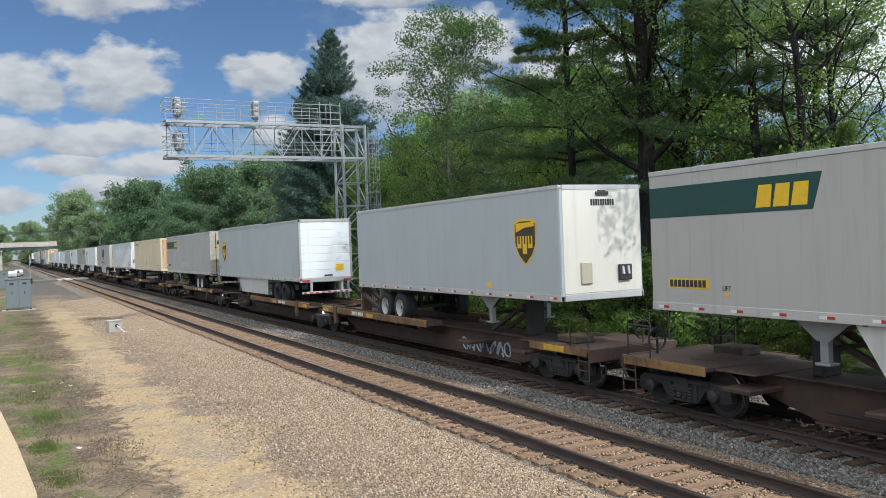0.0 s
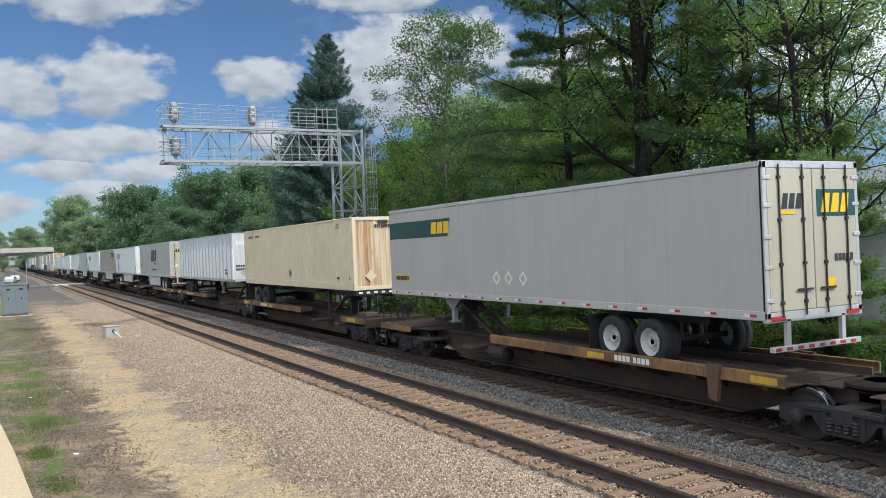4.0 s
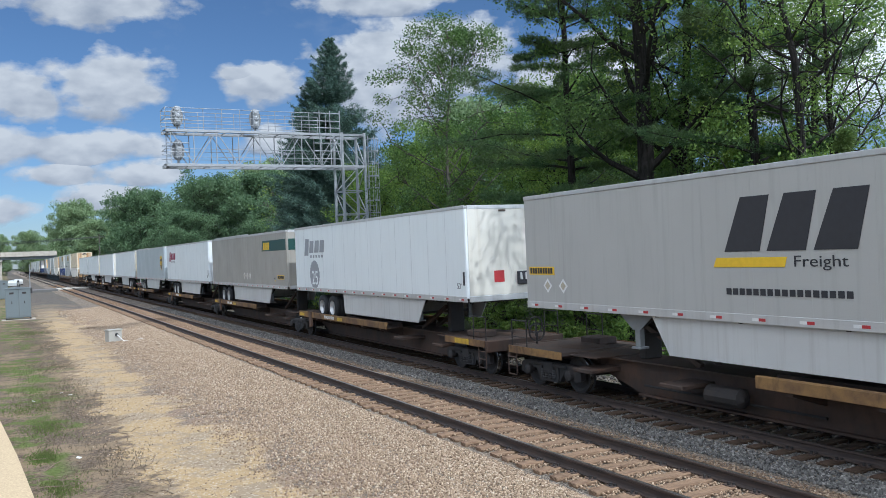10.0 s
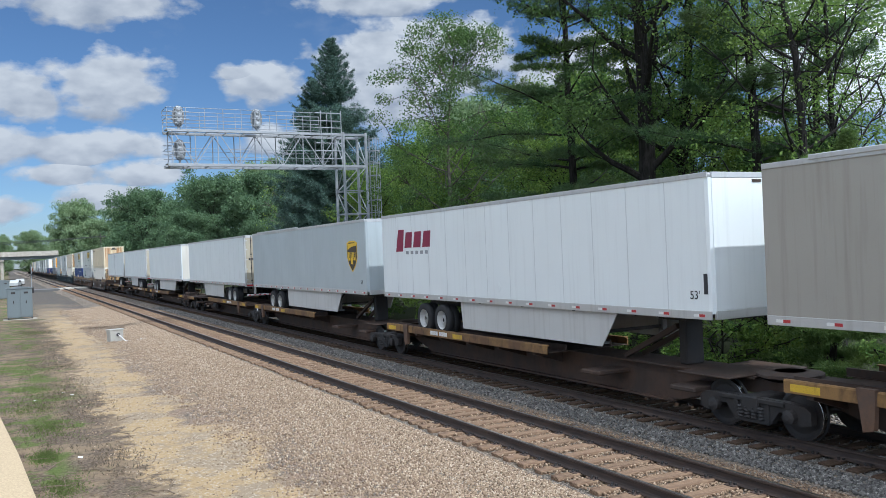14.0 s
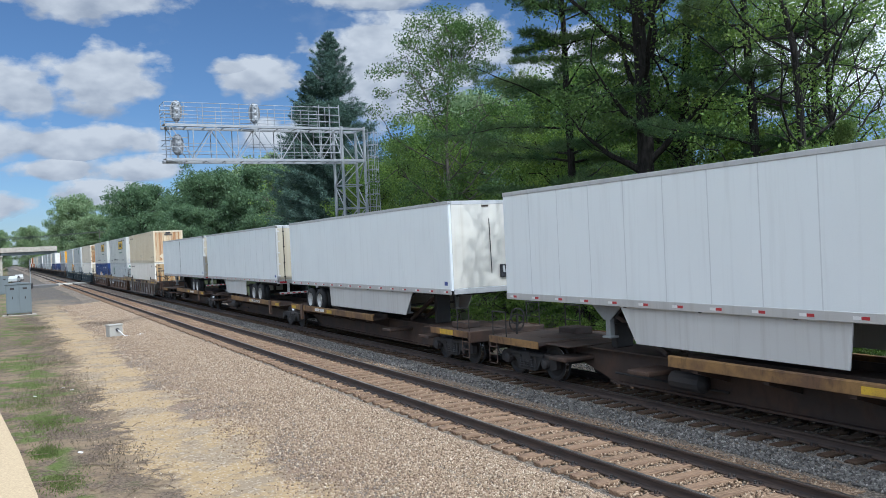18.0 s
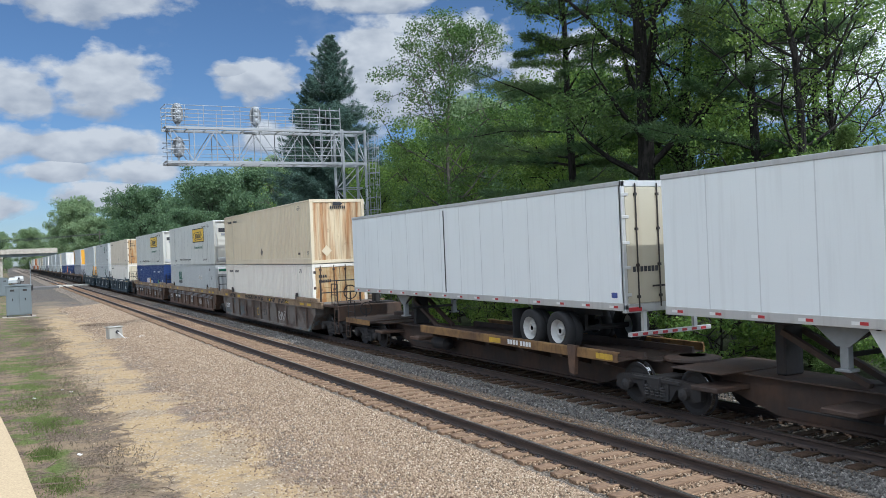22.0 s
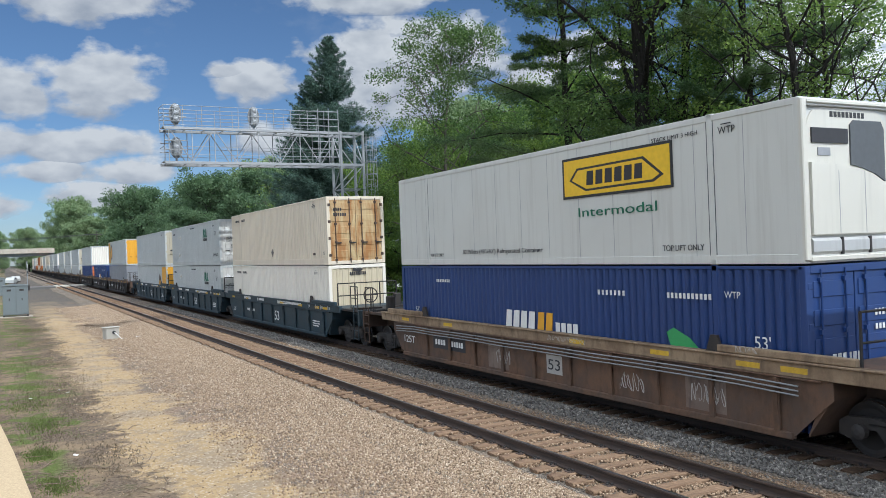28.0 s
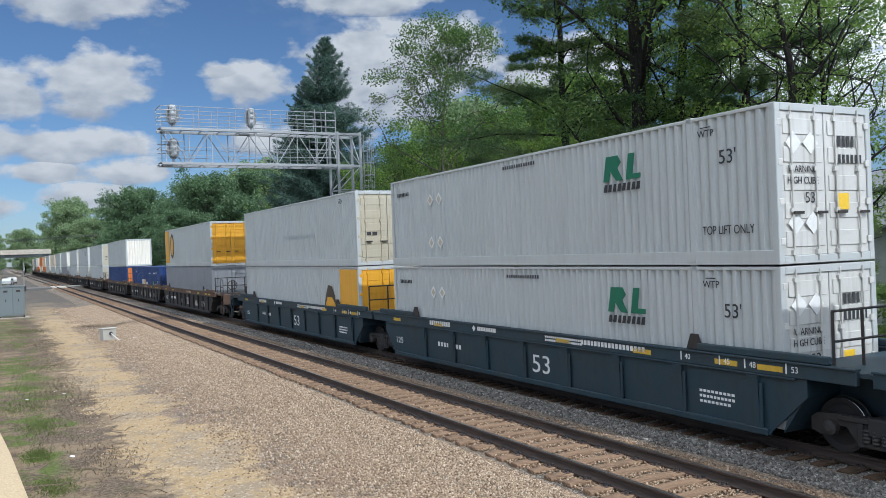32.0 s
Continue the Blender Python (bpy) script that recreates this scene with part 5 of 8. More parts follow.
def decor_yellow_top(t):
    part("oval_sign", Shape().prism([(13.2 + 0.75 * math.cos(a), 1.55 + 0.95 * math.sin(a)) for a in [2 * math.pi * i / 24 for i in range(24)]], 0, SK - 0.004, SK + 0.002), SHIELD, t, "dark oval sign")
    part("oval_mark", Shape().prism([(13.2 + 0.5 * math.cos(a), 1.55 + 0.7 * math.sin(a)) for a in [2 * math.pi * i / 20 for i in range(20)]], 0, SK - 0.009, SK - 0.005), CYELLOW, t)
    part("yellow_end_panel", Shape().box(SK - 0.002, SK + 0.004, 14.4, 16.0, 0.27, 2.74), CYELLOW, t)


def decor_plain(t):
    mark_posts(t)
    b = Shape()
    bars(b, SK, 9.2, 1.2, 4.5, 0.2, 26, 0.6)
    part("faint_bars", b, LIGHTGREY, t)
    part("yellow_sticker", Shape().box(0.3, 0.85, -0.006, 0.006, 0.95, 1.25), GOLD, t)
    b = Shape()
    fbars(b, 0.0, -0.9, 1.15, 0.5, 0.12, 2, 0.2)
    part("small_bars", b, INK, t)


DECOR = {"tanfront": decor_tan_front, "tandoor": decor_tan_doors, "tandoor2": decor_tan_doors, "creamfront": decor_tan_front, "reefer": decor_reefer, "green": decor_green_front, "whitedoor": decor_green,
         "blue": decor_blue, "blue2": decor_blue, "yellowdoor": decor_yellow, "yellowfront": decor_yellow_top, "plaindoor": decor_plain}


def decor_well_blue(t):
    x = -1.453
    b = Shape()
    bars(b, x, 5.55, 1.36, 2.2, 0.11, 18, 0.3)
    bars(b, x, 13.25, 1.35, 1.35, 0.14, 10, 0.18)
    bars(b, x, 10.3, 1.36, 1.0, 0.11, 11, 0.18)
    diamond(b, x, 10.5, 1.41, 0.09)
    bars(b, x, 7.0, 1.41, 1.5, 0.05, 18, 0.2)
    bars(b, x, 7.0, 1.33, 1.5, 0.05, 17, 0.2)
    part("sign_line", b, PALE, t)
    fit_words("53", 0.46, 0.75, PALE, t, on_side(-1.418, 7.25, 0.5))
    fit_words("125", 0.2, 0.5, PALE, t, on_side(-1.418, 15.6, 0.6))
    b = Shape()
    bars(b, -1.416, 12.8, 0.72, 1.5, 0.13, 8, 0.35)
    bars(b, -1.416, 1.9, 0.75, 0.9, 0.05, 9, 0.3)
    bars(b, -1.416, 1.9, 0.65, 0.9, 0.05, 10, 0.3)
    bars(b, -1.416, 1.9, 0.55, 0.8, 0.05, 8, 0.3)
    part("id_marking", b, PALE, t)
    for y, s in ((2.15, "40"), (1.15, "45"), (0.55, "48"), (-0.35, "53")):
        words(s, 0.11, PALE, t, on_side(x - 0.004, y, 1.35))
        part("load_line", Shape().box(x - 0.005, x - 0.001, y + 0.16, y + 0.19, 1.32, 1.50), PALE, t)


CHALKBLUE = plain("pale_blue_spray_paint", (0.36, 0.42, 0.46), 0.8)
CHALK = plain("chalky_spray_paint", (0.42, 0.40, 0.37), 0.8)


def decor_well_patched(t):
    """The first brown unit: dark writing, scrawls along its chord, no plates."""
    fit_words("53", 0.30, 0.55, INK, t, on_side(-1.418, 7.4, 0.56))
    fit_words("125T", 0.26, 0.85, PALE, t, on_side(-1.418, 15.5, 0.62))
    rr = random.Random(8)
    part("round_mark", Shape().lathe([(0.17, -0.002), (0.2, -0.002), (0.2, 0.002), (0.17, 0.002), (0.17, -0.002)], (-1.417, 8.75, 0.68), 0, 18, False), YELLOW, t)
    for y, w, n, z, h, m in ((14.0, 1.2, 4, 1.28, 0.24, INK), (10.4, 1.5, 5, 1.28, 0.22, INK), (8.6, 2.0, 7, 1.28, 0.22, INK), (6.1, 1.4, 5, 1.28, 0.24, INK), (4.0, 1.6, 6, 1.28, 0.22, INK), (4.6, 1.5, 4, 0.42, 0.5, CHALK)):
        for i in range(n):
            c, a0 = y + w / 2 - w * (i + 0.5) / n, rr.uniform(0, 6)
            xs = -1.4555 if z > 1 else -1.4165
            pts = [Vector((xs, c + 0.5 * w / n * math.cos(a0 + 0.9 * k) + rr.gauss(0, 0.12) * w / n, z + h * (0.5 + 0.46 * math.sin(a0 * 2 + (0.8 if i % 2 else 1.5) * k)))) for k in range(8)]
            s = Shape()
            limb(s, pts, 0.017, 0.011, 4)
            part("spray_line", s, m, t)


def decor_well_brown(t):
    part("sign_plate", Shape().box(-1.418, -1.413, 6.93, 7.58, 0.5, 0.96), CHALK, t, "pale square plate")
    fit_words("53", 0.27, 0.5, INK, t, on_side(-1.424, 7.25, 0.6))
    fit_words("125T", 0.24, 0.8, PALE, t, on_side(-1.418, 15.5, 0.62))
    b = Shape()
    part("dark_plate", Shape().box(-1.4165, -1.4125, 11.7, 13.75, 0.6, 0.98), INK, t)
    bars(b, -1.418, 13.6, 0.72, 0.7, 0.16, 4, 0.3)
    bars(b, -1.418, 12.7, 0.72, 0.9, 0.16, 6, 0.3)
    part("id_marking", b, PALE, t)
    rr = random.Random(4)
    for y, z, w, n in ((4.4, 0.45, 0.8, 4), (2.2, 0.5, 0.9, 6), (9.6, 0.5, 0.7, 3), (6.7, 1.33, 1.5, 9), (1.2, 1.58, 0.5, 4)):
        # loops of chalky spray line, letter by letter
        xs = -1.4165 if z < 1.2 else (-1.455 if z < 1.5 else -1.464)
        h = 0.4 if z < 1.2 else 0.13
        for i in range(n):
            c, a0 = y + w / 2 - w * (i + 0.5) / n, rr.uniform(0, 6)
            pts = [Vector((xs, c + 0.4 * w / n * math.cos(a0 + 0.62 * k) + rr.gauss(0, 0.1) * w / n, z + h * (0.5 + 0.45 * math.sin(a0 * 2 + (0.62 if i % 2 else 1.2) * k)) + rr.gauss(0, 0.04) * h)) for k in range(9)]
            s = Shape()
            limb(s, pts, 0.007 if h < 0.2 else 0.012, 0.005, 4)
            part("spray_line", s, CHALK, t)


def corrugated(L, x, z0, z1, pitch=0.225, depth=0.075, y0=0.0):
    """Corrugated sheet along y, proud towards sign(x)."""
    s = Shape()
    n = max(2, int(L / pitch))
    p = L / n
    sg = 1 if x > 0 else -1
    ys = []
    for i in range(n):
        a = y0 + i * p
        ys += [(a, 0), (a + 0.34 * p, 0), (a + 0.40 * p, depth), (a + 0.78 * p, depth)]
    ys.append((y0 + L, 0))
    s.v = [(x - sg * d, y, z) for y, d in ys for z in (z0, z1)]
    s.f = [(2 * i, 2 * i + 2, 2 * i + 3, 2 * i + 1) for i in range(len(ys) - 1)]
    return s


def corrugated_end(w, y, z0, z1, pitch=0.26, depth=0.04):
    s = Shape()
    n = int(2 * w / pitch)
    p = 2 * w / n
    xs = []
    for i in range(n):
        a = -w + i * p
        xs += [(a, 0), (a + 0.32 * p, 0), (a + 0.46 * p, depth), (a + 0.86 * p, depth)]
    xs.append((w, 0))
    s.v = [(x, y + d, z) for x, d in xs for z in (z0, z1)]
    s.f = [(2 * i, 2 * i + 2, 2 * i + 3, 2 * i + 1) for i in range(len(xs) - 1)]
    return s


H53 = 2.85


def build_container(label, skin, end="doors", endskin=None, L=16.15, smooth=False, frame_m=None, group="shipping containers on the train", far=False):
    """A box container, base at z=0, leading end at y=0. end: doors, front or reefer."""
    t = thing("shipping_container", label, "container", group)
    endskin, frame_m, H, W = endskin or skin, frame_m or skin, H53, 1.295
    part("core", Shape().box(-W + 0.11, W - 0.11, 0.08, L - 0.08, 0.12, H - 0.06), skin, t)
    for sx in (-1, 1):
        x = sx * (W - 0.012)
        if smooth:
            w = part("side_wall", Shape().box(min(x, x - sx * 0.03), max(x, x - sx * 0.03), 0.1, L - 0.1, 0.16, H - 0.11), skin, t)
            seam = Shape()
            for i in range(1, 13):
                y = i * L / 13
                seam.box(x + sx * 0.0 - 0.002, x + 0.002, y - 0.006, y + 0.006, 0.17, H - 0.12)
            part("panel_joints", seam, GREYSIGN, w)
        else:
            part("side_wall", corrugated(L - 0.2, x, 0.16, H - 0.06, y0=0.1), skin, t)
        part("top_rail", Shape().box(sx * (W - 0.035) - 0.035, sx * (W - 0.035) + 0.035, 0.06, L - 0.06, H - (0.12 if smooth else 0.065), H, 0.008), frame_m, t)
        part("bottom_rail", Shape().box(sx * (W - 0.035) - 0.035, sx * (W - 0.035) + 0.035, 0.06, L - 0.06, 0.0, 0.17 if smooth else 0.26, 0.008), frame_m, t)
        for y in (0.0, L - 0.14):
            part("corner_post", Shape().box(sx * (W - 0.07) - 0.07, sx * (W - 0.07) + 0.07, y, y + 0.14, 0, H, 0.012), frame_m, t)
        if L > 13:
            for y in (1.98, L - 2.12):
                p = part("lift_post", Shape().box(sx * (W - 0.045) - 0.05, sx * (W - 0.045) + 0.052, y, y + 0.14, 0.0, H + 0.012, 0.012), frame_m, t)
                if smooth and sx < 0:
                    part("post_joint", Shape().box(x - 0.004, x + 0.002, y - 0.022, y - 0.004, 0.17, H - 0.12).box(x - 0.004, x + 0.002, y + 0.144, y + 0.162, 0.17, H - 0.12), DARKGREY, p)
                part("corner_casting", Shape().box(sx * (W - 0.05) - 0.055, sx * (W - 0.05) + 0.058, y - 0.02, y + 0.16, H - 0.10, H + 0.015, 0.015)
                     .box(sx * (W - 0.05) - 0.055, sx * (W - 0.05) + 0.058, y - 0.02, y + 0.16, -0.01, 0.1, 0.015), frame_m, p)
    part("roof", Shape().box(-W + 0.05, W - 0.05, 0.05, L - 0.05, H - 0.06, H - 0.02), frame_m, t)
    part("floor", Shape().box(-W + 0.05, W - 0.05, 0.05, L - 0.05, 0.02, 0.12), CAST, t)
    part("end_header", Shape().box(-W + 0.13, W - 0.13, 0.0, 0.1, H - 0.14, H, 0.01), frame_m, t)
    part("end_sill", Shape().box(-W + 0.13, W - 0.13, 0.0, 0.1, 0.0, 0.15, 0.01), frame_m, t)
    part("back_wall", Shape().box(-W + 0.12, W - 0.12, L - 0.1, L - 0.04, 0.1, H - 0.1), endskin, t)
    if far:
        return t
    if end == "front":
        part("front_wall", corrugated_end(W - 0.12, 0.02, 0.14, H - 0.13), endskin, t)
    elif end == "doors":
        for sx in (-1, 1):
            x0, x1 = (0.012, W - 0.13) if sx > 0 else (-W + 0.13, -0.012)
            s = Shape().box(x0, x1, 0.03, 0.075, 0.15, H - 0.14, 0.008)
            for k in range(5):
                z = 0.30 + k * 0.5
                s.box(x0 + 0.08, x1 - 0.08, 0.012, 0.03, z, z + 0.28, 0.012)
            d = part("door", s, endskin, t)
            for x in (x0 + 0.25, x1 - 0.27):
                rod = Shape().bar((x, -0.012, 0.06), (x, -0.012, H - 0.06), 0.02, 6)
                for z in (0.2, 0.95, 1.7, H - 0.25):
                    rod.box(x - 0.05, x + 0.05, -0.03, 0.03, z - 0.04, z + 0.04)
                part("lock_rod", rod, endskin if endskin is not RUSTDOOR else RUST, d)
                part("handle", Shape().box(x - 0.02, x + 0.24, -0.05, -0.02, 0.88, 0.93), CAST, d)
            for z in (0.4, 1.1, 1.8, 2.5):
                part("hinge", Shape().box(sx * (W - 0.12) - 0.07, sx * (W - 0.12) + 0.05, -0.01, 0.03, z - 0.06, z + 0.06, 0.008), RUST if endskin is RUSTDOOR else endskin, d)
    elif end == "reefer":
        rim = [(1.06, 0.46), (1.06, 2.3), (1.02, 2.5), (0.9, 2.64), (0.7, 2.7), (-0.7, 2.7), (-0.9, 2.64), (-1.02, 2.5), (-1.06, 2.3), (-1.06, 0.46)]
        u = part("cooling_unit", Shape().prism(rim, 1, 0.06, 0.3), UNITWHITE, t, "white refrigeration unit housing with rounded shoulders")
        low = [(-1.03, 0.49), (1.03, 0.49), (1.03, 1.25), (0.9, 1.4), (0.65, 1.53), (0.3, 1.63), (-0.2, 1.7), (-1.03, 1.74)]
        part("lower_cover", Shape().prism(low, 1, 0.0, 0.06), UNITWHITE, u)
        part("grille", Shape().prism([(0.05, 1.71), (0.35, 1.66), (0.7, 1.56), (0.98, 1.42), (0.98, 2.36), (0.9, 2.5), (0.15, 2.5), (0.05, 2.42)], 1, 0.03, 0.062), DARKGREY, u, "dark grey air grille")
        part("display", Shape().box(-0.96, -0.02, 0.03, 0.062, 2.08, 2.34), INK, u, "dark control display")
        part("sign_plate", Shape().box(-0.8, -0.48, 0.045, 0.062, 1.86, 2.0), GREYSIGN, u)
        for x in (-0.34, 0.36):
            part("cover_joint", Shape().box(x - 0.006, x + 0.006, -0.003, 0.0, 0.5, 1.6), GREYSIGN, u)
        b = Shape()
        fbars(b, 0.058, -0.45, 2.54, 0.95, 0.1, 9)
        part("maker_marking", b, INK, u)
        for x in (-1.225, 1.225):
            part("guard_post", Shape().box(x - 0.07, x + 0.07, -0.045, 0.06, 0.05, H - 0.02, 0.02), UNITWHITE, t)
        part("guard_bar", Shape().box(-1.16, 1.16, -0.04, 0.03, H - 0.1, H - 0.03, 0.015), UNITWHITE, t)
        tank = part("fuel_tank", Shape().prism([(-0.04, 0.2), (-0.04, 0.38), (0.0, 0.43), (0.16, 0.43), (0.2, 0.38), (0.2, 0.2), (0.16, 0.15), (0.0, 0.15)], 0, -1.1, 1.1), ALU, t, "aluminium fuel tank under the unit")
        for x in (-0.35, 0.4):
            part("tank_strap", Shape().box(x - 0.03, x + 0.03, -0.05, 0.0, 0.14, 0.44, 0.008), CAST, tank)
        part("sill_bar", Shape().box(-1.16, 1.16, -0.045, 0.02, 0.03, 0.12, 0.015), UNITWHITE, t)
    return t


def build_well(skin, chord, label, over=1.15, posts=12, post_w=0.09, proud=0.05, pipes=False, rib_m=None):
    """A well-car unit for one 53-foot stack; the stack spans y=0 to 16.15."""
    t = thing("well_car", label, "rail car", "well cars")
    y0, y1 = -0.55, 16.7
    for sx in (-1, 1):
        x = sx * 1.40
        o = [(y0, 1.52), (y1, 1.52), (y1, 0.95), (y1 - 0.8, 0.22), (y0 + 0.8, 0.22), (y0, 0.95)]
        w = part("side_wall", Shape().prism(o, 0, x - 0.012, x + 0.012), skin, t)
        part("top_chord", Shape().box(x - 0.052, x + 0.052, y0 - 0.95, y1 + 0.95, 1.26, 1.54, 0.012).box(x - 0.09, x + 0.09, y0 - 0.95, y1 + 0.95, 1.50, 1.54, 0.01), chord, t)
        part("chord_lip", Shape().box(x - 0.075, x + 0.075, y0 + 0.2, y1 - 0.2, 1.225, 1.258, 0.008), skin, t)
        part("bottom_sill", Shape().box(x - 0.08, x + 0.06, y0 + 0.8, y1 - 0.8, 0.18, 0.30, 0.012), skin, t)
        for i in range(posts - 1 if sx < 0 else 0):
            y = y0 + 1.1 + i * (y1 - y0 - 2.2) / (posts - 1)
            xo = x + sx * proud
            part("rib", Shape().prism([(min(x, xo), 0.30), (max(x, xo), 0.30), (x + sx * (proud + 0.02), 1.22), (x, 1.22)], 1, y - post_w / 2, y + post_w / 2)
                 .box(min(xo, xo - sx * 0.012), max(xo, xo - sx * 0.012), y - post_w * 0.8, y + post_w * 0.8, 0.30, 1.10), rib_m or skin, w)
        for a, b in ((-1.0, 1.9), (14.4, 17.1)):
            pl = part("platform_edge", Shape().box(x - 0.06, x + 0.06, a, b, 1.545, 1.68, 0.015), chord, t)
            y = 2.0 if a < 0 else 14.3
            part("guide_post", Shape().prism([(y - 0.2, 1.55), (y + 0.2, 1.55), (y + 0.08, 1.85), (y - 0.08, 1.85)], 0, x - 0.03, x + 0.03), CAST, pl)
        for y in (-0.1, 0.9, 3.2, 6.0, 12.4, 15.4) if sx < 0 else ():
            xa = x + sx * 0.0535
            part("yellow_patch", Shape().box(xa - 0.0015, xa + 0.0015, y, y + 0.55, 1.33, 1.43), YELLOW, w)
        if pipes and sx < 0:
            for k, z in enumerate((1.02, 1.10, 1.18)):
                sag = [Vector((x + sx * 0.125, y0 + 0.6 + 1.35 * i, z - 0.012 * (i % 3 == 1) - 0.05 * (i in (0, 12)))) for i in range(13)]
                pp = Shape()
                limb(pp, sag, 0.017, 0.017, 5)
                part("side_pipe", pp, LEGGREY, w, "dull grey steel pipe")
            for y in (1.75, 9.35):
                xp = x + sx * 0.0145
                part("paint_patch", Shape().box(xp - 0.0015, xp + 0.0015, y, y + 1.05, 0.36, 0.98), BROWNPALE, w, "paler repainted patch")
    for yo, yi in ((y0 + 0.05, -0.03), (y1 - 0.05, 16.18)):
        part("end_bulkhead", Shape().prism([(yo, 0.95), (yi, 0.27), (yi, 0.31), (yo, 1.38)] if yo < 5 else [(yi, 0.27), (yo, 0.95), (yo, 1.38), (yi, 0.31)], 0, -1.385, 1.385), skin, t)
    ye = y0 - 0.45
    for x in (-1.3, -0.55, 0.55, 1.3):
        part("rail_post", Shape().bar((x, ye, 1.46), (x, ye, 2.42), 0.028, 6), CAST, t)
    for z in (1.92, 2.42):
        part("hand_rail", Shape().bar((-1.3, ye, z), (1.3, ye, z), 0.024, 6), CAST, t)
    part("well_floor", Shape().box(-1.38, 1.38, y0 + 1.6, y1 - 1.6, 0.20, 0.28), CAST, t)
    for a, b in ((y0 - over, y0 + 0.4), (y1 - 0.4, y1 + over)):
        part("end_deck", Shape().box(-1.38, 1.38, a, b, 1.38, 1.47, 0.015).box(-0.5, 0.5, a, b, 0.62, 1.38, 0.02), skin, t)
    return t


def ladder_end(mat):
    """Rails, ladders and brake gear on the coupler end of a well car; y=0 at the truck."""
    t = thing("well_car_end", "dark end platform with handrails, ladders and brake wheel", "rail car end", "car ends")
    part("platform", Shape().box(-1.36, 1.36, -1.7, 0.6, 1.36, 1.46, 0.015).box(-0.45, 0.45, -1.8, 0.8, 0.55, 1.36, 0.02), CAST if mat is NAVY else DARKBROWN, t)
    part("end_sill", Shape().box(-1.4, 1.4, -1.82, -1.7, 0.85, 1.46, 0.02), mat, t)
    part("coupler", Shape().box(-0.1, 0.1, -2.4, -1.8, 0.66, 0.9, 0.03).box(-0.22, 0.2, -2.65, -2.35, 0.6, 0.94, 0.05), CAST, t)
    for sx in (-1.34, 1.34):
        for y in (-1.6, -0.9):
            part("rail_post", Shape().bar((sx, y, 1.44), (sx, y, 2.35), 0.02, 6), CAST, t)
        for z in (2.35, 1.9):
            part("hand_rail", Shape().bar((sx, -1.6, z), (sx, -0.9, z), 0.02), CAST, t)
        lad = Shape()
        for y in (-1.7, -1.25):
            lad.bar((sx * 1.03, y, 0.3), (sx * 1.03, y, 1.6), 0.018, 6)
        for z in (0.35, 0.67, 0.99, 1.31):
            lad.bar((sx * 1.03, -1.7, z), (sx * 1.03, -1.25, z), 0.018, 6)
        part("ladder", lad, mat, t)
    for xa, xb in ((-1.3, -0.3), (0.3, 1.2)):
        part("step_grating", Shape().box(xa, xb, -1.55, -0.9, 1.46, 1.53), CAST, t)
    part("brake_wheel", Shape().lathe([(0.26, -0.015), (0.30, -0.015), (0.30, 0.015), (0.26, 0.015), (0.26, -0.015)], (-0.75, -1.5, 2.0), 1, 16, False).bar((-1.02, -1.5, 2.0), (-0.48, -1.5, 2.0), 0.014).bar((-0.75, -1.5, 1.74), (-0.75, -1.5, 2.26), 0.014).bar((-0.75, -1.5, 1.45), (-0.75, -1.5, 2.0), 0.03), CAST, t)
    part("brake_stand", Shape().box(0.42, 0.7, -1.2, -0.95, 1.45, 2.0, 0.03), CAST, t)
    return t


TRUCK = build_truck()
USED = {"truck": 0}


def put(proto, u, used, key, flip=False):
    """The prototype itself the first time, then copies."""
    if used.get(key):
        ob = copy_thing(proto, Matrix())
    else:
        ob, used[key] = proto, 1
    return ride(ob, u, flip)


# trailers: leading end, trailing end
VANS = [(-2.6, 13.55), (16.78, 29.95), (37.23, 53.35), (55.97, 72.12), (75.62, 91.77), (94.65, 110.75), (115.15, 131.25), (134.45, 150.6), (152.02, 168.1),
        (169.4, 185.15), (186.76, 202.92), (204.85, 220.95), (224.12, 240.1), (242.45, 258.45), (259.75, 275.75)]
DOORS_NEAR = [True, False, True, True, False, False, True, False, False, False, False, True, False, True, True]
STACKS = [280.75, 300.0, 319.5, 342.85, 362.28, 381.65, 406.3, 425.8, 446.0] + [469.0 + 63.0 * k + d for k in range(4) for d in (0, 19.5, 39.2)]

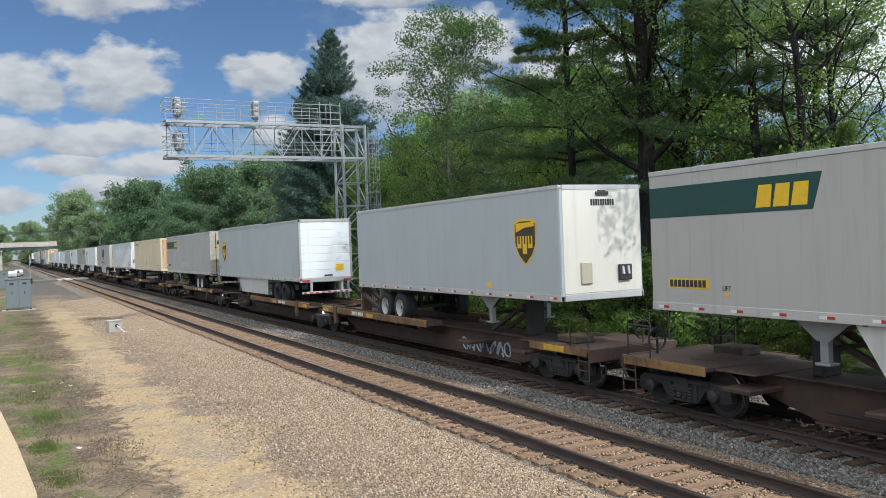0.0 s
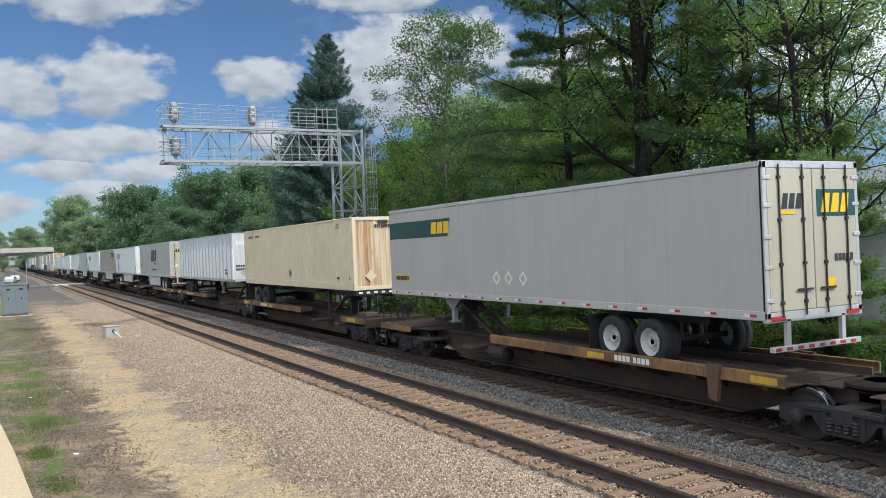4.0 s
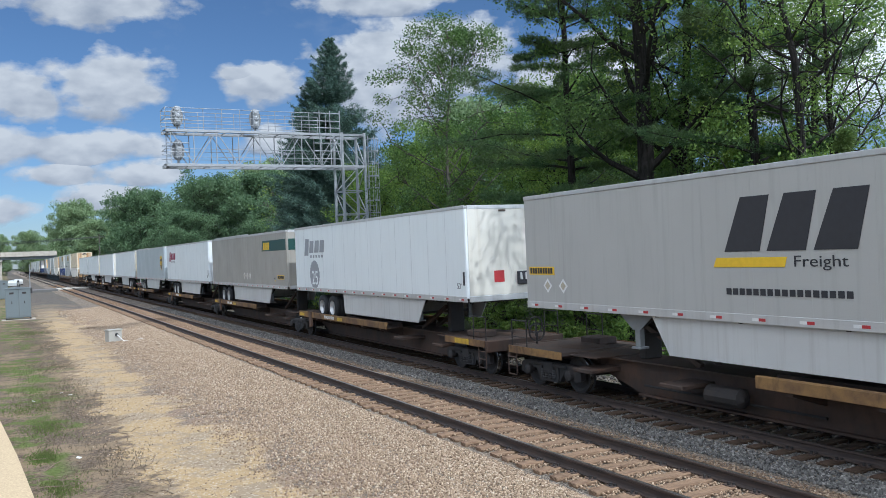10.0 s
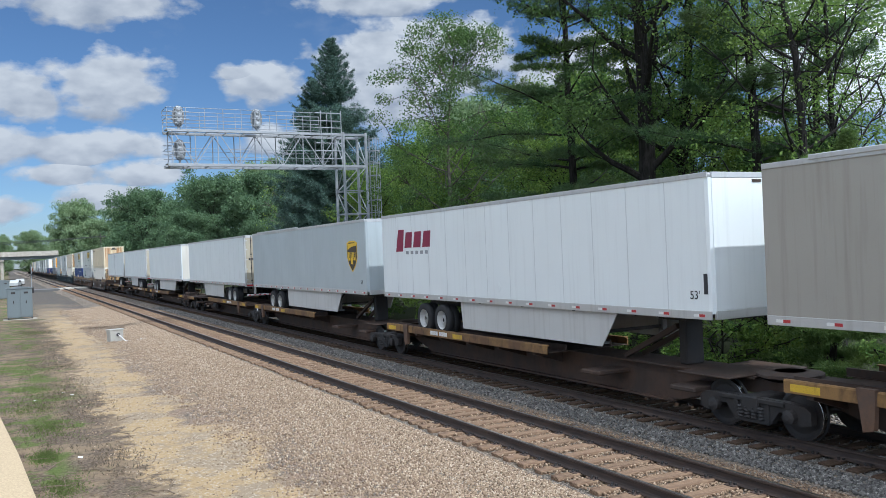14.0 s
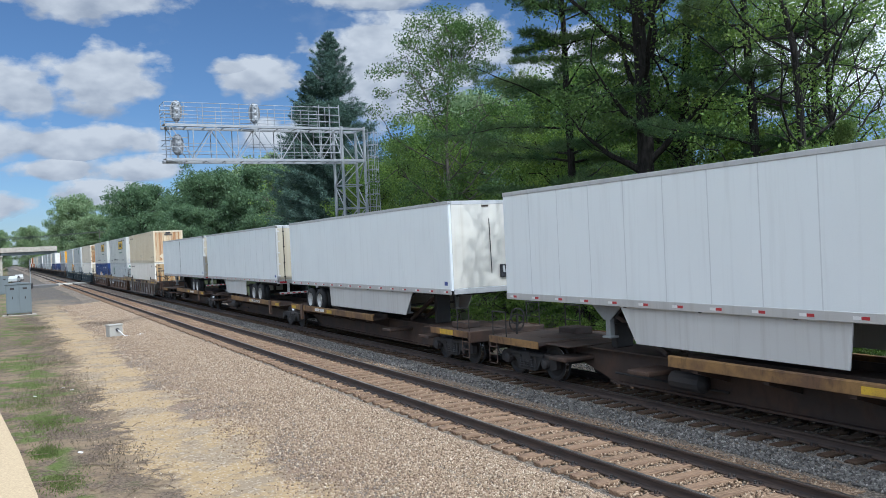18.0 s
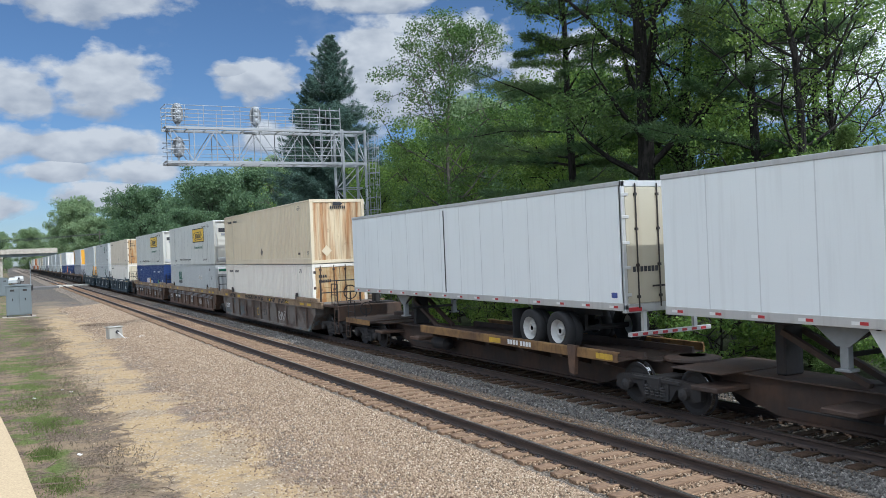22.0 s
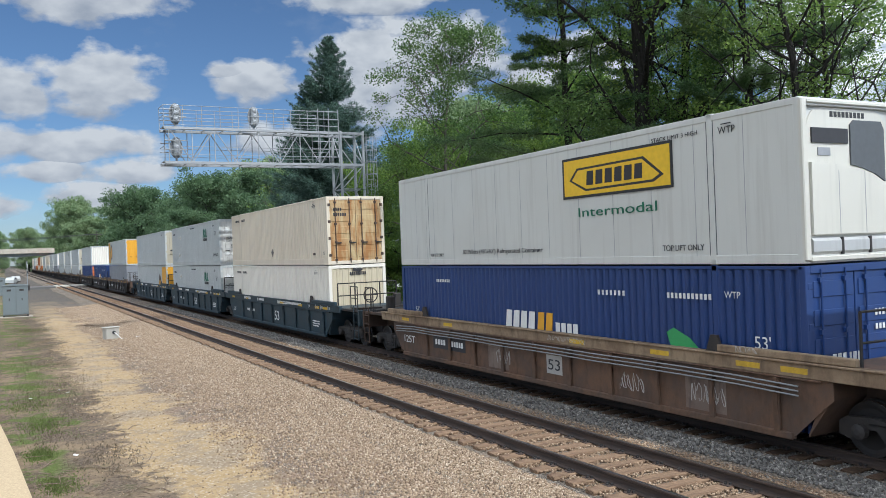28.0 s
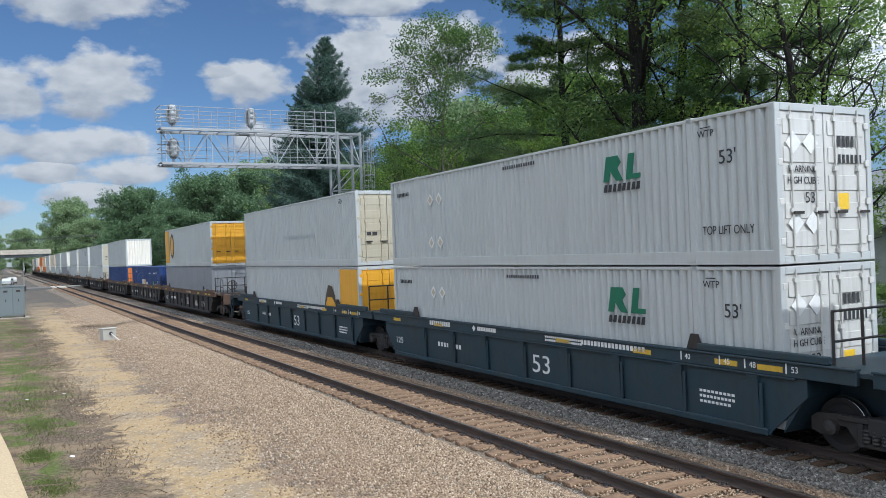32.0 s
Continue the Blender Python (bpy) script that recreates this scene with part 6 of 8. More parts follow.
# spine cars: groups of units between couplers
GROUPS = [[0], [1, 2, 3], [4, 5, 6], [7, 8, 9, 10, 11], [12, 13, 14]]
SP, ENDP = {}, None
for g in GROUPS:
    joints = []
    for a, b in zip(g, g[1:]):
        joints.append(35.2 if a == 1 else (VANS[a][1] + VANS[b][0]) / 2)
    first, last = VANS[g[0]][0] + 0.55, VANS[g[-1]][1] - 0.55
    if g == [0]:
        first = -4.2
    ends = [first] + joints + [last]
    for y in ends:
        put(TRUCK, y, USED, "truck")
    for i, v in enumerate(g):
        L = round(ends[i + 1] - ends[i], 2)
        key = round(L * 2) / 2
        sp = build_spine(L, 0 if v not in (5, 13) else (-1 if DOORS_NEAR[v] else 1), 2.8 if v == 1 else 0.0)
        ride(sp, ends[i] if DOORS_NEAR[v] else ends[i + 1], not DOORS_NEAR[v])
        if v == 1:
            rr = random.Random(9)
            for q in range(7):
                c, z0 = ends[i + 1] - (20.85 + 0.42 * q), 0.45
                pts = [Vector((0.386, c + 0.17 * math.cos(0.7 * e + q), z0 + 0.19 * math.sin((1.1 if q % 2 else 0.7) * e + 2 * q) + rr.gauss(0, 0.015))) for e in range(10)]
                g2 = Shape()
                limb(g2, pts, 0.04, 0.025, 4)
                part("spray_line", g2, CHALKBLUE, sp)
    if ENDP is None:
        ENDP = build_end_platform()
        ride(ENDP, first)
    else:
        ride(copy_thing(ENDP, Matrix()), first)
    ride(copy_thing(ENDP, Matrix()), last, True)

# trailers one by one
van = {}


def van_at(i, *args, **kw):
    a, b = VANS[i]
    van[i] = ride(build_trailer(b - a, *args, doors_near=DOORS_NEAR[i], **kw), a)
    return van[i]


van_at(0, "grey van trailer with a dark green band", GREY)
van_at(1, "pale grey delivery van trailer with a brown and gold shield", LIGHTGREY, end=NOSE, skirt=False, rim=GREY, ax=2.3)
van_at(2, "pale grey van trailer with a roll-up door and side skirt", LIGHTGREY, end=WHITE, slide=6.0, rim=BLACK, roll_up=True, ax=2.6)
van_at(3, "grey van trailer with white doors and a dark green band", GREY, end=CREAM, skirt=False, ax=3.1)
van_at(5, "ribbed bare aluminium van trailer", SILVER, end=REEFWHITE, ribs=17, skirt=False, rim=CAST, ax=2.3)
van_at(6, "grey van trailer with bold dark lettering shapes and white doors", GREY, end=CREAM, ax=2.4)
van_at(7, "white van trailer with grey sign shapes", WHITE, end=NOSE, rim=ALU, ax=3.3)
van_at(8, "weathered grey van trailer with a dark green band round its nose", DINGY, end=DINGY, slide=5.0, ax=2.7)
van_at(9, "white van trailer with a maroon sign", WHITE, end=WHITE, ax=3.05)
van_at(10, "pale grey delivery van trailer with a brown and gold shield", LIGHTGREY, end=LIGHTGREY, skirt=True, slide=4.0, rim=GREY, ax=3.4)
van_at(11, "white van trailer with plain cream doors", WHITE, end=CREAM, ax=2.7)
van_at(12, "plain white van trailer with a cream nose", WHITE, end=NOSE, panels=False, ax=2.5)
van_at(13, "plain white van trailer with cream doors", WHITE, end=CREAM, ax=3.45)
van_at(14, "plain white van trailer with cream doors", WHITE, end=CREAM, skirt=False, ax=2.6)

decorate_vans()

# the tan container on a road chassis
a, b = VANS[4]
box = build_container("tan corrugated container with a rust-streaked front", TANBRIGHT, "front", RUSTEND)
decor_tan_front(box)
box["zoff"] = 2.1
ride(box, a)
chas = thing("container_chassis", "black road chassis under a tan container", "chassis")
L = b - a
for sx in (-0.45, 0.45):
    part("frame_rail", Shape().box(sx - 0.06, sx + 0.06, 0.1, L - 0.1, 1.78, 2.08, 0.01), CAST, chas)
for y in (0.15, 5.0, 10.0, L - 0.15):
    part("bolster", Shape().box(-1.2, 1.2, y - 0.1, y + 0.1, 1.9, 2.09, 0.01), CAST, chas)
for y in (L - 2.4, L - 3.65):
    tyre_pair(chas, y, CAST)
    part("axle", Shape().bar((-1.0, y, 1.475), (1.0, y, 1.475), 0.07), CAST, chas)
for sx in (-0.9, 0.9):
    part("landing_leg", Shape().box(sx - 0.07, sx + 0.07, 3.8, 3.96, 1.0, 2.0), CAST, chas)
tape = Shape()
for i in range(7):
    tape.box(-1.1 + 0.32 * i, -0.95 + 0.32 * i, 0.03, 0.046, 1.96, 2.04)
part("white_marks", tape, PALE, chas)
ride(chas, a)

# well cars and their stacks
WELLS = {}
for g0 in range(0, len(STACKS), 3):
    g = STACKS[g0:g0 + 3]
    skin, chord, lab = (NAVY, NAVY, "dark blue well car") if g0 == 3 else ((CAST, BROWN, "grimy grey-brown well car") if g0 == 6 else (BROWN, FADED, "rusty brown well car with a faded tan top chord"))
    if g0 == 0 or g0 == 3 or g0 == 6:
        WELLS[g0] = build_well(skin, chord, lab, posts=9 if g0 == 3 else 11, post_w=0.26 if g0 == 3 else 0.08, proud=0.07 if g0 == 3 else 0.085, pipes=g0 == 0)
        (decor_well_blue if g0 == 3 else decor_well_brown)(WELLS[g0])
        WELLS[g0, "e"] = ladder_end(skin if g0 == 3 else DARKBROWN)
    w, e = (WELLS[g0], WELLS[g0, "e"]) if g0 in WELLS else (WELLS[6], WELLS[6, "e"])
    for i, u in enumerate(g):
        if u == STACKS[0]:
            first_well = build_well(PATCHED, FADED, "grey-brown patched well car with a scrawled tan top chord", posts=11, post_w=0.08, proud=0.09, rib_m=BROWNPALE)
            decor_well_patched(first_well)
            ride(first_well, u)
        else:
            put(w, u, USED, ("w", w.name))
    ends = [g[0] - 1.6] + [(p + 16.15 + q) / 2 for p, q in zip(g, g[1:])] + [g[-1] + 16.15 + 1.6]
    for y in ends:
        put(TRUCK, y, USED, "truck")
    put(e, ends[0], USED, ("e", e.name))
    put(e, ends[-1], USED, ("e", e.name), True)

ZL, ZU = 0.30, 3.185
CB = {}


def box_at(u, z, key, *args, **kw):
    if key in CB:
        ob = copy_thing(CB[key], Matrix())
    else:
        ob = CB[key] = build_container(*args, **kw)
        if key in DECOR:
            DECOR[key](ob)
    ob["zoff"] = z
    return ride(ob, u)


S = STACKS
c15u = box_at(S[0], ZU, "tanfront", "tan corrugated container with a rust-streaked front", TAN, "front", RUSTEND)
c15l = box_at(S[0], ZL, "tandoor", "faded cream corrugated container with rust-stained doors", PALETAN, "doors", RUSTDOOR)
c16u = box_at(S[1], ZU, "reefer", "white smooth refrigerated container with a yellow sign", REEFWHITE, "reefer", smooth=True)
c16l = box_at(S[1], ZL, "green", "white corrugated container with a green sign", CWHITE, "front", CWHITE)
c17u = box_at(S[2], ZU, "reefer", "white smooth refrigerated container with a yellow sign")
c17l = box_at(S[2], ZL, "blue", "dark blue corrugated container", CBLUE, "doors", CBLUE)
c18u = box_at(S[3], ZU, "tandoor2", "pale tan corrugated container with rust-stained doors", TANGREY, "doors", RUSTDOOR)
c18l = box_at(S[3], ZL, "creamfront", "faded cream corrugated container", PALETAN, "front", WARMCREAM)
c19u = box_at(S[4], ZU, "whitedoor", "white corrugated container with a green sign and silvery doors", CWHITE, "doors", STEELDOOR)
c19l = box_at(S[4], ZL, "whitedoor", "white corrugated container with a green sign and silvery doors")
c20u = box_at(S[5], ZU, "plaindoor", "white corrugated container with cream doors", CWHITE, "doors", CREAM)
c20l = box_at(S[5], ZL, "yellowdoor", "white container with yellow doors", CWHITE, "doors", CYELLOW)
c21u = box_at(S[6], ZU, "yellowfront", "white container with a yellow end", CWHITE, "doors", CYELLOW)
c21l = box_at(S[6], ZL, "greybox", "dull grey ribbed container", CGREY, "doors", CGREY)
c22l = box_at(S[7], ZL, "blue2", "dark blue corrugated container", CBLUE, "front", CBLUE)
c23u = box_at(S[8], ZU, "palebox", "pale grey corrugated container with a streaked end", CWHITE, "front", PALETAN)
c23l = box_at(S[8], ZL, "navyred", "dark blue container with a red end", CBLUE, "front", ORANGE)
TAIL = [("plaindoor", "plaindoor"), ("whitedoor", "plaindoor"), ("plaindoor", "plaindoor"), ("palebox", "greybox"), ("plaindoor", "whitedoor"), ("tandoor2", "plaindoor"),
        ("plaindoor", "plaindoor"), ("tandoor2", "orange"), ("orange", "tandoor2"), ("tandoor", "orange"), ("plaindoor", "greybox"), ("tandoor2", "tandoor")]
for u, (k1, k2) in zip(S[9:], TAIL):
    for z, k in ((ZU, k1), (ZL, k2)):
        box_at(u, z, k, "rusty orange corrugated container", ORANGE, "front", ORANGE)


def motions():
    walk(CLOUDS, [(0, pose(0, 0, 0, 0, 0, 0.3)), (16, pose(0, 0, 0, 0, 0, 0.75)), (32, pose(0, 0, 0, 0, 0, 1.2))])
    times = [0, 4, 8, 12, 16, 20, 24, 28, 32]
    for ob, u, flip in MOVING:
        z = ob["zoff"] if "zoff" in ob else 0.0
        walk(ob, [(t, pose(XC, u - ran(t), z, 0, 0, 180 if flip else 0)) for t in times])


# ---- signal bridge ----
GALV = paint("galvanised_steel", (0.33, 0.345, 0.36), (0.22, 0.23, 0.24), 0.3, 0.5, 0.2, streak=False)


def concrete_mat():
    k = Nodes("concrete")
    v = k.coords()
    n, f = k.noise(v, 1.2, 5), k.noise(v, 45.0, 4)
    base = k.mix(k.ramp(n, 0.35, 0.7), (0.46, 0.42, 0.35), (0.33, 0.30, 0.25))
    base = k.mix(k.ramp(f, 0.45, 0.7, 0, 0.35), base, (0.2, 0.18, 0.15))
    return k.done(base, 0.9, 0.0, f, 0.004, 0.4, 0.2)


CONCRETE = concrete_mat()


def build_signal_bridge():
    t = thing("signal_bridge", "galvanised steel cantilever signal bridge reaching over both tracks", "signal bridge")
    X0, X1, XT = -0.45, 9.75, 11.2
    ya, yb = 47.3, 48.7
    zl, zh = 8.95, 10.85
    legs = [(X1, yb), (X1, ya), (XT, yb), (XT, ya)]
    for x, y in legs:
        part("tower_leg", Shape().box(x - 0.07, x + 0.07, y - 0.07, y + 0.07, -0.6, 11.0, 0.012), GALV, t)
        part("footing", Shape().box(x - 0.3, x + 0.3, y - 0.3, y + 0.3, -1.3, -0.55, 0.03), CONCRETE, t)
    zs = [0.2, 1.7, 3.2, 4.7, 6.1, 7.5, 8.95, 10.85]
    faces = [(0, 1), (2, 3), (0, 2), (1, 3)]
    for a, b in faces:
        pa, pb = legs[a], legs[b]
        for i, z in enumerate(zs):
            part("tower_strut", Shape().beam((*pa, z), (*pb, z), 0.06, 0.06), GALV, t)
            if i + 1 < len(zs):
                z2 = zs[i + 1]
                part("tower_brace", Shape().beam((*pa, z), (*pb, z2), 0.05, 0.05) if i % 2 else Shape().beam((*pb, z), (*pa, z2), 0.05, 0.05), GALV, t)
    n = 8
    w = (X1 - X0 - 0.3) / n
    for y in (ya, yb):
        for z in (zl, zh):
            part("arm_chord", Shape().box(X0, XT, y - 0.06, y + 0.06, z - 0.075, z + 0.075, 0.01), GALV, t)
        for i in range(n + 1):
            x = X0 + 0.25 + i * w
            part("arm_post", Shape().beam((x, y, zl), (x, y, zh), 0.045, 0.045), GALV, t)
            if i < n:
                part("arm_brace", Shape().beam((x, y, zl if i % 2 else zh), (x + w, y, zh if i % 2 else zl), 0.045, 0.045), GALV, t)
    for i in range(10):
        x = X0 + 0.2 + i * 1.05
        for z in (zl, zh):
            part("cross_tie", Shape().beam((x, ya, z), (x, yb, z), 0.05, 0.04), GALV, t)
    part("walkway", Shape().box(X0, X1 - 0.6, ya + 0.25, yb - 0.25, zh + 0.08, zh + 0.11), GALV, t)
    part("walkway", Shape().box(X0, X0 + 1.6, ya + 0.25, yb - 0.25, zl + 0.08, zl + 0.11), GALV, t)
    for y in (ya, yb):
        for i in range(10):
            x = X0 + i * (X1 - 1.0 - X0) / 9
            part("rail_post", Shape().bar((x, y, zh), (x, y, zh + 1.25), 0.018, 6), GALV, t)
        for h in (zh + 1.25, zh + 0.8, zh + 0.4):
            part("hand_rail", Shape().bar((X0, y, h), (X1 - 1.0, y, h), 0.018, 6), GALV, t)
        for h in (zl + 0.45, zl + 0.9):
            part("guard_rail", Shape().bar((X0, y, h), (X1 - 0.4, y, h), 0.015, 6), GALV, t)
        for h in (zl + 0.7, zl + 1.2, zh + 0.6, zh + 1.0):
            part("cage_rail", Shape().bar((X0, y - 0.1, h), (X0 + 1.2, y - 0.1, h), 0.03, 6), GALV, t)
    for h in (zh + 1.25, zh + 0.7, zl + 0.9):
        part("end_rail", Shape().bar((X0, ya, h), (X0, yb, h), 0.018, 6), GALV, t)
    # gate of rails where the ladder lands
    for h in (9.3, 9.75, 10.2, 11.1, 11.5, 11.95):
        part("landing_rail", Shape().bar((7.7, ya - 0.9, h), (9.3, ya - 0.9, h), 0.028, 6), GALV, t)
    for x in (8.05, 8.7, 9.3):
        part("landing_post", Shape().bar((x, ya - 0.9, zl), (x, ya - 0.9, 12.1), 0.028, 6), GALV, t)
    # caged ladder
    lx, ly = 11.75, 47.6
    for dx in (-0.2, 0.2):
        part("ladder_rail", Shape().bar((lx + dx, ly, -0.5), (lx + dx, ly, 10.9), 0.022, 6), GALV, t)
    for i in range(36):
        part("ladder_rung", Shape().bar((lx - 0.2, ly, 0.3 * i), (lx + 0.2, ly, 0.3 * i), 0.012, 5), GALV, t)
    for i in range(12):
        z = 2.4 + 0.75 * i
        hoop, arc = Shape(), [(lx + 0.36 * math.cos(math.pi * k / 10), ly - 0.7 * math.sin(math.pi * k / 10)) for k in range(11)]
        hoop.v = [(x, y, z + dz) for x, y in arc for dz in (-0.025, 0.025)]
        hoop.v += [(lx + (x - lx) * 0.95, ly + (y - ly) * 0.97, z + dz) for x, y in arc for dz in (-0.025, 0.025)]
        hoop.f = [(2 * k, 2 * k + 2, 2 * k + 3, 2 * k + 1) for k in range(10)] + [(22 + 2 * k, 23 + 2 * k, 25 + 2 * k, 24 + 2 * k) for k in range(10)]
        hoop.f += [(2 * k + e, 2 * k + 2 + e, 24 + 2 * k + e, 22 + 2 * k + e) for k in range(10) for e in (0, 1)]
        part("cage_hoop", hoop, GALV, t)
    for k in range(5):
        a = math.pi * (k + 0.5) / 5
        part("cage_bar", Shape().bar((lx + 0.36 * math.cos(a), ly - 0.7 * math.sin(a), 2.4), (lx + 0.36 * math.cos(a), ly - 0.7 * math.sin(a), 10.65), 0.014, 5), GALV, t)
    return t


HEADGREY = paint("dull_signal_paint", (0.20, 0.21, 0.22), amount=0.3, rough=0.6)


def build_signal_head():
    """A three-lamp head on its mast; base at z=0, lamps towards +y."""
    t = part("signal_head", Shape().bar((0, 0, 0), (0, 0, 0.5), 0.07, 10), GALV, None, "grey-backed three-lamp signal head")
    o = [(0.34 * math.cos(a) * 1.0, 0.83 + (0.38 if math.sin(a) > 0 else -0.38) * 0 + 0.60 * math.sin(a)) for a in [2 * math.pi * i / 20 for i in range(20)]]
    part("target_board", Shape().prism(o, 1, -0.02, 0.02), HEADGREY, t)
    part("housing", Shape().box(-0.17, 0.17, -0.3, -0.02, 0.32, 1.34, 0.05), GALV, t)
    for z in (0.5, 0.83, 1.16):
        part("lamp_hood", Shape().lathe([(0.12, 0.02), (0.14, 0.02), (0.14, 0.3), (0.12, 0.3)], (0, 0, z), 1, 14), INK, t)
        part("lamp_back", Shape().lathe([(0.06, -0.06), (0.12, -0.03), (0.13, 0.0)], (0, -0.3, z), 1, 12), GALV, t)
    return t


BRIDGE = build_signal_bridge()
HEAD = build_signal_head()
HEAD.matrix_basis = pose(0.3, 48.0, 10.9)
for ob in (HEAD, copy_thing(HEAD, pose(4.7, 48.0, 10.9)), copy_thing(HEAD, pose(0.3, 48.0, 9.02))):
    ob.parent = BRIDGE


# ---- trees ----
LEAF_MID = leafy("green_leaves", (0.055, 0.12, 0.03), (0.235, 0.355, 0.075), (0.28, 0.325, 0.065), 0.47)
LEAF_DARK = leafy("dark_green_leaves", (0.05, 0.095, 0.055), (0.155, 0.24, 0.12), (0.15, 0.21, 0.10))
LEAF_LIGHT = leafy("fresh_green_leaves", (0.07, 0.14, 0.03), (0.25, 0.37, 0.075), (0.29, 0.34, 0.07), 0.45)
LEAF_DEEP = leafy("deep_green_leaves", (0.03, 0.072, 0.024), (0.125, 0.21, 0.06), (0.17, 0.225, 0.055), 0.40)
# haze of the distance is painted into these leaves as a paler green
LEAF_FAR = leafy("haze_paled_leaves", (0.16, 0.23, 0.125), (0.28, 0.38, 0.19), (0.31, 0.35, 0.18))
NEEDLE = leafy("pine_needles", (0.022, 0.052, 0.024), (0.11, 0.185, 0.068), (0.19, 0.225, 0.08), 0.25)
# NEEDLE made paler and yellower, with sun on the boughs put into the colour
NEEDLE_SUN = leafy("sun_paled_pine_needles", (0.055, 0.11, 0.034), (0.22, 0.31, 0.09), (0.30, 0.33, 0.10), 0.35)
NEEDLE_BLUE = leafy("spruce_needles", (0.026, 0.058, 0.048), (0.14, 0.215, 0.175), (0.09, 0.15, 0.115), 0.15)


def bark_mat(name, a, b):
    k = Nodes(name)
    v = k.coords((3, 3, 0.5))
    n = k.noise(v, 4.0, 6, 0.7)
    return k.done(k.mix(k.ramp(n, 0.35, 0.65), a, b), 0.95, 0.0, n, 0.04, 1.0, 0.1)


BARK = bark_mat("dark_bark", (0.013, 0.012, 0.011), (0.045, 0.041, 0.037))
BARK_GREY = bark_mat("grey_bark", (0.05, 0.045, 0.038), (0.16, 0.145, 0.125))


def bend(rng, a, d, length, steps, wander, lift=0.0):
    pts, d = [Vector(a)], Vector(d).normalized()
    for _ in range(steps):
        d = (d + Vector((rng.gauss(0, wander), rng.gauss(0, wander), rng.gauss(0, wander) + lift))).normalized()
        pts.append(pts[-1] + d * (length / steps))
    return pts


def leaf_quads(rng, centres, radii, per, size, flat=0.0):
    """Diamond leaves strewn round the clump centres."""
    c = np.repeat(np.array(centres), per, 0)
    r = np.repeat(np.array(radii), per)[:, None]
    n = len(c)
    d = rng.normal(size=(n, 3))
    d /= np.linalg.norm(d, axis=1)[:, None]
    d[:, 2] *= 1.0 - flat
    p = c + d * r * rng.random((n, 1)) ** 0.45
    u = rng.normal(size=(n, 3))
    u /= np.linalg.norm(u, axis=1)[:, None]
    w = np.cross(u, rng.normal(size=(n, 3)))
    w /= np.linalg.norm(w, axis=1)[:, None]
    s = size * (0.6 + 0.8 * rng.random((n, 1)))
    u, w = u * s * 0.5, w * s * 0.3
    sag = np.array([[0, 0, -1.0]]) * s * 0.08
    return np.stack([p - u + sag, p + w, p + u + sag, p - w], 1).reshape(-1, 3)


def build_broadleaf(name, label, h, spread, seed, leaf, size=0.2, per=70, first=0.25, limbs=16, bark=BARK, trunk_r=None, lean=(0, 0), sparse=1.0, category="tree", group="trees beside the railway"):
    rng, nr = random.Random(seed), np.random.default_rng(seed)
    t = thing(name, label, category, group)
    r = trunk_r or h * 0.016
    wood = Shape()
    path = bend(rng, (0, 0, -0.3), (lean[0], lean[1], 1), h * 0.92, 9, 0.05, 0.05)
    limb(wood, path, r, r * 0.2, 9)
    cs, rs = [], []
    for i in range(limbs):
        f = first + (0.97 - first) * (i + rng.random()) / limbs
        k = f * 9
        a = path[int(k)].lerp(path[min(9, int(k) + 1)], k % 1)
        az = i * 2.4 + rng.uniform(-0.5, 0.5)
        prof = math.sin(math.pi * min(1.0, 0.18 + 0.80 * (f - first) / (1 - first))) ** 0.7
        L = spread * prof * rng.uniform(0.75, 1.15)
        br = bend(rng, a, (math.cos(az), math.sin(az), 0.35 + 0.5 * f), L, 5, 0.14, 0.06)
        limb(wood, br, r * 0.42 * (1.15 - f), 0.02, 6)
        for j in range(1, 6):
            for q in range(2 if j < 5 else 1):
                sub = bend(rng, br[j], Vector((rng.gauss(0, 1), rng.gauss(0, 1), rng.gauss(0.25, 0.7))), L * rng.uniform(0.22, 0.42), 2, 0.2)
                limb(wood, sub, 0.03, 0.01, 4)
                if rng.random() < sparse and j >= 2 or j == 5:
                    cs.append(tuple(sub[-1]))
                    rs.append(spread * rng.uniform(0.12, 0.23))
    for q in range(6):
        cs.append(tuple(path[-1] + Vector((rng.gauss(0, spread * 0.15), rng.gauss(0, spread * 0.15), rng.gauss(0, spread * 0.12)))))
        rs.append(spread * rng.uniform(0.12, 0.2))
    part("trunk", wood, bark, t)
    vs = leaf_quads(nr, cs, rs, per, size, 0.25)
    part("crown", soup("crown", vs, 4, leaf), leaf, t)
    return t


def needle_tufts(nr, pts, size, per):
    """Bunches of long thin needles that spread from a point, mostly outwards and up."""
    c = np.repeat(np.array([p for p, d in pts]), per, 0)
    d = np.repeat(np.array([d for p, d in pts]), per, 0)
    n = len(c)
    u = d * 0.55 + nr.normal(size=(n, 3)) * 0.55 + np.array([[0, 0, 0.12]])
    u /= np.linalg.norm(u, axis=1)[:, None]
    w = np.cross(u, nr.normal(size=(n, 3)))
    w /= np.linalg.norm(w, axis=1)[:, None]
    s = (np.repeat(np.array(size), per)[:, None] if np.ndim(size) else size) * (0.6 + 0.7 * nr.random((n, 1)))
    o = c + nr.normal(size=(n, 3)) * s * 0.3
    return np.stack([o - w * s * 0.05, o + w * s * 0.05, o + u * s], 1).reshape(-1, 3)


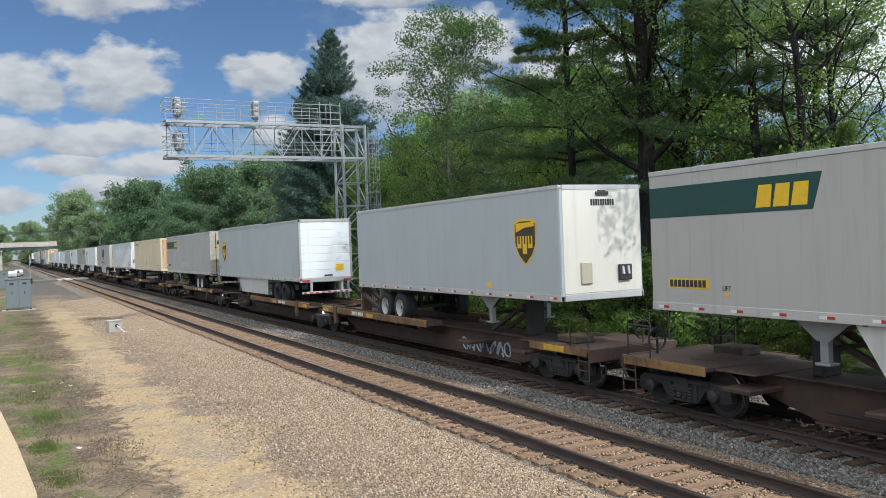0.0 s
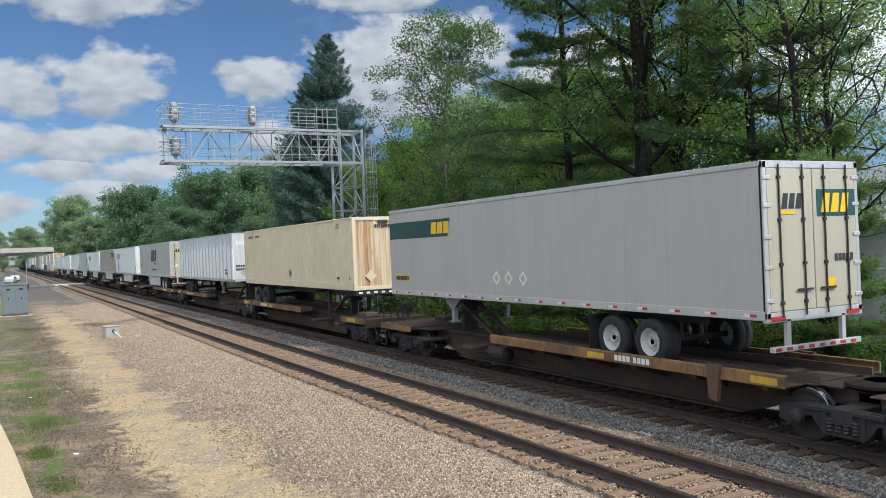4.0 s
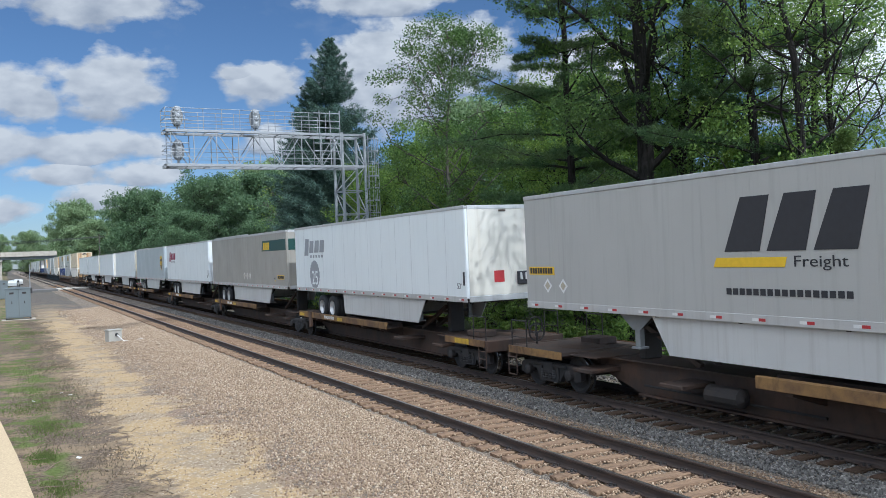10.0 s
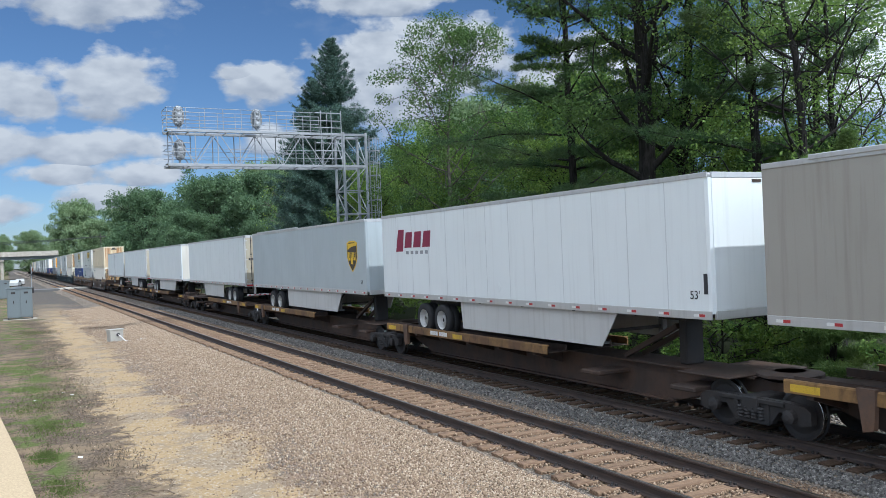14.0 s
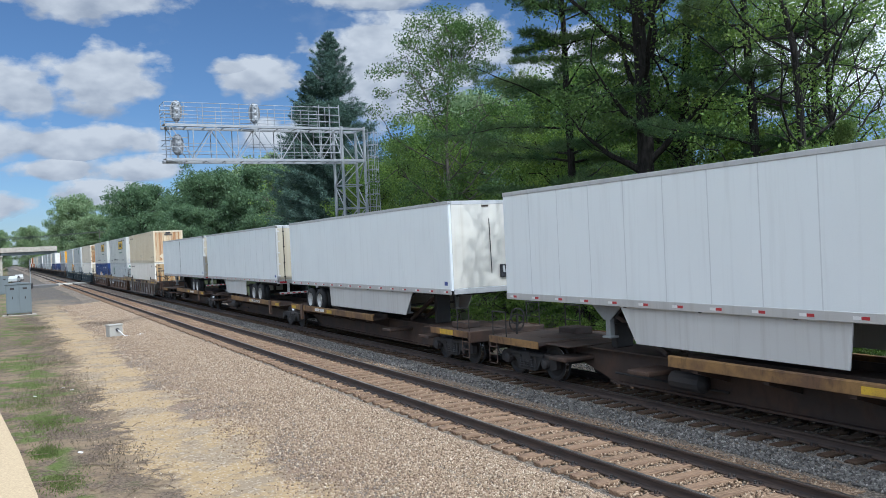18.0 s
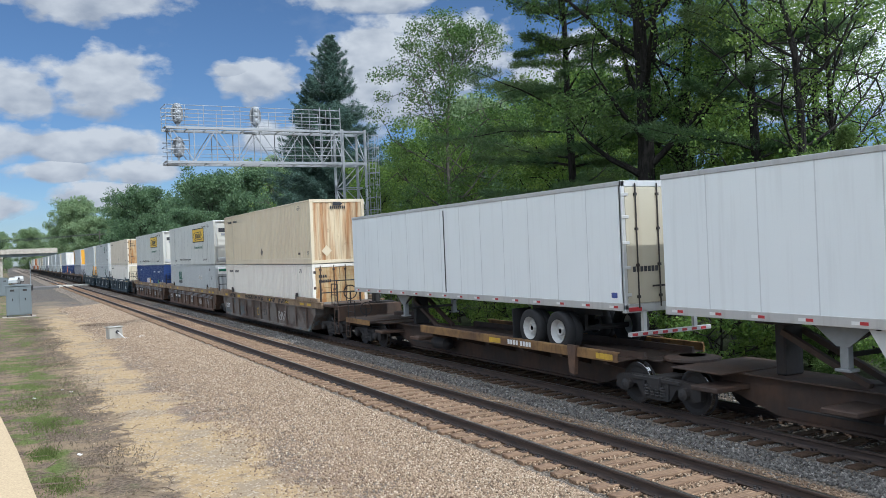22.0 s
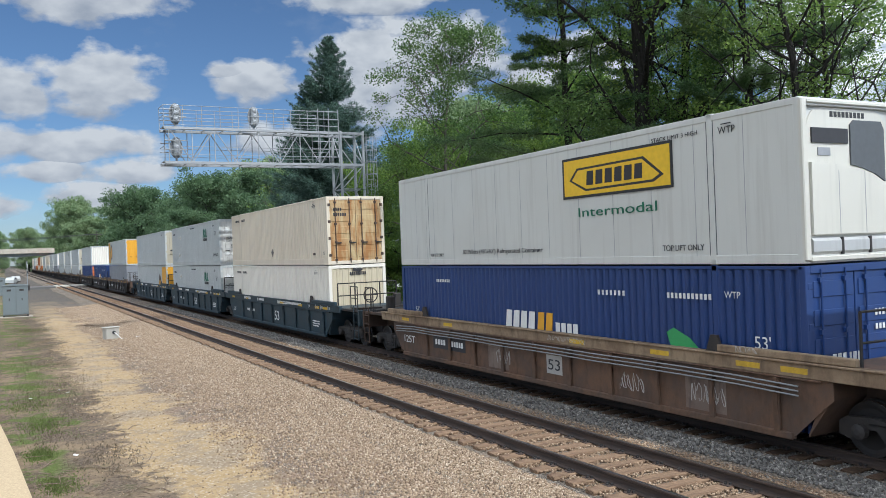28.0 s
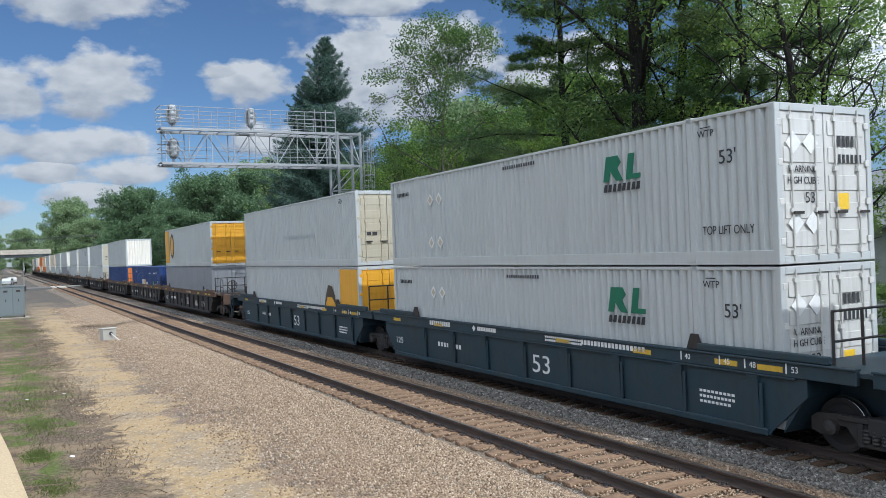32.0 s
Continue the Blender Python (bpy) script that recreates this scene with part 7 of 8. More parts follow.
def build_pine(h, spread, seed, first=0.2, trunk_r=0.3, branches=70, lean=(0, 0), label="tall dark pine with layered boughs and a straight trunk", per=30, size=0.22, leaf=None):
    rng, nr = random.Random(seed), np.random.default_rng(seed)
    t = thing("pine_tree", label, "tree", "trees beside the railway")
    wood = Shape()
    path = bend(rng, (0, 0, -0.3), (lean[0], lean[1], 1), h, 12, 0.02, 0.03)
    limb(wood, path, trunk_r, 0.05, 10)
    pts = []
    for i in range(branches):
        f = first + (0.98 - first) * min(0.999, (5 * (i // 5) + 2.8 * rng.random()) / branches)
        k = f * 12
        a = path[min(11, int(k))].lerp(path[min(12, int(k) + 1)], k % 1)
        az = i * 2 * math.pi / 5 + (i // 5) * 0.7 + rng.uniform(-0.35, 0.35)
        L = spread * (1.0 - 0.75 * max(0, (f - 0.35) / 0.65)) * rng.uniform(0.55, 1.25)
        br = bend(rng, a, (math.cos(az), math.sin(az), 0.08 + 0.3 * f), L, 6, 0.07, -0.02 if f < 0.6 else 0.03)
        limb(wood, br, 0.075 * (1.2 - f), 0.012, 5)
        for j in range(2, 7):
            for q in range(24):
                m = br[j - 1].lerp(br[j], rng.random())
                side = Vector((-math.sin(az), math.cos(az), 0)) * rng.choice((-1, 1)) * rng.random() ** 0.7 * 0.46 * L * (0.26 if j > 5 else 0.42)
                p = m + side + Vector((0, 0, rng.uniform(-0.02, 0.16) - 0.12 * side.length))
                d = (side.normalized() + Vector((math.cos(az), math.sin(az), 0.25))).normalized()
                if q == 0:
                    wood.bar(m, p, 0.015, 3, 0.008)
                pts.append((tuple(p), tuple(d)))
    part("trunk", wood, BARK, t)
    me = soup("crown", needle_tufts(nr, pts, size, per), 3, leaf or NEEDLE)
    part("crown", me, leaf or NEEDLE, t)
    return t


def build_spruce(h, r, seed):
    rng, nr = random.Random(seed), np.random.default_rng(seed)
    t = thing("spruce_tree", "tall blue-green spruce with a pointed top", "tree", "trees beside the railway")
    wood = Shape()
    limb(wood, [Vector((0, 0, -0.3)), Vector((0, 0, h * 0.5)), Vector((0, 0, h))], 0.32, 0.02, 8)
    pts, sizes = [], []
    z, tier = 1.2, 0
    while z < h - 0.25:
        f = z / h
        reach = min(11.0 * (1 - f) + 0.2, r + 1.3 + 1.8 * (1 - f)) * rng.uniform(0.78, 1.12)
        for q in range(9 if f < 0.8 else 6):
            az = q * 2 * math.pi / (9 if f < 0.8 else 6) + tier * 0.55 + rng.uniform(-0.2, 0.2)
            L = reach * rng.uniform(0.7, 1.15)
            out = Vector((math.cos(az), math.sin(az), 0))
            a = Vector((0, 0, z + rng.uniform(-0.12, 0.12)))
            rise = -0.30 if f < 0.75 else 0.25
            br = [a + out * (L * e) + Vector((0, 0, L * (rise * e + 0.26 * e * e * e))) for e in (0.0, 0.25, 0.5, 0.75, 1.0)]
            limb(wood, br, 0.045 * (1.1 - f), 0.01, 4)
            for j in range(1, 5):
                for q2 in range(8):
                    m = br[j - 1].lerp(br[j], rng.random())
                    side = Vector((-math.sin(az), math.cos(az), -0.35)) * rng.choice((-1, 1)) * rng.random() * 0.20 * L * (1.25 - 0.22 * j)
                    sizes.append(0.13 + 0.17 * min(1, 3 * (1 - f)))
                    pts.append((tuple(m + side), tuple((side.normalized() * 0.5 + out + Vector((0, 0, -0.2))).normalized())))
        z += 0.30 + 0.34 * (1 - f) * rng.uniform(0.8, 1.2)
        tier += 1
    part("trunk", wood, BARK, t)
    part("crown", soup("crown", needle_tufts(nr, pts, sizes, 26), 3, NEEDLE_BLUE), NEEDLE_BLUE, t)
    return t


def at(ob, x, y, rz=0, scale=1.0):
    ob.matrix_basis = pose(x, y, ground_z(x, y) if y < 400 else -0.5, 0, 0, rz)
    ob.scale = (scale, scale, scale)
    return ob


def again(ob, x, y, rz, scale=1.0, lift=0.0):
    c = copy_thing(ob, pose(x, y, ground_z(x, y) + lift, 0, 0, rz))
    c.scale = (scale, scale, scale)
    return c


SPR = at(build_spruce(22.6, 2.6, 3), 16.0, 65.5)
again(SPR, 15.0, 67.6, 130, 0.87)
P1 = at(build_pine(25, 6.0, 21, 0.20, 0.24, 60), 15.2, 31.8)
P2 = at(build_broadleaf("oak_tree", "tall dark oak with a thick trunk and rising limbs", 27.0, 6.4, 22, LEAF_DEEP, 0.125, 300, 0.24, 26, BARK, 0.46, (0.02, 0.0), 0.8), 14.6, 26.6)
at(build_pine(7.6, 2.6, 23, 0.06, 0.12, 36, label="young pine with full boughs, sunlight put into their yellow-green", leaf=NEEDLE_SUN), 14.7, 18.0)
at(build_broadleaf("slender_tree", "tall dark-trunked tree with thin bare branches and sparse leaves", 21.0, 5.0, 37, LEAF_MID, 0.12, 110, 0.2, 20, BARK, 0.2, (0.03, 0.0), 0.55), 15.4, 19.2)
at(build_pine(23, 5.0, 29, 0.22, 0.24, 40, label="tall dark pine with open layered boughs"), 17.2, 22.6)
again(P1, 27.0, 41.0, 200, 0.8)
T1 = at(build_broadleaf("slender_tree", "slender mid-green tree with an open airy crown", 19.6, 5.2, 31, LEAF_DEEP, 0.125, 260, 0.22, 22, BARK_GREY, 0.17, (-0.08, 0.02), 0.8), 15.3, 43.8)
T2 = at(build_broadleaf("broadleaf_tree", "dense mid-green broadleaf tree", 14.0, 4.8, 32, LEAF_MID, 0.15, 220, 0.12, 22), 18.5, 52.0)
T3 = at(build_broadleaf("forked_tree", "dark broadleaf tree with a forked bare trunk", 23.0, 6.0, 33, LEAF_MID, 0.13, 250, 0.35, 18, BARK, 0.34, (0.05, -0.05), 0.8), 18.0, 28.6)
T4 = at(build_broadleaf("broadleaf_tree", "fresh green broadleaf tree with low boughs", 11.0, 4.4, 34, LEAF_LIGHT, 0.13, 220, 0.08, 20), 19.5, 37.5)
again(T2, 15.6, 56.5, 70, 0.8)
again(T2, 21.5, 60.0, 130, 0.95)
again(T4, 17.0, 49.0, 200, 0.95)
again(T2, 22.5, 45.0, 10, 1.1)
again(T4, 24.0, 33.0, 120, 1.1)
T5 = at(build_broadleaf("leaning_tree", "thin leaning tree with bare slanting limbs and sparse leaves", 16.0, 4.8, 35, LEAF_MID, 0.10, 120, 0.2, 13, BARK, 0.2, (0.16, 0.0), 0.6), 18.6, 20.6)
again(T5, 23.5, 27.0, 140, 1.15)
again(T3, 11.2, 7.4, 200, 0.97)
again(T3, 20.5, 22.6, 150, 0.8)
again(T3, 22.5, 34.0, 60, 0.85)
again(T4, 20.0, 24.5, 300, 0.85)
again(T2, 30.0, 52.0, 320, 1.3)
B1 = at(build_broadleaf("bush", "dense dark green bush", 4.2, 2.4, 41, LEAF_MID, 0.12, 120, 0.02, 16, BARK, 0.05, category="bush", group="bushes beside the railway"), 13.0, 21.0)
for x, y, rz, k in ((12.8, 25.5, 40, 0.9), (13.6, 29.0, 90, 1.0), (13.0, 34.0, 160, 0.85), (14.2, 38.5, 200, 1.15), (13.4, 42.0, 20, 0.9), (14.4, 52.5, 75, 1.2),
                    (13.8, 59.0, 130, 1.1), (14.6, 66.0, 240, 1.2), (15.2, 74.0, 10, 1.3), (14.0, 14.0, 310, 0.8), (17.5, 33.5, 20, 1.3), (16.6, 22.0, 80, 1.1)):
    again(B1, x, y, rz, k)
# farther trees
F1 = at(build_broadleaf("broadleaf_tree", "large dark green oak with a rounded crown", 19.0, 9.0, 51, LEAF_DARK, 0.38, 130, 0.08, 32, group="distant trees"), 24.0, 150.0)
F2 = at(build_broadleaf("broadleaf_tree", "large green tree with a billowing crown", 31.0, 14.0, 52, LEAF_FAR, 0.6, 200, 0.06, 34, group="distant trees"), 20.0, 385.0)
F3 = at(build_broadleaf("budding_tree", "thin grey tree with an open twiggy crown", 14.5, 5.0, 53, LEAF_MID, 0.22, 14, 0.2, 22, BARK_GREY, 0.16, (0, 0), 0.9, group="distant trees"), 22.5, 98.0)
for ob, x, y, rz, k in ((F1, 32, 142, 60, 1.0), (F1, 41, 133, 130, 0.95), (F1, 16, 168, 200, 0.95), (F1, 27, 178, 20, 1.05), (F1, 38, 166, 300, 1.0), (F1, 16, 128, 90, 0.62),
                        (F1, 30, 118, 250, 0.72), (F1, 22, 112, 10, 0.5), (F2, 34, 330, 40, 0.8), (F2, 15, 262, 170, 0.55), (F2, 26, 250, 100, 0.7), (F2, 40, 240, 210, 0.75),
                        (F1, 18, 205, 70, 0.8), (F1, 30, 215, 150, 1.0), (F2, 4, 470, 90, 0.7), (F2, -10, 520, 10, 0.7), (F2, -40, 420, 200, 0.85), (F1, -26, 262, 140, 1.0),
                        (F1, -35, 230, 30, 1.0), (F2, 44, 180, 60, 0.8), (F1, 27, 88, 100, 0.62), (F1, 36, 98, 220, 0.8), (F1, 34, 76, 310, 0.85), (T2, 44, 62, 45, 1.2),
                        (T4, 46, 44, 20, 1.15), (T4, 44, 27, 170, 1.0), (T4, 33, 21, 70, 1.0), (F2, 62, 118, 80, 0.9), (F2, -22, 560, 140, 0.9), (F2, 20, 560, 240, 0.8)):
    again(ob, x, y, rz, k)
again(T4, 22.0, 84.0, 15, 0.62)
again(T4, 17.5, 78.0, 115, 0.5)


# ---- sky with clouds ----
def cloud_dome():
    """A far shell over the view; its texture map holds turn and height in degrees."""
    k = Nodes("cloud_sky")
    uv = k.n("UVMap").outputs[0]
    sep = k.n("SeparateXYZ", i0=uv)
    az, el = sep.outputs[0], sep.outputs[1]
    blobs = [(1.2, 10.6, 4.2, 1.9), (6.4, 11.3, 4.4, 2.4), (0.5, 7.4, 3.6, 1.4), (5.2, 7.3, 5.0, 1.4), (7.9, 5.8, 3.4, 1.2), (3.8, 5.8, 3.2, 0.8), (6.7, 4.3, 3.2, 1.2),
             (0.6, 3.6, 2.2, 0.9), (16.6, 11.6, 3.6, 1.5), (14.8, 12.2, 2.2, 0.7), (25.3, 12.0, 6.0, 4.6), (29.5, 13.2, 5.4, 2.6), (25.2, 17.0, 5.2, 1.6), (6.0, 16.6, 6.0, 2.0), (53.5, 11.5, 6.0, 5.5),
             (39.0, 11.0, 5.5, 3.5), (18.0, 7.6, 3.8, 1.2), (-9.0, 9.5, 5.0, 2.2), (-14.0, 15.0, 5.0, 2.0), (68.0, 14.0, 6.0, 3.0), (46.0, 20.0, 7.0, 2.0)]
    pos = k.n("Combine" + "XYZ", i0=az, i1=k.math("MULTIPLY", el, 1.7)).outputs[0]
    edge = k.noise(pos, 0.34, 8, 0.52)
    puff = k.noise(pos, 0.55, 5, 0.45)
    best, tone = None, None
    for a, e, ra, re in blobs:
        dx = k.math("DIVIDE", k.math("SUBTRACT", az, a), ra)
        dy = k.math("DIVIDE", k.math("SUBTRACT", el, e), re)
        d = k.math("SUBTRACT", 1.0, k.math("SQRT", k.math("ADD", k.math("MULTIPLY", dx, dx), k.math("MULTIPLY", dy, dy))))
        if best is None:
            best, tone = d, dy
        else:
            tone = k.n("Mix", i0=k.math("GREATER_THAN", d, best), i2=tone, i3=dy).outputs[0]
            best = k.math("MAXIMUM", best, d)
    field = k.math("ADD", best, k.math("MULTIPLY", k.math("SUBTRACT", edge, 0.5), 2.0))
    mask = k.ramp(field, 0.0, 0.34)
    wisps = k.ramp(k.noise(pos, 0.16, 9, 0.6), 0.56, 0.85, 0, 0.22)
    low = k.ramp(el, 4.0, -1.0, 0.0, 0.4)
    mask = k.math("MAXIMUM", k.math("MAXIMUM", mask, wisps), low)
    # round the rest of the sky unseen broken clouds are added as fill, clear about the sun
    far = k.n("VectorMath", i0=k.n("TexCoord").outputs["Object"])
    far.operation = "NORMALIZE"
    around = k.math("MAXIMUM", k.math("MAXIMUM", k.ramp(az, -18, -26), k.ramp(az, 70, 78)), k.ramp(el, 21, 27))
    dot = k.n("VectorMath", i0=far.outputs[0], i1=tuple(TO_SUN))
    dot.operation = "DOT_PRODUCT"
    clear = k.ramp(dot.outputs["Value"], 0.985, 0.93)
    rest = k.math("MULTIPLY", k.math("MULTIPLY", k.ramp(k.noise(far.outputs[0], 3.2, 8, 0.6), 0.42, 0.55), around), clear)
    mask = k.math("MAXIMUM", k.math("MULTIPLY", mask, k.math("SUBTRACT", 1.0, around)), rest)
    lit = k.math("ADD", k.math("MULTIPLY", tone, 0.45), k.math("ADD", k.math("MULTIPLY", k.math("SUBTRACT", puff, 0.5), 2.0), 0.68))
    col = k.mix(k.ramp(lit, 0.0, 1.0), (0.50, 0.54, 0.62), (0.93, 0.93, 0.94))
    # glow raised towards the sun, added to brighten the train's shaded sides
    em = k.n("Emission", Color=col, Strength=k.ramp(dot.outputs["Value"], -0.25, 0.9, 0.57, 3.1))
    tr = k.n("BsdfTransparent")
    mx = k.n("MixShader", i0=mask)
    k.t.links.new(tr.outputs[0], mx.inputs[1])
    k.t.links.new(em.outputs[0], mx.inputs[2])
    k.t.links.new(mx.outputs[0], k.t.nodes["Material Output"].inputs["Surface"])
    s = Shape()
    A, B = [-180 + 5 * i for i in range(73)], [-0.5, 1, 3, 6, 9, 12, 16, 20, 24, 28, 34, 40, 50, 60, 70, 80, 89]
    R0 = 3800
    s.v = [(R0 * math.sin(radians(a)) * math.cos(radians(b)), R0 * math.cos(radians(a)) * math.cos(radians(b)), R0 * math.sin(radians(b))) for a in A for b in B]
    n = len(B)
    s.f = [(i * n + j, i * n + j + 1, (i + 1) * n + j + 1, (i + 1) * n + j) for i in range(len(A) - 1) for j in range(n - 1)]
    me = s.mesh("backdrop")
    lay = me.uv_layers.new(name="UVMap")
    for lp in me.loops:
        i, j = divmod(lp.vertex_index, n)
        lay.data[lp.index].uv = (A[i], B[j])
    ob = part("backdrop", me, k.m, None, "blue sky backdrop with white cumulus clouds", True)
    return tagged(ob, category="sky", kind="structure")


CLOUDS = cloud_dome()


# ---- things beside the line ----
STEELGREY = paint("grey_cabinet_paint", (0.14, 0.165, 0.17), amount=0.3, rough=0.55)


def build_cabinet(w, d, h):
    t = thing("signal_cabinet", "grey steel signal equipment cabinet on a concrete pad", "cabinet", "signal cabinets")
    part("body", Shape().box(-w / 2, w / 2, -d / 2, d / 2, 0.12, h - 0.08, 0.02), STEELGREY, t)
    part("roof", Shape().prism([(-w / 2 - 0.06, h - 0.1), (w / 2 + 0.06, h - 0.1), (w / 2 + 0.06, h - 0.04), (0, h + 0.06), (-w / 2 - 0.06, h - 0.04)], 1, -d / 2 - 0.06, d / 2 + 0.06), STEELGREY, t)
    for x in (-w / 4, w / 4):
        dr = part("door", Shape().box(x - w / 4 + 0.05, x + w / 4 - 0.02, -d / 2 - 0.03, -d / 2 + 0.0, 0.2, h - 0.2, 0.012), STEELGREY, t)
        part("handle", Shape().box(x - 0.02, x + 0.04, -d / 2 - 0.07, -d / 2 - 0.03, h * 0.5, h * 0.5 + 0.2, 0.01), CAST, dr)
        part("vent", Shape().box(x - 0.15, x + 0.15, -d / 2 - 0.036, -d / 2 - 0.03, h - 0.5, h - 0.35), CAST, dr)
    part("leg", Shape().box(-w / 2, -w / 2 + 0.1, -d / 2, d / 2, 0.0, 0.12), CAST, t)
    part("leg", Shape().box(w / 2 - 0.1, w / 2, -d / 2, d / 2, 0.0, 0.12), CAST, t)
    part("pad", Shape().box(-w / 2 - 0.3, w / 2 + 0.3, -d / 2 - 0.3, d / 2 + 0.3, -0.25, 0.0, 0.02), CONCRETE, t)
    return t


cab = build_cabinet(1.8, 1.1, 2.5)
cab.matrix_basis = pose(-7.6, 74.6, -0.38)
copy_thing(cab, pose(-9.0, 125.0, -0.42))


PALEBOX = paint("pale_box_paint", (0.43, 0.41, 0.36), amount=0.4)


def build_junction_box():
    t = thing("junction_box", "pale metal junction box with a loose cable", "junction box")
    part("body", Shape().box(-0.36, 0.36, -0.22, 0.22, 0.0, 0.58, 0.02), PALEBOX, t)
    part("lid", Shape().box(-0.40, 0.40, -0.26, 0.26, 0.585, 0.65, 0.015), PALEBOX, t)
    part("post", Shape().box(-0.3, -0.16, -0.1, 0.1, -0.3, 0.0), CAST, t)
    part("port", Shape().lathe([(0.09, 0), (0.09, 0.05), (0.05, 0.06)], (0.05, -0.28, 0.36), 1, 10), INK, t)
    pts = [Vector((0.05, -0.28, 0.36)), Vector((0.15, -0.45, 0.2)), Vector((0.3, -0.55, 0.02)), Vector((0.75, -0.7, -0.02)), Vector((1.2, -0.55, 0.03)), Vector((1.6, -0.4, 0.0))]
    s = Shape()
    limb(s, pts, 0.025, 0.025, 6)
    part("cable", s, PALE, t, "pale loose cable")
    return t


jb = build_junction_box()
jb.matrix_basis = pose(-3.5, 47.5, -0.43, 0, 0, 20)

# platform slab by the camera
k = Nodes("tan_concrete")
sv = k.coords()
TANCON = k.done(k.mix(k.ramp(k.noise(sv, 25.0, 6, 0.7), 0.35, 0.7), (0.54, 0.42, 0.26), (0.37, 0.28, 0.18)), 0.9, 0.0, k.noise(sv, 60.0, 4), 0.004, 0.4, 0.2)
slab = Shape()
edge = [(-8.17, 13.0), (-8.2, 15.3), (-8.42, 19.3), (-8.78, 24.5), (-9.3, 29.0), (-10.2, 32.5), (-14, 34.5), (-14, 6.0), (-8.3, 6.0)]
slab.prism(edge, 2, -0.7, -0.15)
tagged(part("pavement", slab, TANCON, None, "weathered tan concrete platform slab"), category="platform", kind="structure")

# road crossing, far off
asph = plain("asphalt", (0.13, 0.125, 0.118), 0.9)
PANEL = plain("crossing_panels", (0.50, 0.46, 0.39), 0.9)
rd = Shape().box(-60, -0.75, 150, 158, -0.5, -0.06).box(6.4, 60, 150, 158, -0.9, -0.06)
tagged(part("road", rd, asph, None, "worn grey road that crosses the tracks"), category="road", kind="structure")
crossing = thing("level_crossing", "pale concrete level crossing panels between the rails", "level crossing", kind="structure")
for a, b in ((-0.74, -0.1), (0.1, 1.4), (1.6, 3.94), (4.15, 5.45), (5.65, 6.38)):
    for i in range(3):
        part("panel", Shape().box(a, b, 150 + 2.67 * i, 152.6 + 2.67 * i, -0.3, -0.03, 0.015), PANEL, crossing)


def build_crossing_signal(flash=True):
    t = thing("crossing_signal", "grey level crossing signal mast with crossbuck", "crossing signal", "crossing signals")
    part("mast", Shape().bar((0, 0, 0), (0, 0, 4.6), 0.06, 8), GALV, t)
    part("base", Shape().box(-0.3, 0.3, -0.3, 0.3, 0, 0.9, 0.05), CAST, t)
    for s in (-1, 1):
        part("crossbuck_board", Shape().beam((-0.55, -0.09 - 0.02 * s, 3.7 - 0.4 * s), (0.55, -0.09 - 0.02 * s, 3.7 + 0.4 * s), 0.02, 0.2), PALE, t)
        part("lamp", Shape().lathe([(0.28, -0.02), (0.28, 0.0), (0.1, 0.1)], (s * 0.42, -0.12, 2.9), 1, 16), INK, t)
    part("lamp_arm", Shape().bar((-0.45, 0, 2.9), (0.45, 0, 2.9), 0.03, 6), GALV, t)
    return t


sig = build_crossing_signal()
sig.matrix_basis = pose(-4.9, 148.0, -0.4, 0, 0, 90)
copy_thing(sig, pose(8.3, 161.0, -0.5, 0, 0, 180))



def build_car(skin, label):
    t = thing("parked_car", label, "car", "parked cars")
    o = [(-2.2, 0.35), (2.2, 0.35), (2.25, 0.75), (2.0, 0.95), (1.2, 1.05), (0.6, 1.5), (-1.2, 1.52), (-1.9, 1.05), (-2.25, 0.95)]
    body = part("body", Shape().prism(o, 1, -0.86, 0.86), skin, t)
    for sy in (-0.87, 0.862):
        part("side_window", Shape().prism([(1.0, 1.06), (0.52, 1.42), (-1.15, 1.44), (-1.6, 1.06)], 1, sy, sy + 0.008), INK, body)
        for x in (-1.4, 1.4):
            part("wheel", Shape().lathe([(0.2, -0.1), (0.33, -0.09), (0.33, 0.09), (0.2, 0.1)], (x, sy * 0.95, 0.33), 1, 14), BLACK, t)
    part("windscreen", Shape().prism([(1.16, 1.09), (0.66, 1.46), (0.68, 1.49), (1.2, 1.09)], 1, -0.75, 0.75), INK, body)
    return t


CARW = build_car(CWHITE, "white car parked beyond the level crossing")
CARW.matrix_basis = pose(-6.6, 205.0, -0.48, 0, 0, 80)
CARG = build_car(GREY, "silver car parked beyond the level crossing")
CARG.matrix_basis = pose(-5.6, 224.0, -0.48, 0, 0, 95)

# road bridge
def build_overpass():
    t = thing("road_bridge", "pale concrete road bridge over the tracks", "bridge")
    y0, y1 = 330, 341
    deck = part("deck", Shape().box(-70, 8.6, y0, y1, 7.6, 8.1, 0.03), CONCRETE, t)
    for y in (y0, y1 - 0.3):
        part("parapet", Shape().box(-70, 8.6, y, y + 0.3, 8.1, 9.3, 0.03), CONCRETE, t)
    for i in range(5):
        y = y0 + 1 + i * 2.2
        part("girder", Shape().box(-70, 8.6, y, y + 0.5, 6.6, 7.6), STEELGREY, t)
    for x in (-9.5, 7.6, -30):
        for y in (y0 + 2, y0 + 5.5, y0 + 9):
            part("pier", Shape().box(x - 0.5, x + 0.5, y - 0.5, y + 0.5, -0.6, 6.0, 0.05), CONCRETE, t)
        part("pier_cap", Shape().box(x - 0.7, x + 0.7, y0 + 0.5, y1 - 0.5, 6.0, 6.6, 0.05), CONCRETE, t)
    return t


build_overpass()

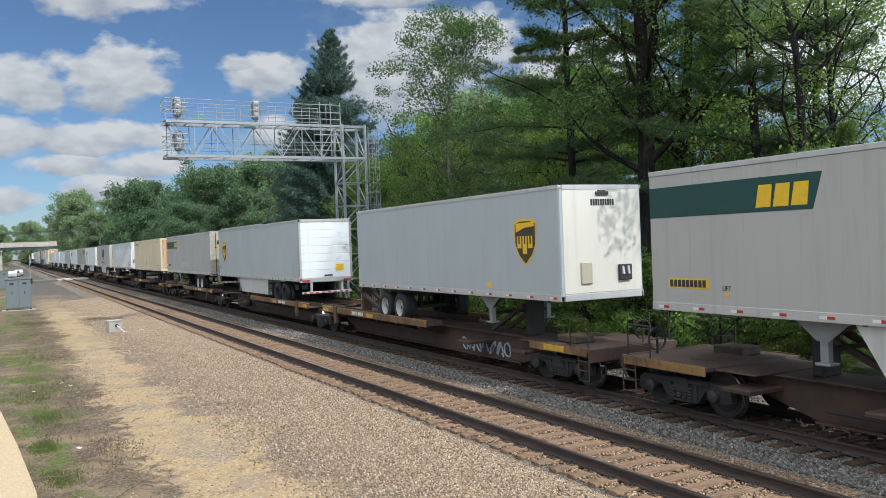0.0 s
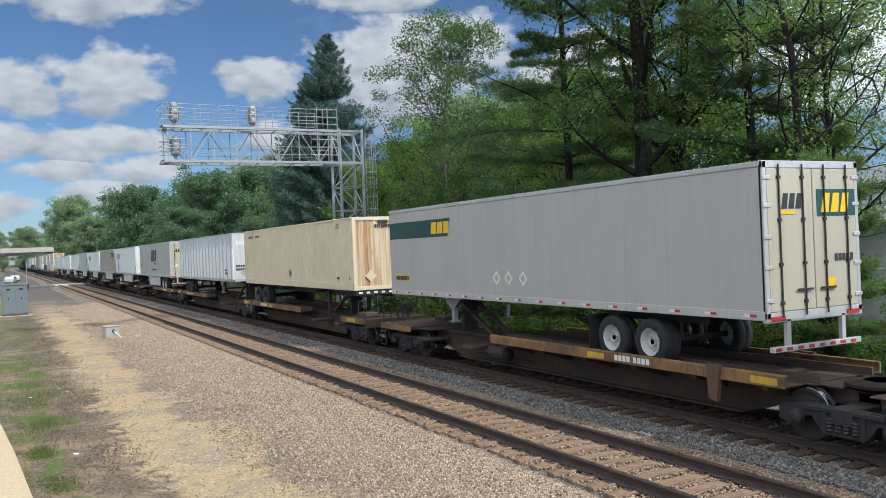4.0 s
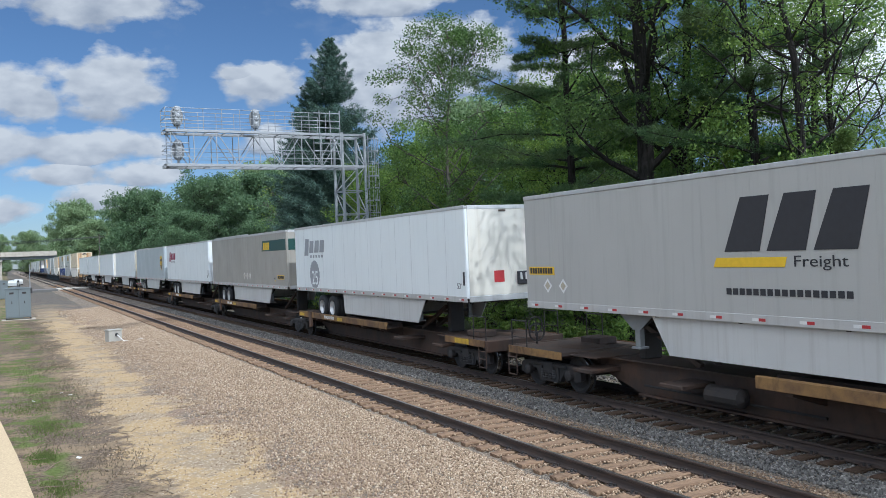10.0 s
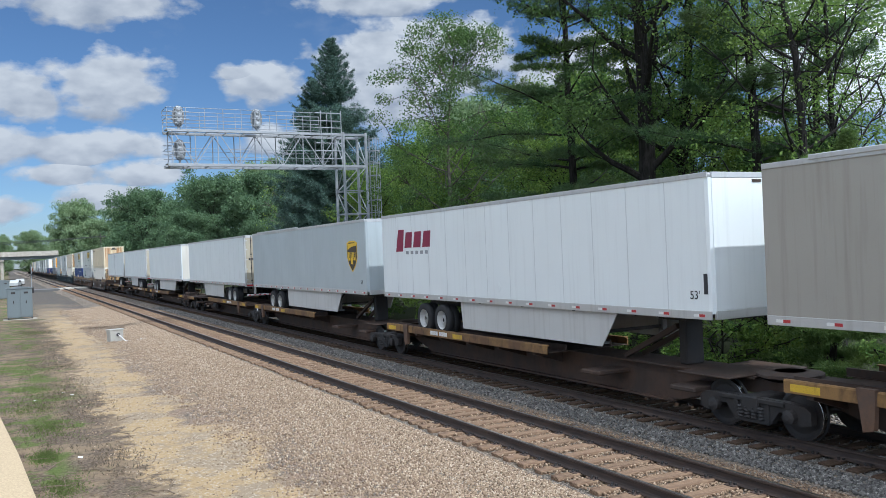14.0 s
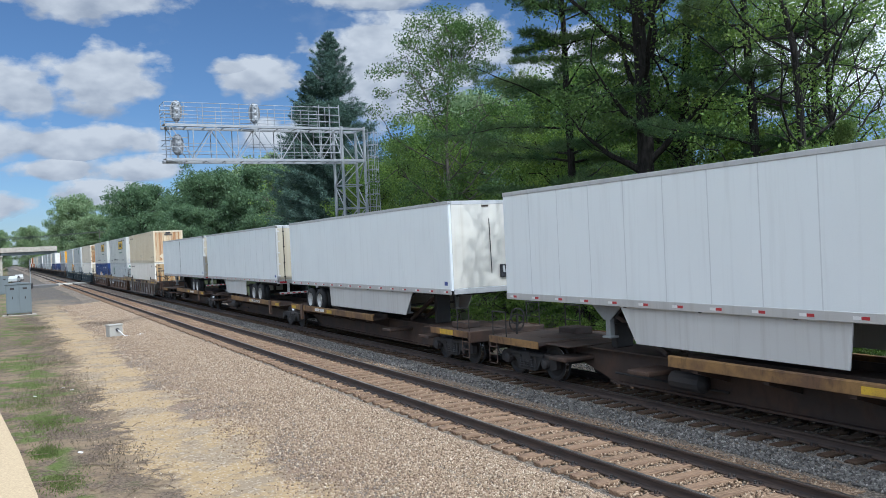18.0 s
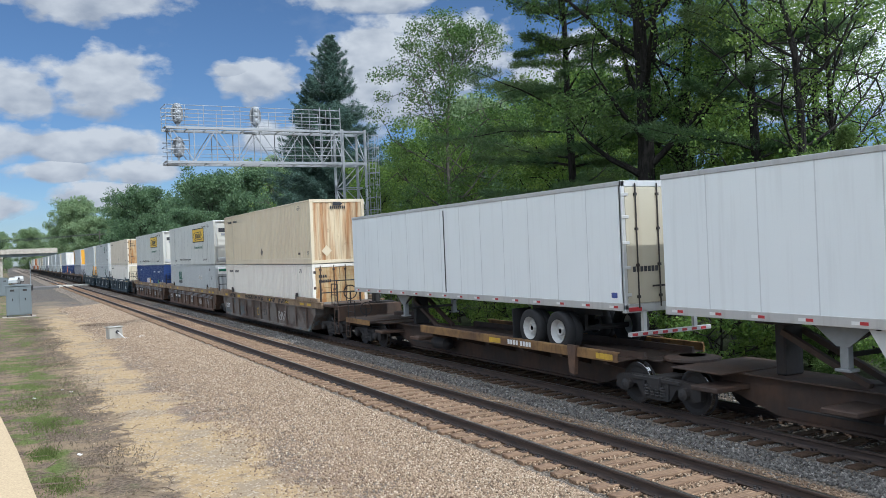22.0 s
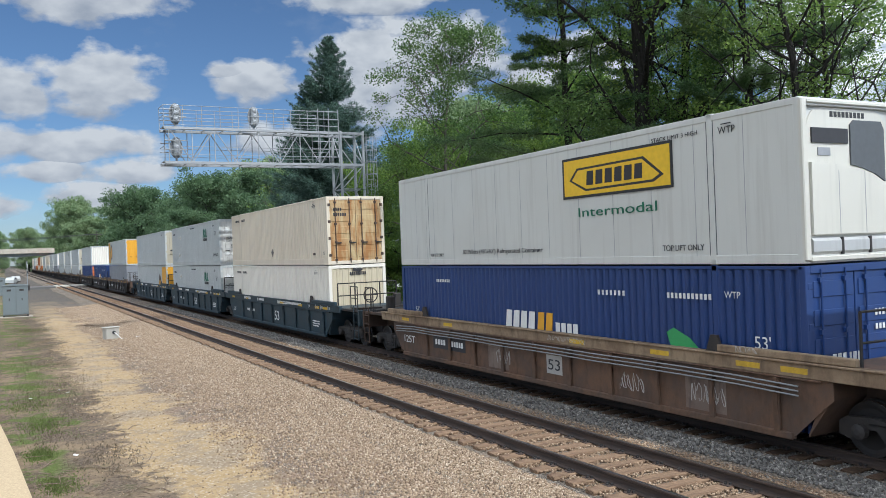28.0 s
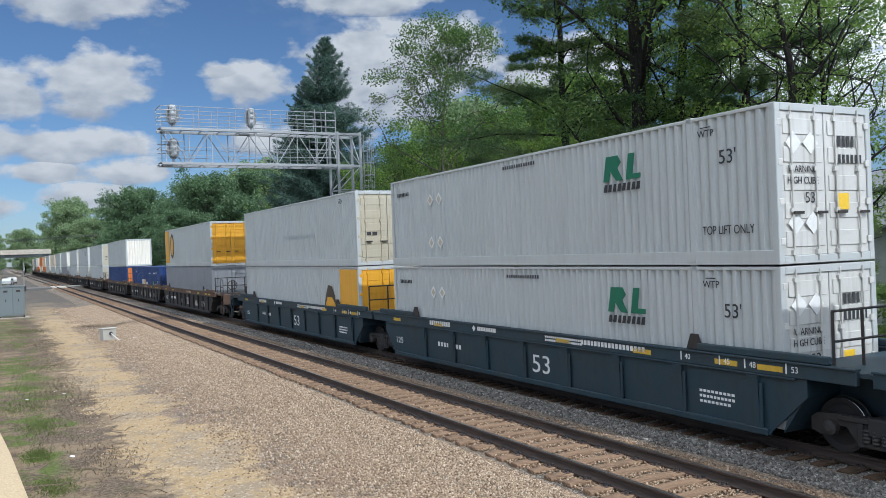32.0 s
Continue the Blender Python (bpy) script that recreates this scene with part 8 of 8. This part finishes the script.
# overhead wires at the left
def build_pole_line():
    t = thing("utility_pole", "wooden utility pole with sagging wires", "utility pole")
    part("pole", Shape().bar((0, 0, -0.5), (0, 0, 11), 0.15, 8, 0.1), BARK_GREY, t)
    part("crossarm", Shape().box(-1.2, 1.2, -0.06, 0.06, 10.2, 10.35), BARK_GREY, t)
    for i, x in enumerate((-1.1, -0.4, 0.4, 1.1)):
        s = Shape()
        pts = [Vector((x - 70 * f, -14 * f, 10.4 - 1.6 * 4 * f * (1 - f) * (0.7 + 0.1 * i))) for f in [j / 10 for j in range(11)]]
        limb(s, pts, 0.03, 0.03, 4)
        part("wire", s, INK, t)
    return t


build_pole_line().matrix_basis = pose(10.5, 200.0, -0.5, 0, 0, 0)

# house behind the trees
def siding_mat():
    k = Nodes("white_siding")
    z = k.n("SeparateXYZ", i0=k.n("TexCoord").outputs["Object"]).outputs[2]
    n = k.noise(k.coords(), 1.5, 4)
    return k.done(k.mix(k.ramp(n, 0.3, 0.7), (0.70, 0.71, 0.70), (0.55, 0.56, 0.56)), 0.6)


SIDING = siding_mat()


def build_house(w, d, h):
    t = thing("house", "white clapboard house with a grey gable roof", "house")
    wall = part("wall", Shape().box(0, d, 0, w, -0.3, h), SIDING, t)
    for i in range(int(h / 0.18)):
        z = 0.1 + 0.18 * i
        part("siding_board", Shape().prism([(-0.035, z), (-0.004, z + 0.17), (0.0, z + 0.17), (0.0, z)], 1, 0, w), SIDING, wall)
    part("roof", Shape().prism([(-0.5, h), (d / 2, h + d * 0.35), (d + 0.5, h), (d + 0.5, h + 0.15), (d / 2, h + d * 0.35 + 0.2), (-0.5, h + 0.15)], 1, -0.5, w + 0.5), CGREY, t)
    for y in (1.6, 5.0, 8.2):
        win = part("window", Shape().box(-0.08, -0.03, y, y + 1.1, 1.0, 2.4, 0.01), PALE, t)
        part("pane", Shape().box(-0.09, -0.081, y + 0.08, y + 1.02, 1.08, 1.66).box(-0.09, -0.081, y + 0.08, y + 1.02, 1.74, 2.32), plain("window_glass", (0.03, 0.035, 0.04), 0.1), win)
    return t


build_house(11, 8, 4.6).matrix_basis = pose(27.5, 17.0, -0.7)
build_house(12, 8, 4.6).matrix_basis = pose(33.0, 92.0, -0.7)


# ---- growth and litter on the near side ----
def grass_field(name, label, spots, n, size, mat, seed, category="grass"):
    nr = np.random.default_rng(seed)
    sp = np.array(spots)
    i = nr.integers(0, len(sp), n)
    p = sp[i, :2] + nr.normal(size=(n, 2)) * sp[i, 2:3] * np.array([[0.6, 1.4]])
    keep = (p[:, 0] < -3.2) & ~((p[:, 0] < -8.1 - np.maximum(0, (p[:, 1] - 15.3)) * 0.065) & (p[:, 1] < 33))
    p = p[keep]
    z = np.array([ground_z(a, b) for a, b in p])
    o = np.column_stack([p, z])
    k = len(o)
    d = np.column_stack([nr.normal(size=(k, 2)) * 0.45, np.ones(k)])
    s = size * (0.4 + nr.random((k, 1)))
    w = np.column_stack([nr.normal(size=(k, 2)), np.zeros(k)])
    w /= np.linalg.norm(w, axis=1)[:, None]
    vs = np.stack([o - w * 0.010, o + w * 0.010, o + d * s], 1).reshape(-1, 3)
    return tagged(new(name, soup(name, vs, 3, mat)), label, category, kind="stuff")


GRASSM = leafy("grass_blades", (0.07, 0.10, 0.025), (0.16, 0.20, 0.055), (0.19, 0.17, 0.08))
DRYM = leafy("dry_stalks", (0.06, 0.045, 0.03), (0.22, 0.165, 0.115), (0.12, 0.085, 0.06), 0.15)
grass_field("grass", "patchy green grass on brown litter", [(-7.6, 31, 1.0), (-8.0, 27, 0.7), (-7.7, 23.5, 0.5), (-7.7, 17.0, 0.3), (-8.6, 38, 1.5), (-9.2, 50, 2.2), (-10.5, 62, 3), (-7.2, 58, 1.0), (-12, 75, 4), (-7.9, 20.0, 0.25)], 16000, 0.04, GRASSM, 7)
grass_field("dry_weeds", "brown dry weed stalks beside the dirt strip", [(-6.9 + 0.55 * math.sin(2.1 * i) - 0.1 * (i % 3), 18 + 2.05 * i + math.sin(5 * i), 0.6 + 0.02 * i) for i in range(26)], 9000, 0.06, DRYM, 8, "weeds")
TWIG = bark_mat("dry_twigs", (0.14, 0.10, 0.07), (0.30, 0.24, 0.18))
tw = random.Random(5)
for i in range(70):
    x, y = tw.uniform(-8.0, -5.9), tw.uniform(13.5, 30) if i % 3 else tw.uniform(13.5, 19)
    if x < -8.0 - (y - 15.3) * 0.06:
        continue
    a, L = tw.uniform(0, math.pi), tw.uniform(0.25, 0.9)
    s = Shape()
    d = Vector((math.cos(a), math.sin(a), 0))
    p = [Vector((0, 0, 0.012)), d * L * 0.5 + Vector((tw.uniform(-0.05, 0.05), 0, tw.uniform(0.01, 0.06))), d * L + Vector((0, tw.uniform(-0.06, 0.06), 0.015))]
    limb(s, p, 0.012, 0.005, 4)
    q = p[1] + Vector((math.cos(a + 0.7), math.sin(a + 0.7), 0.1)) * L * 0.3
    s.bar(p[1], q, 0.007, 4, 0.003)
    ob = part("twig", s, TWIG, None, "dry brown fallen twig on the ground")
    ob.location = (x, y, ground_z(x, y))
    tagged(ob, category="twig", group="fallen twigs")
leafm = Shape()
for i in range(6):
    x, y = tw.uniform(-8.0, -6.2), tw.uniform(14.5, 30)
    s = Shape().prism([(-0.05, -0.03), (0.04, -0.04), (0.06, 0.02), (-0.02, 0.04)], 2, 0.0, 0.012)
    ob = part("paper_scrap", s, PALE, None, "small crumpled white paper scrap on dirt")
    ob.matrix_basis = pose(x, y, ground_z(x, y) + 0.015, tw.uniform(-15, 15), tw.uniform(-15, 15), tw.uniform(0, 180))
    tagged(ob, category="litter", group="paper scraps")


motions()
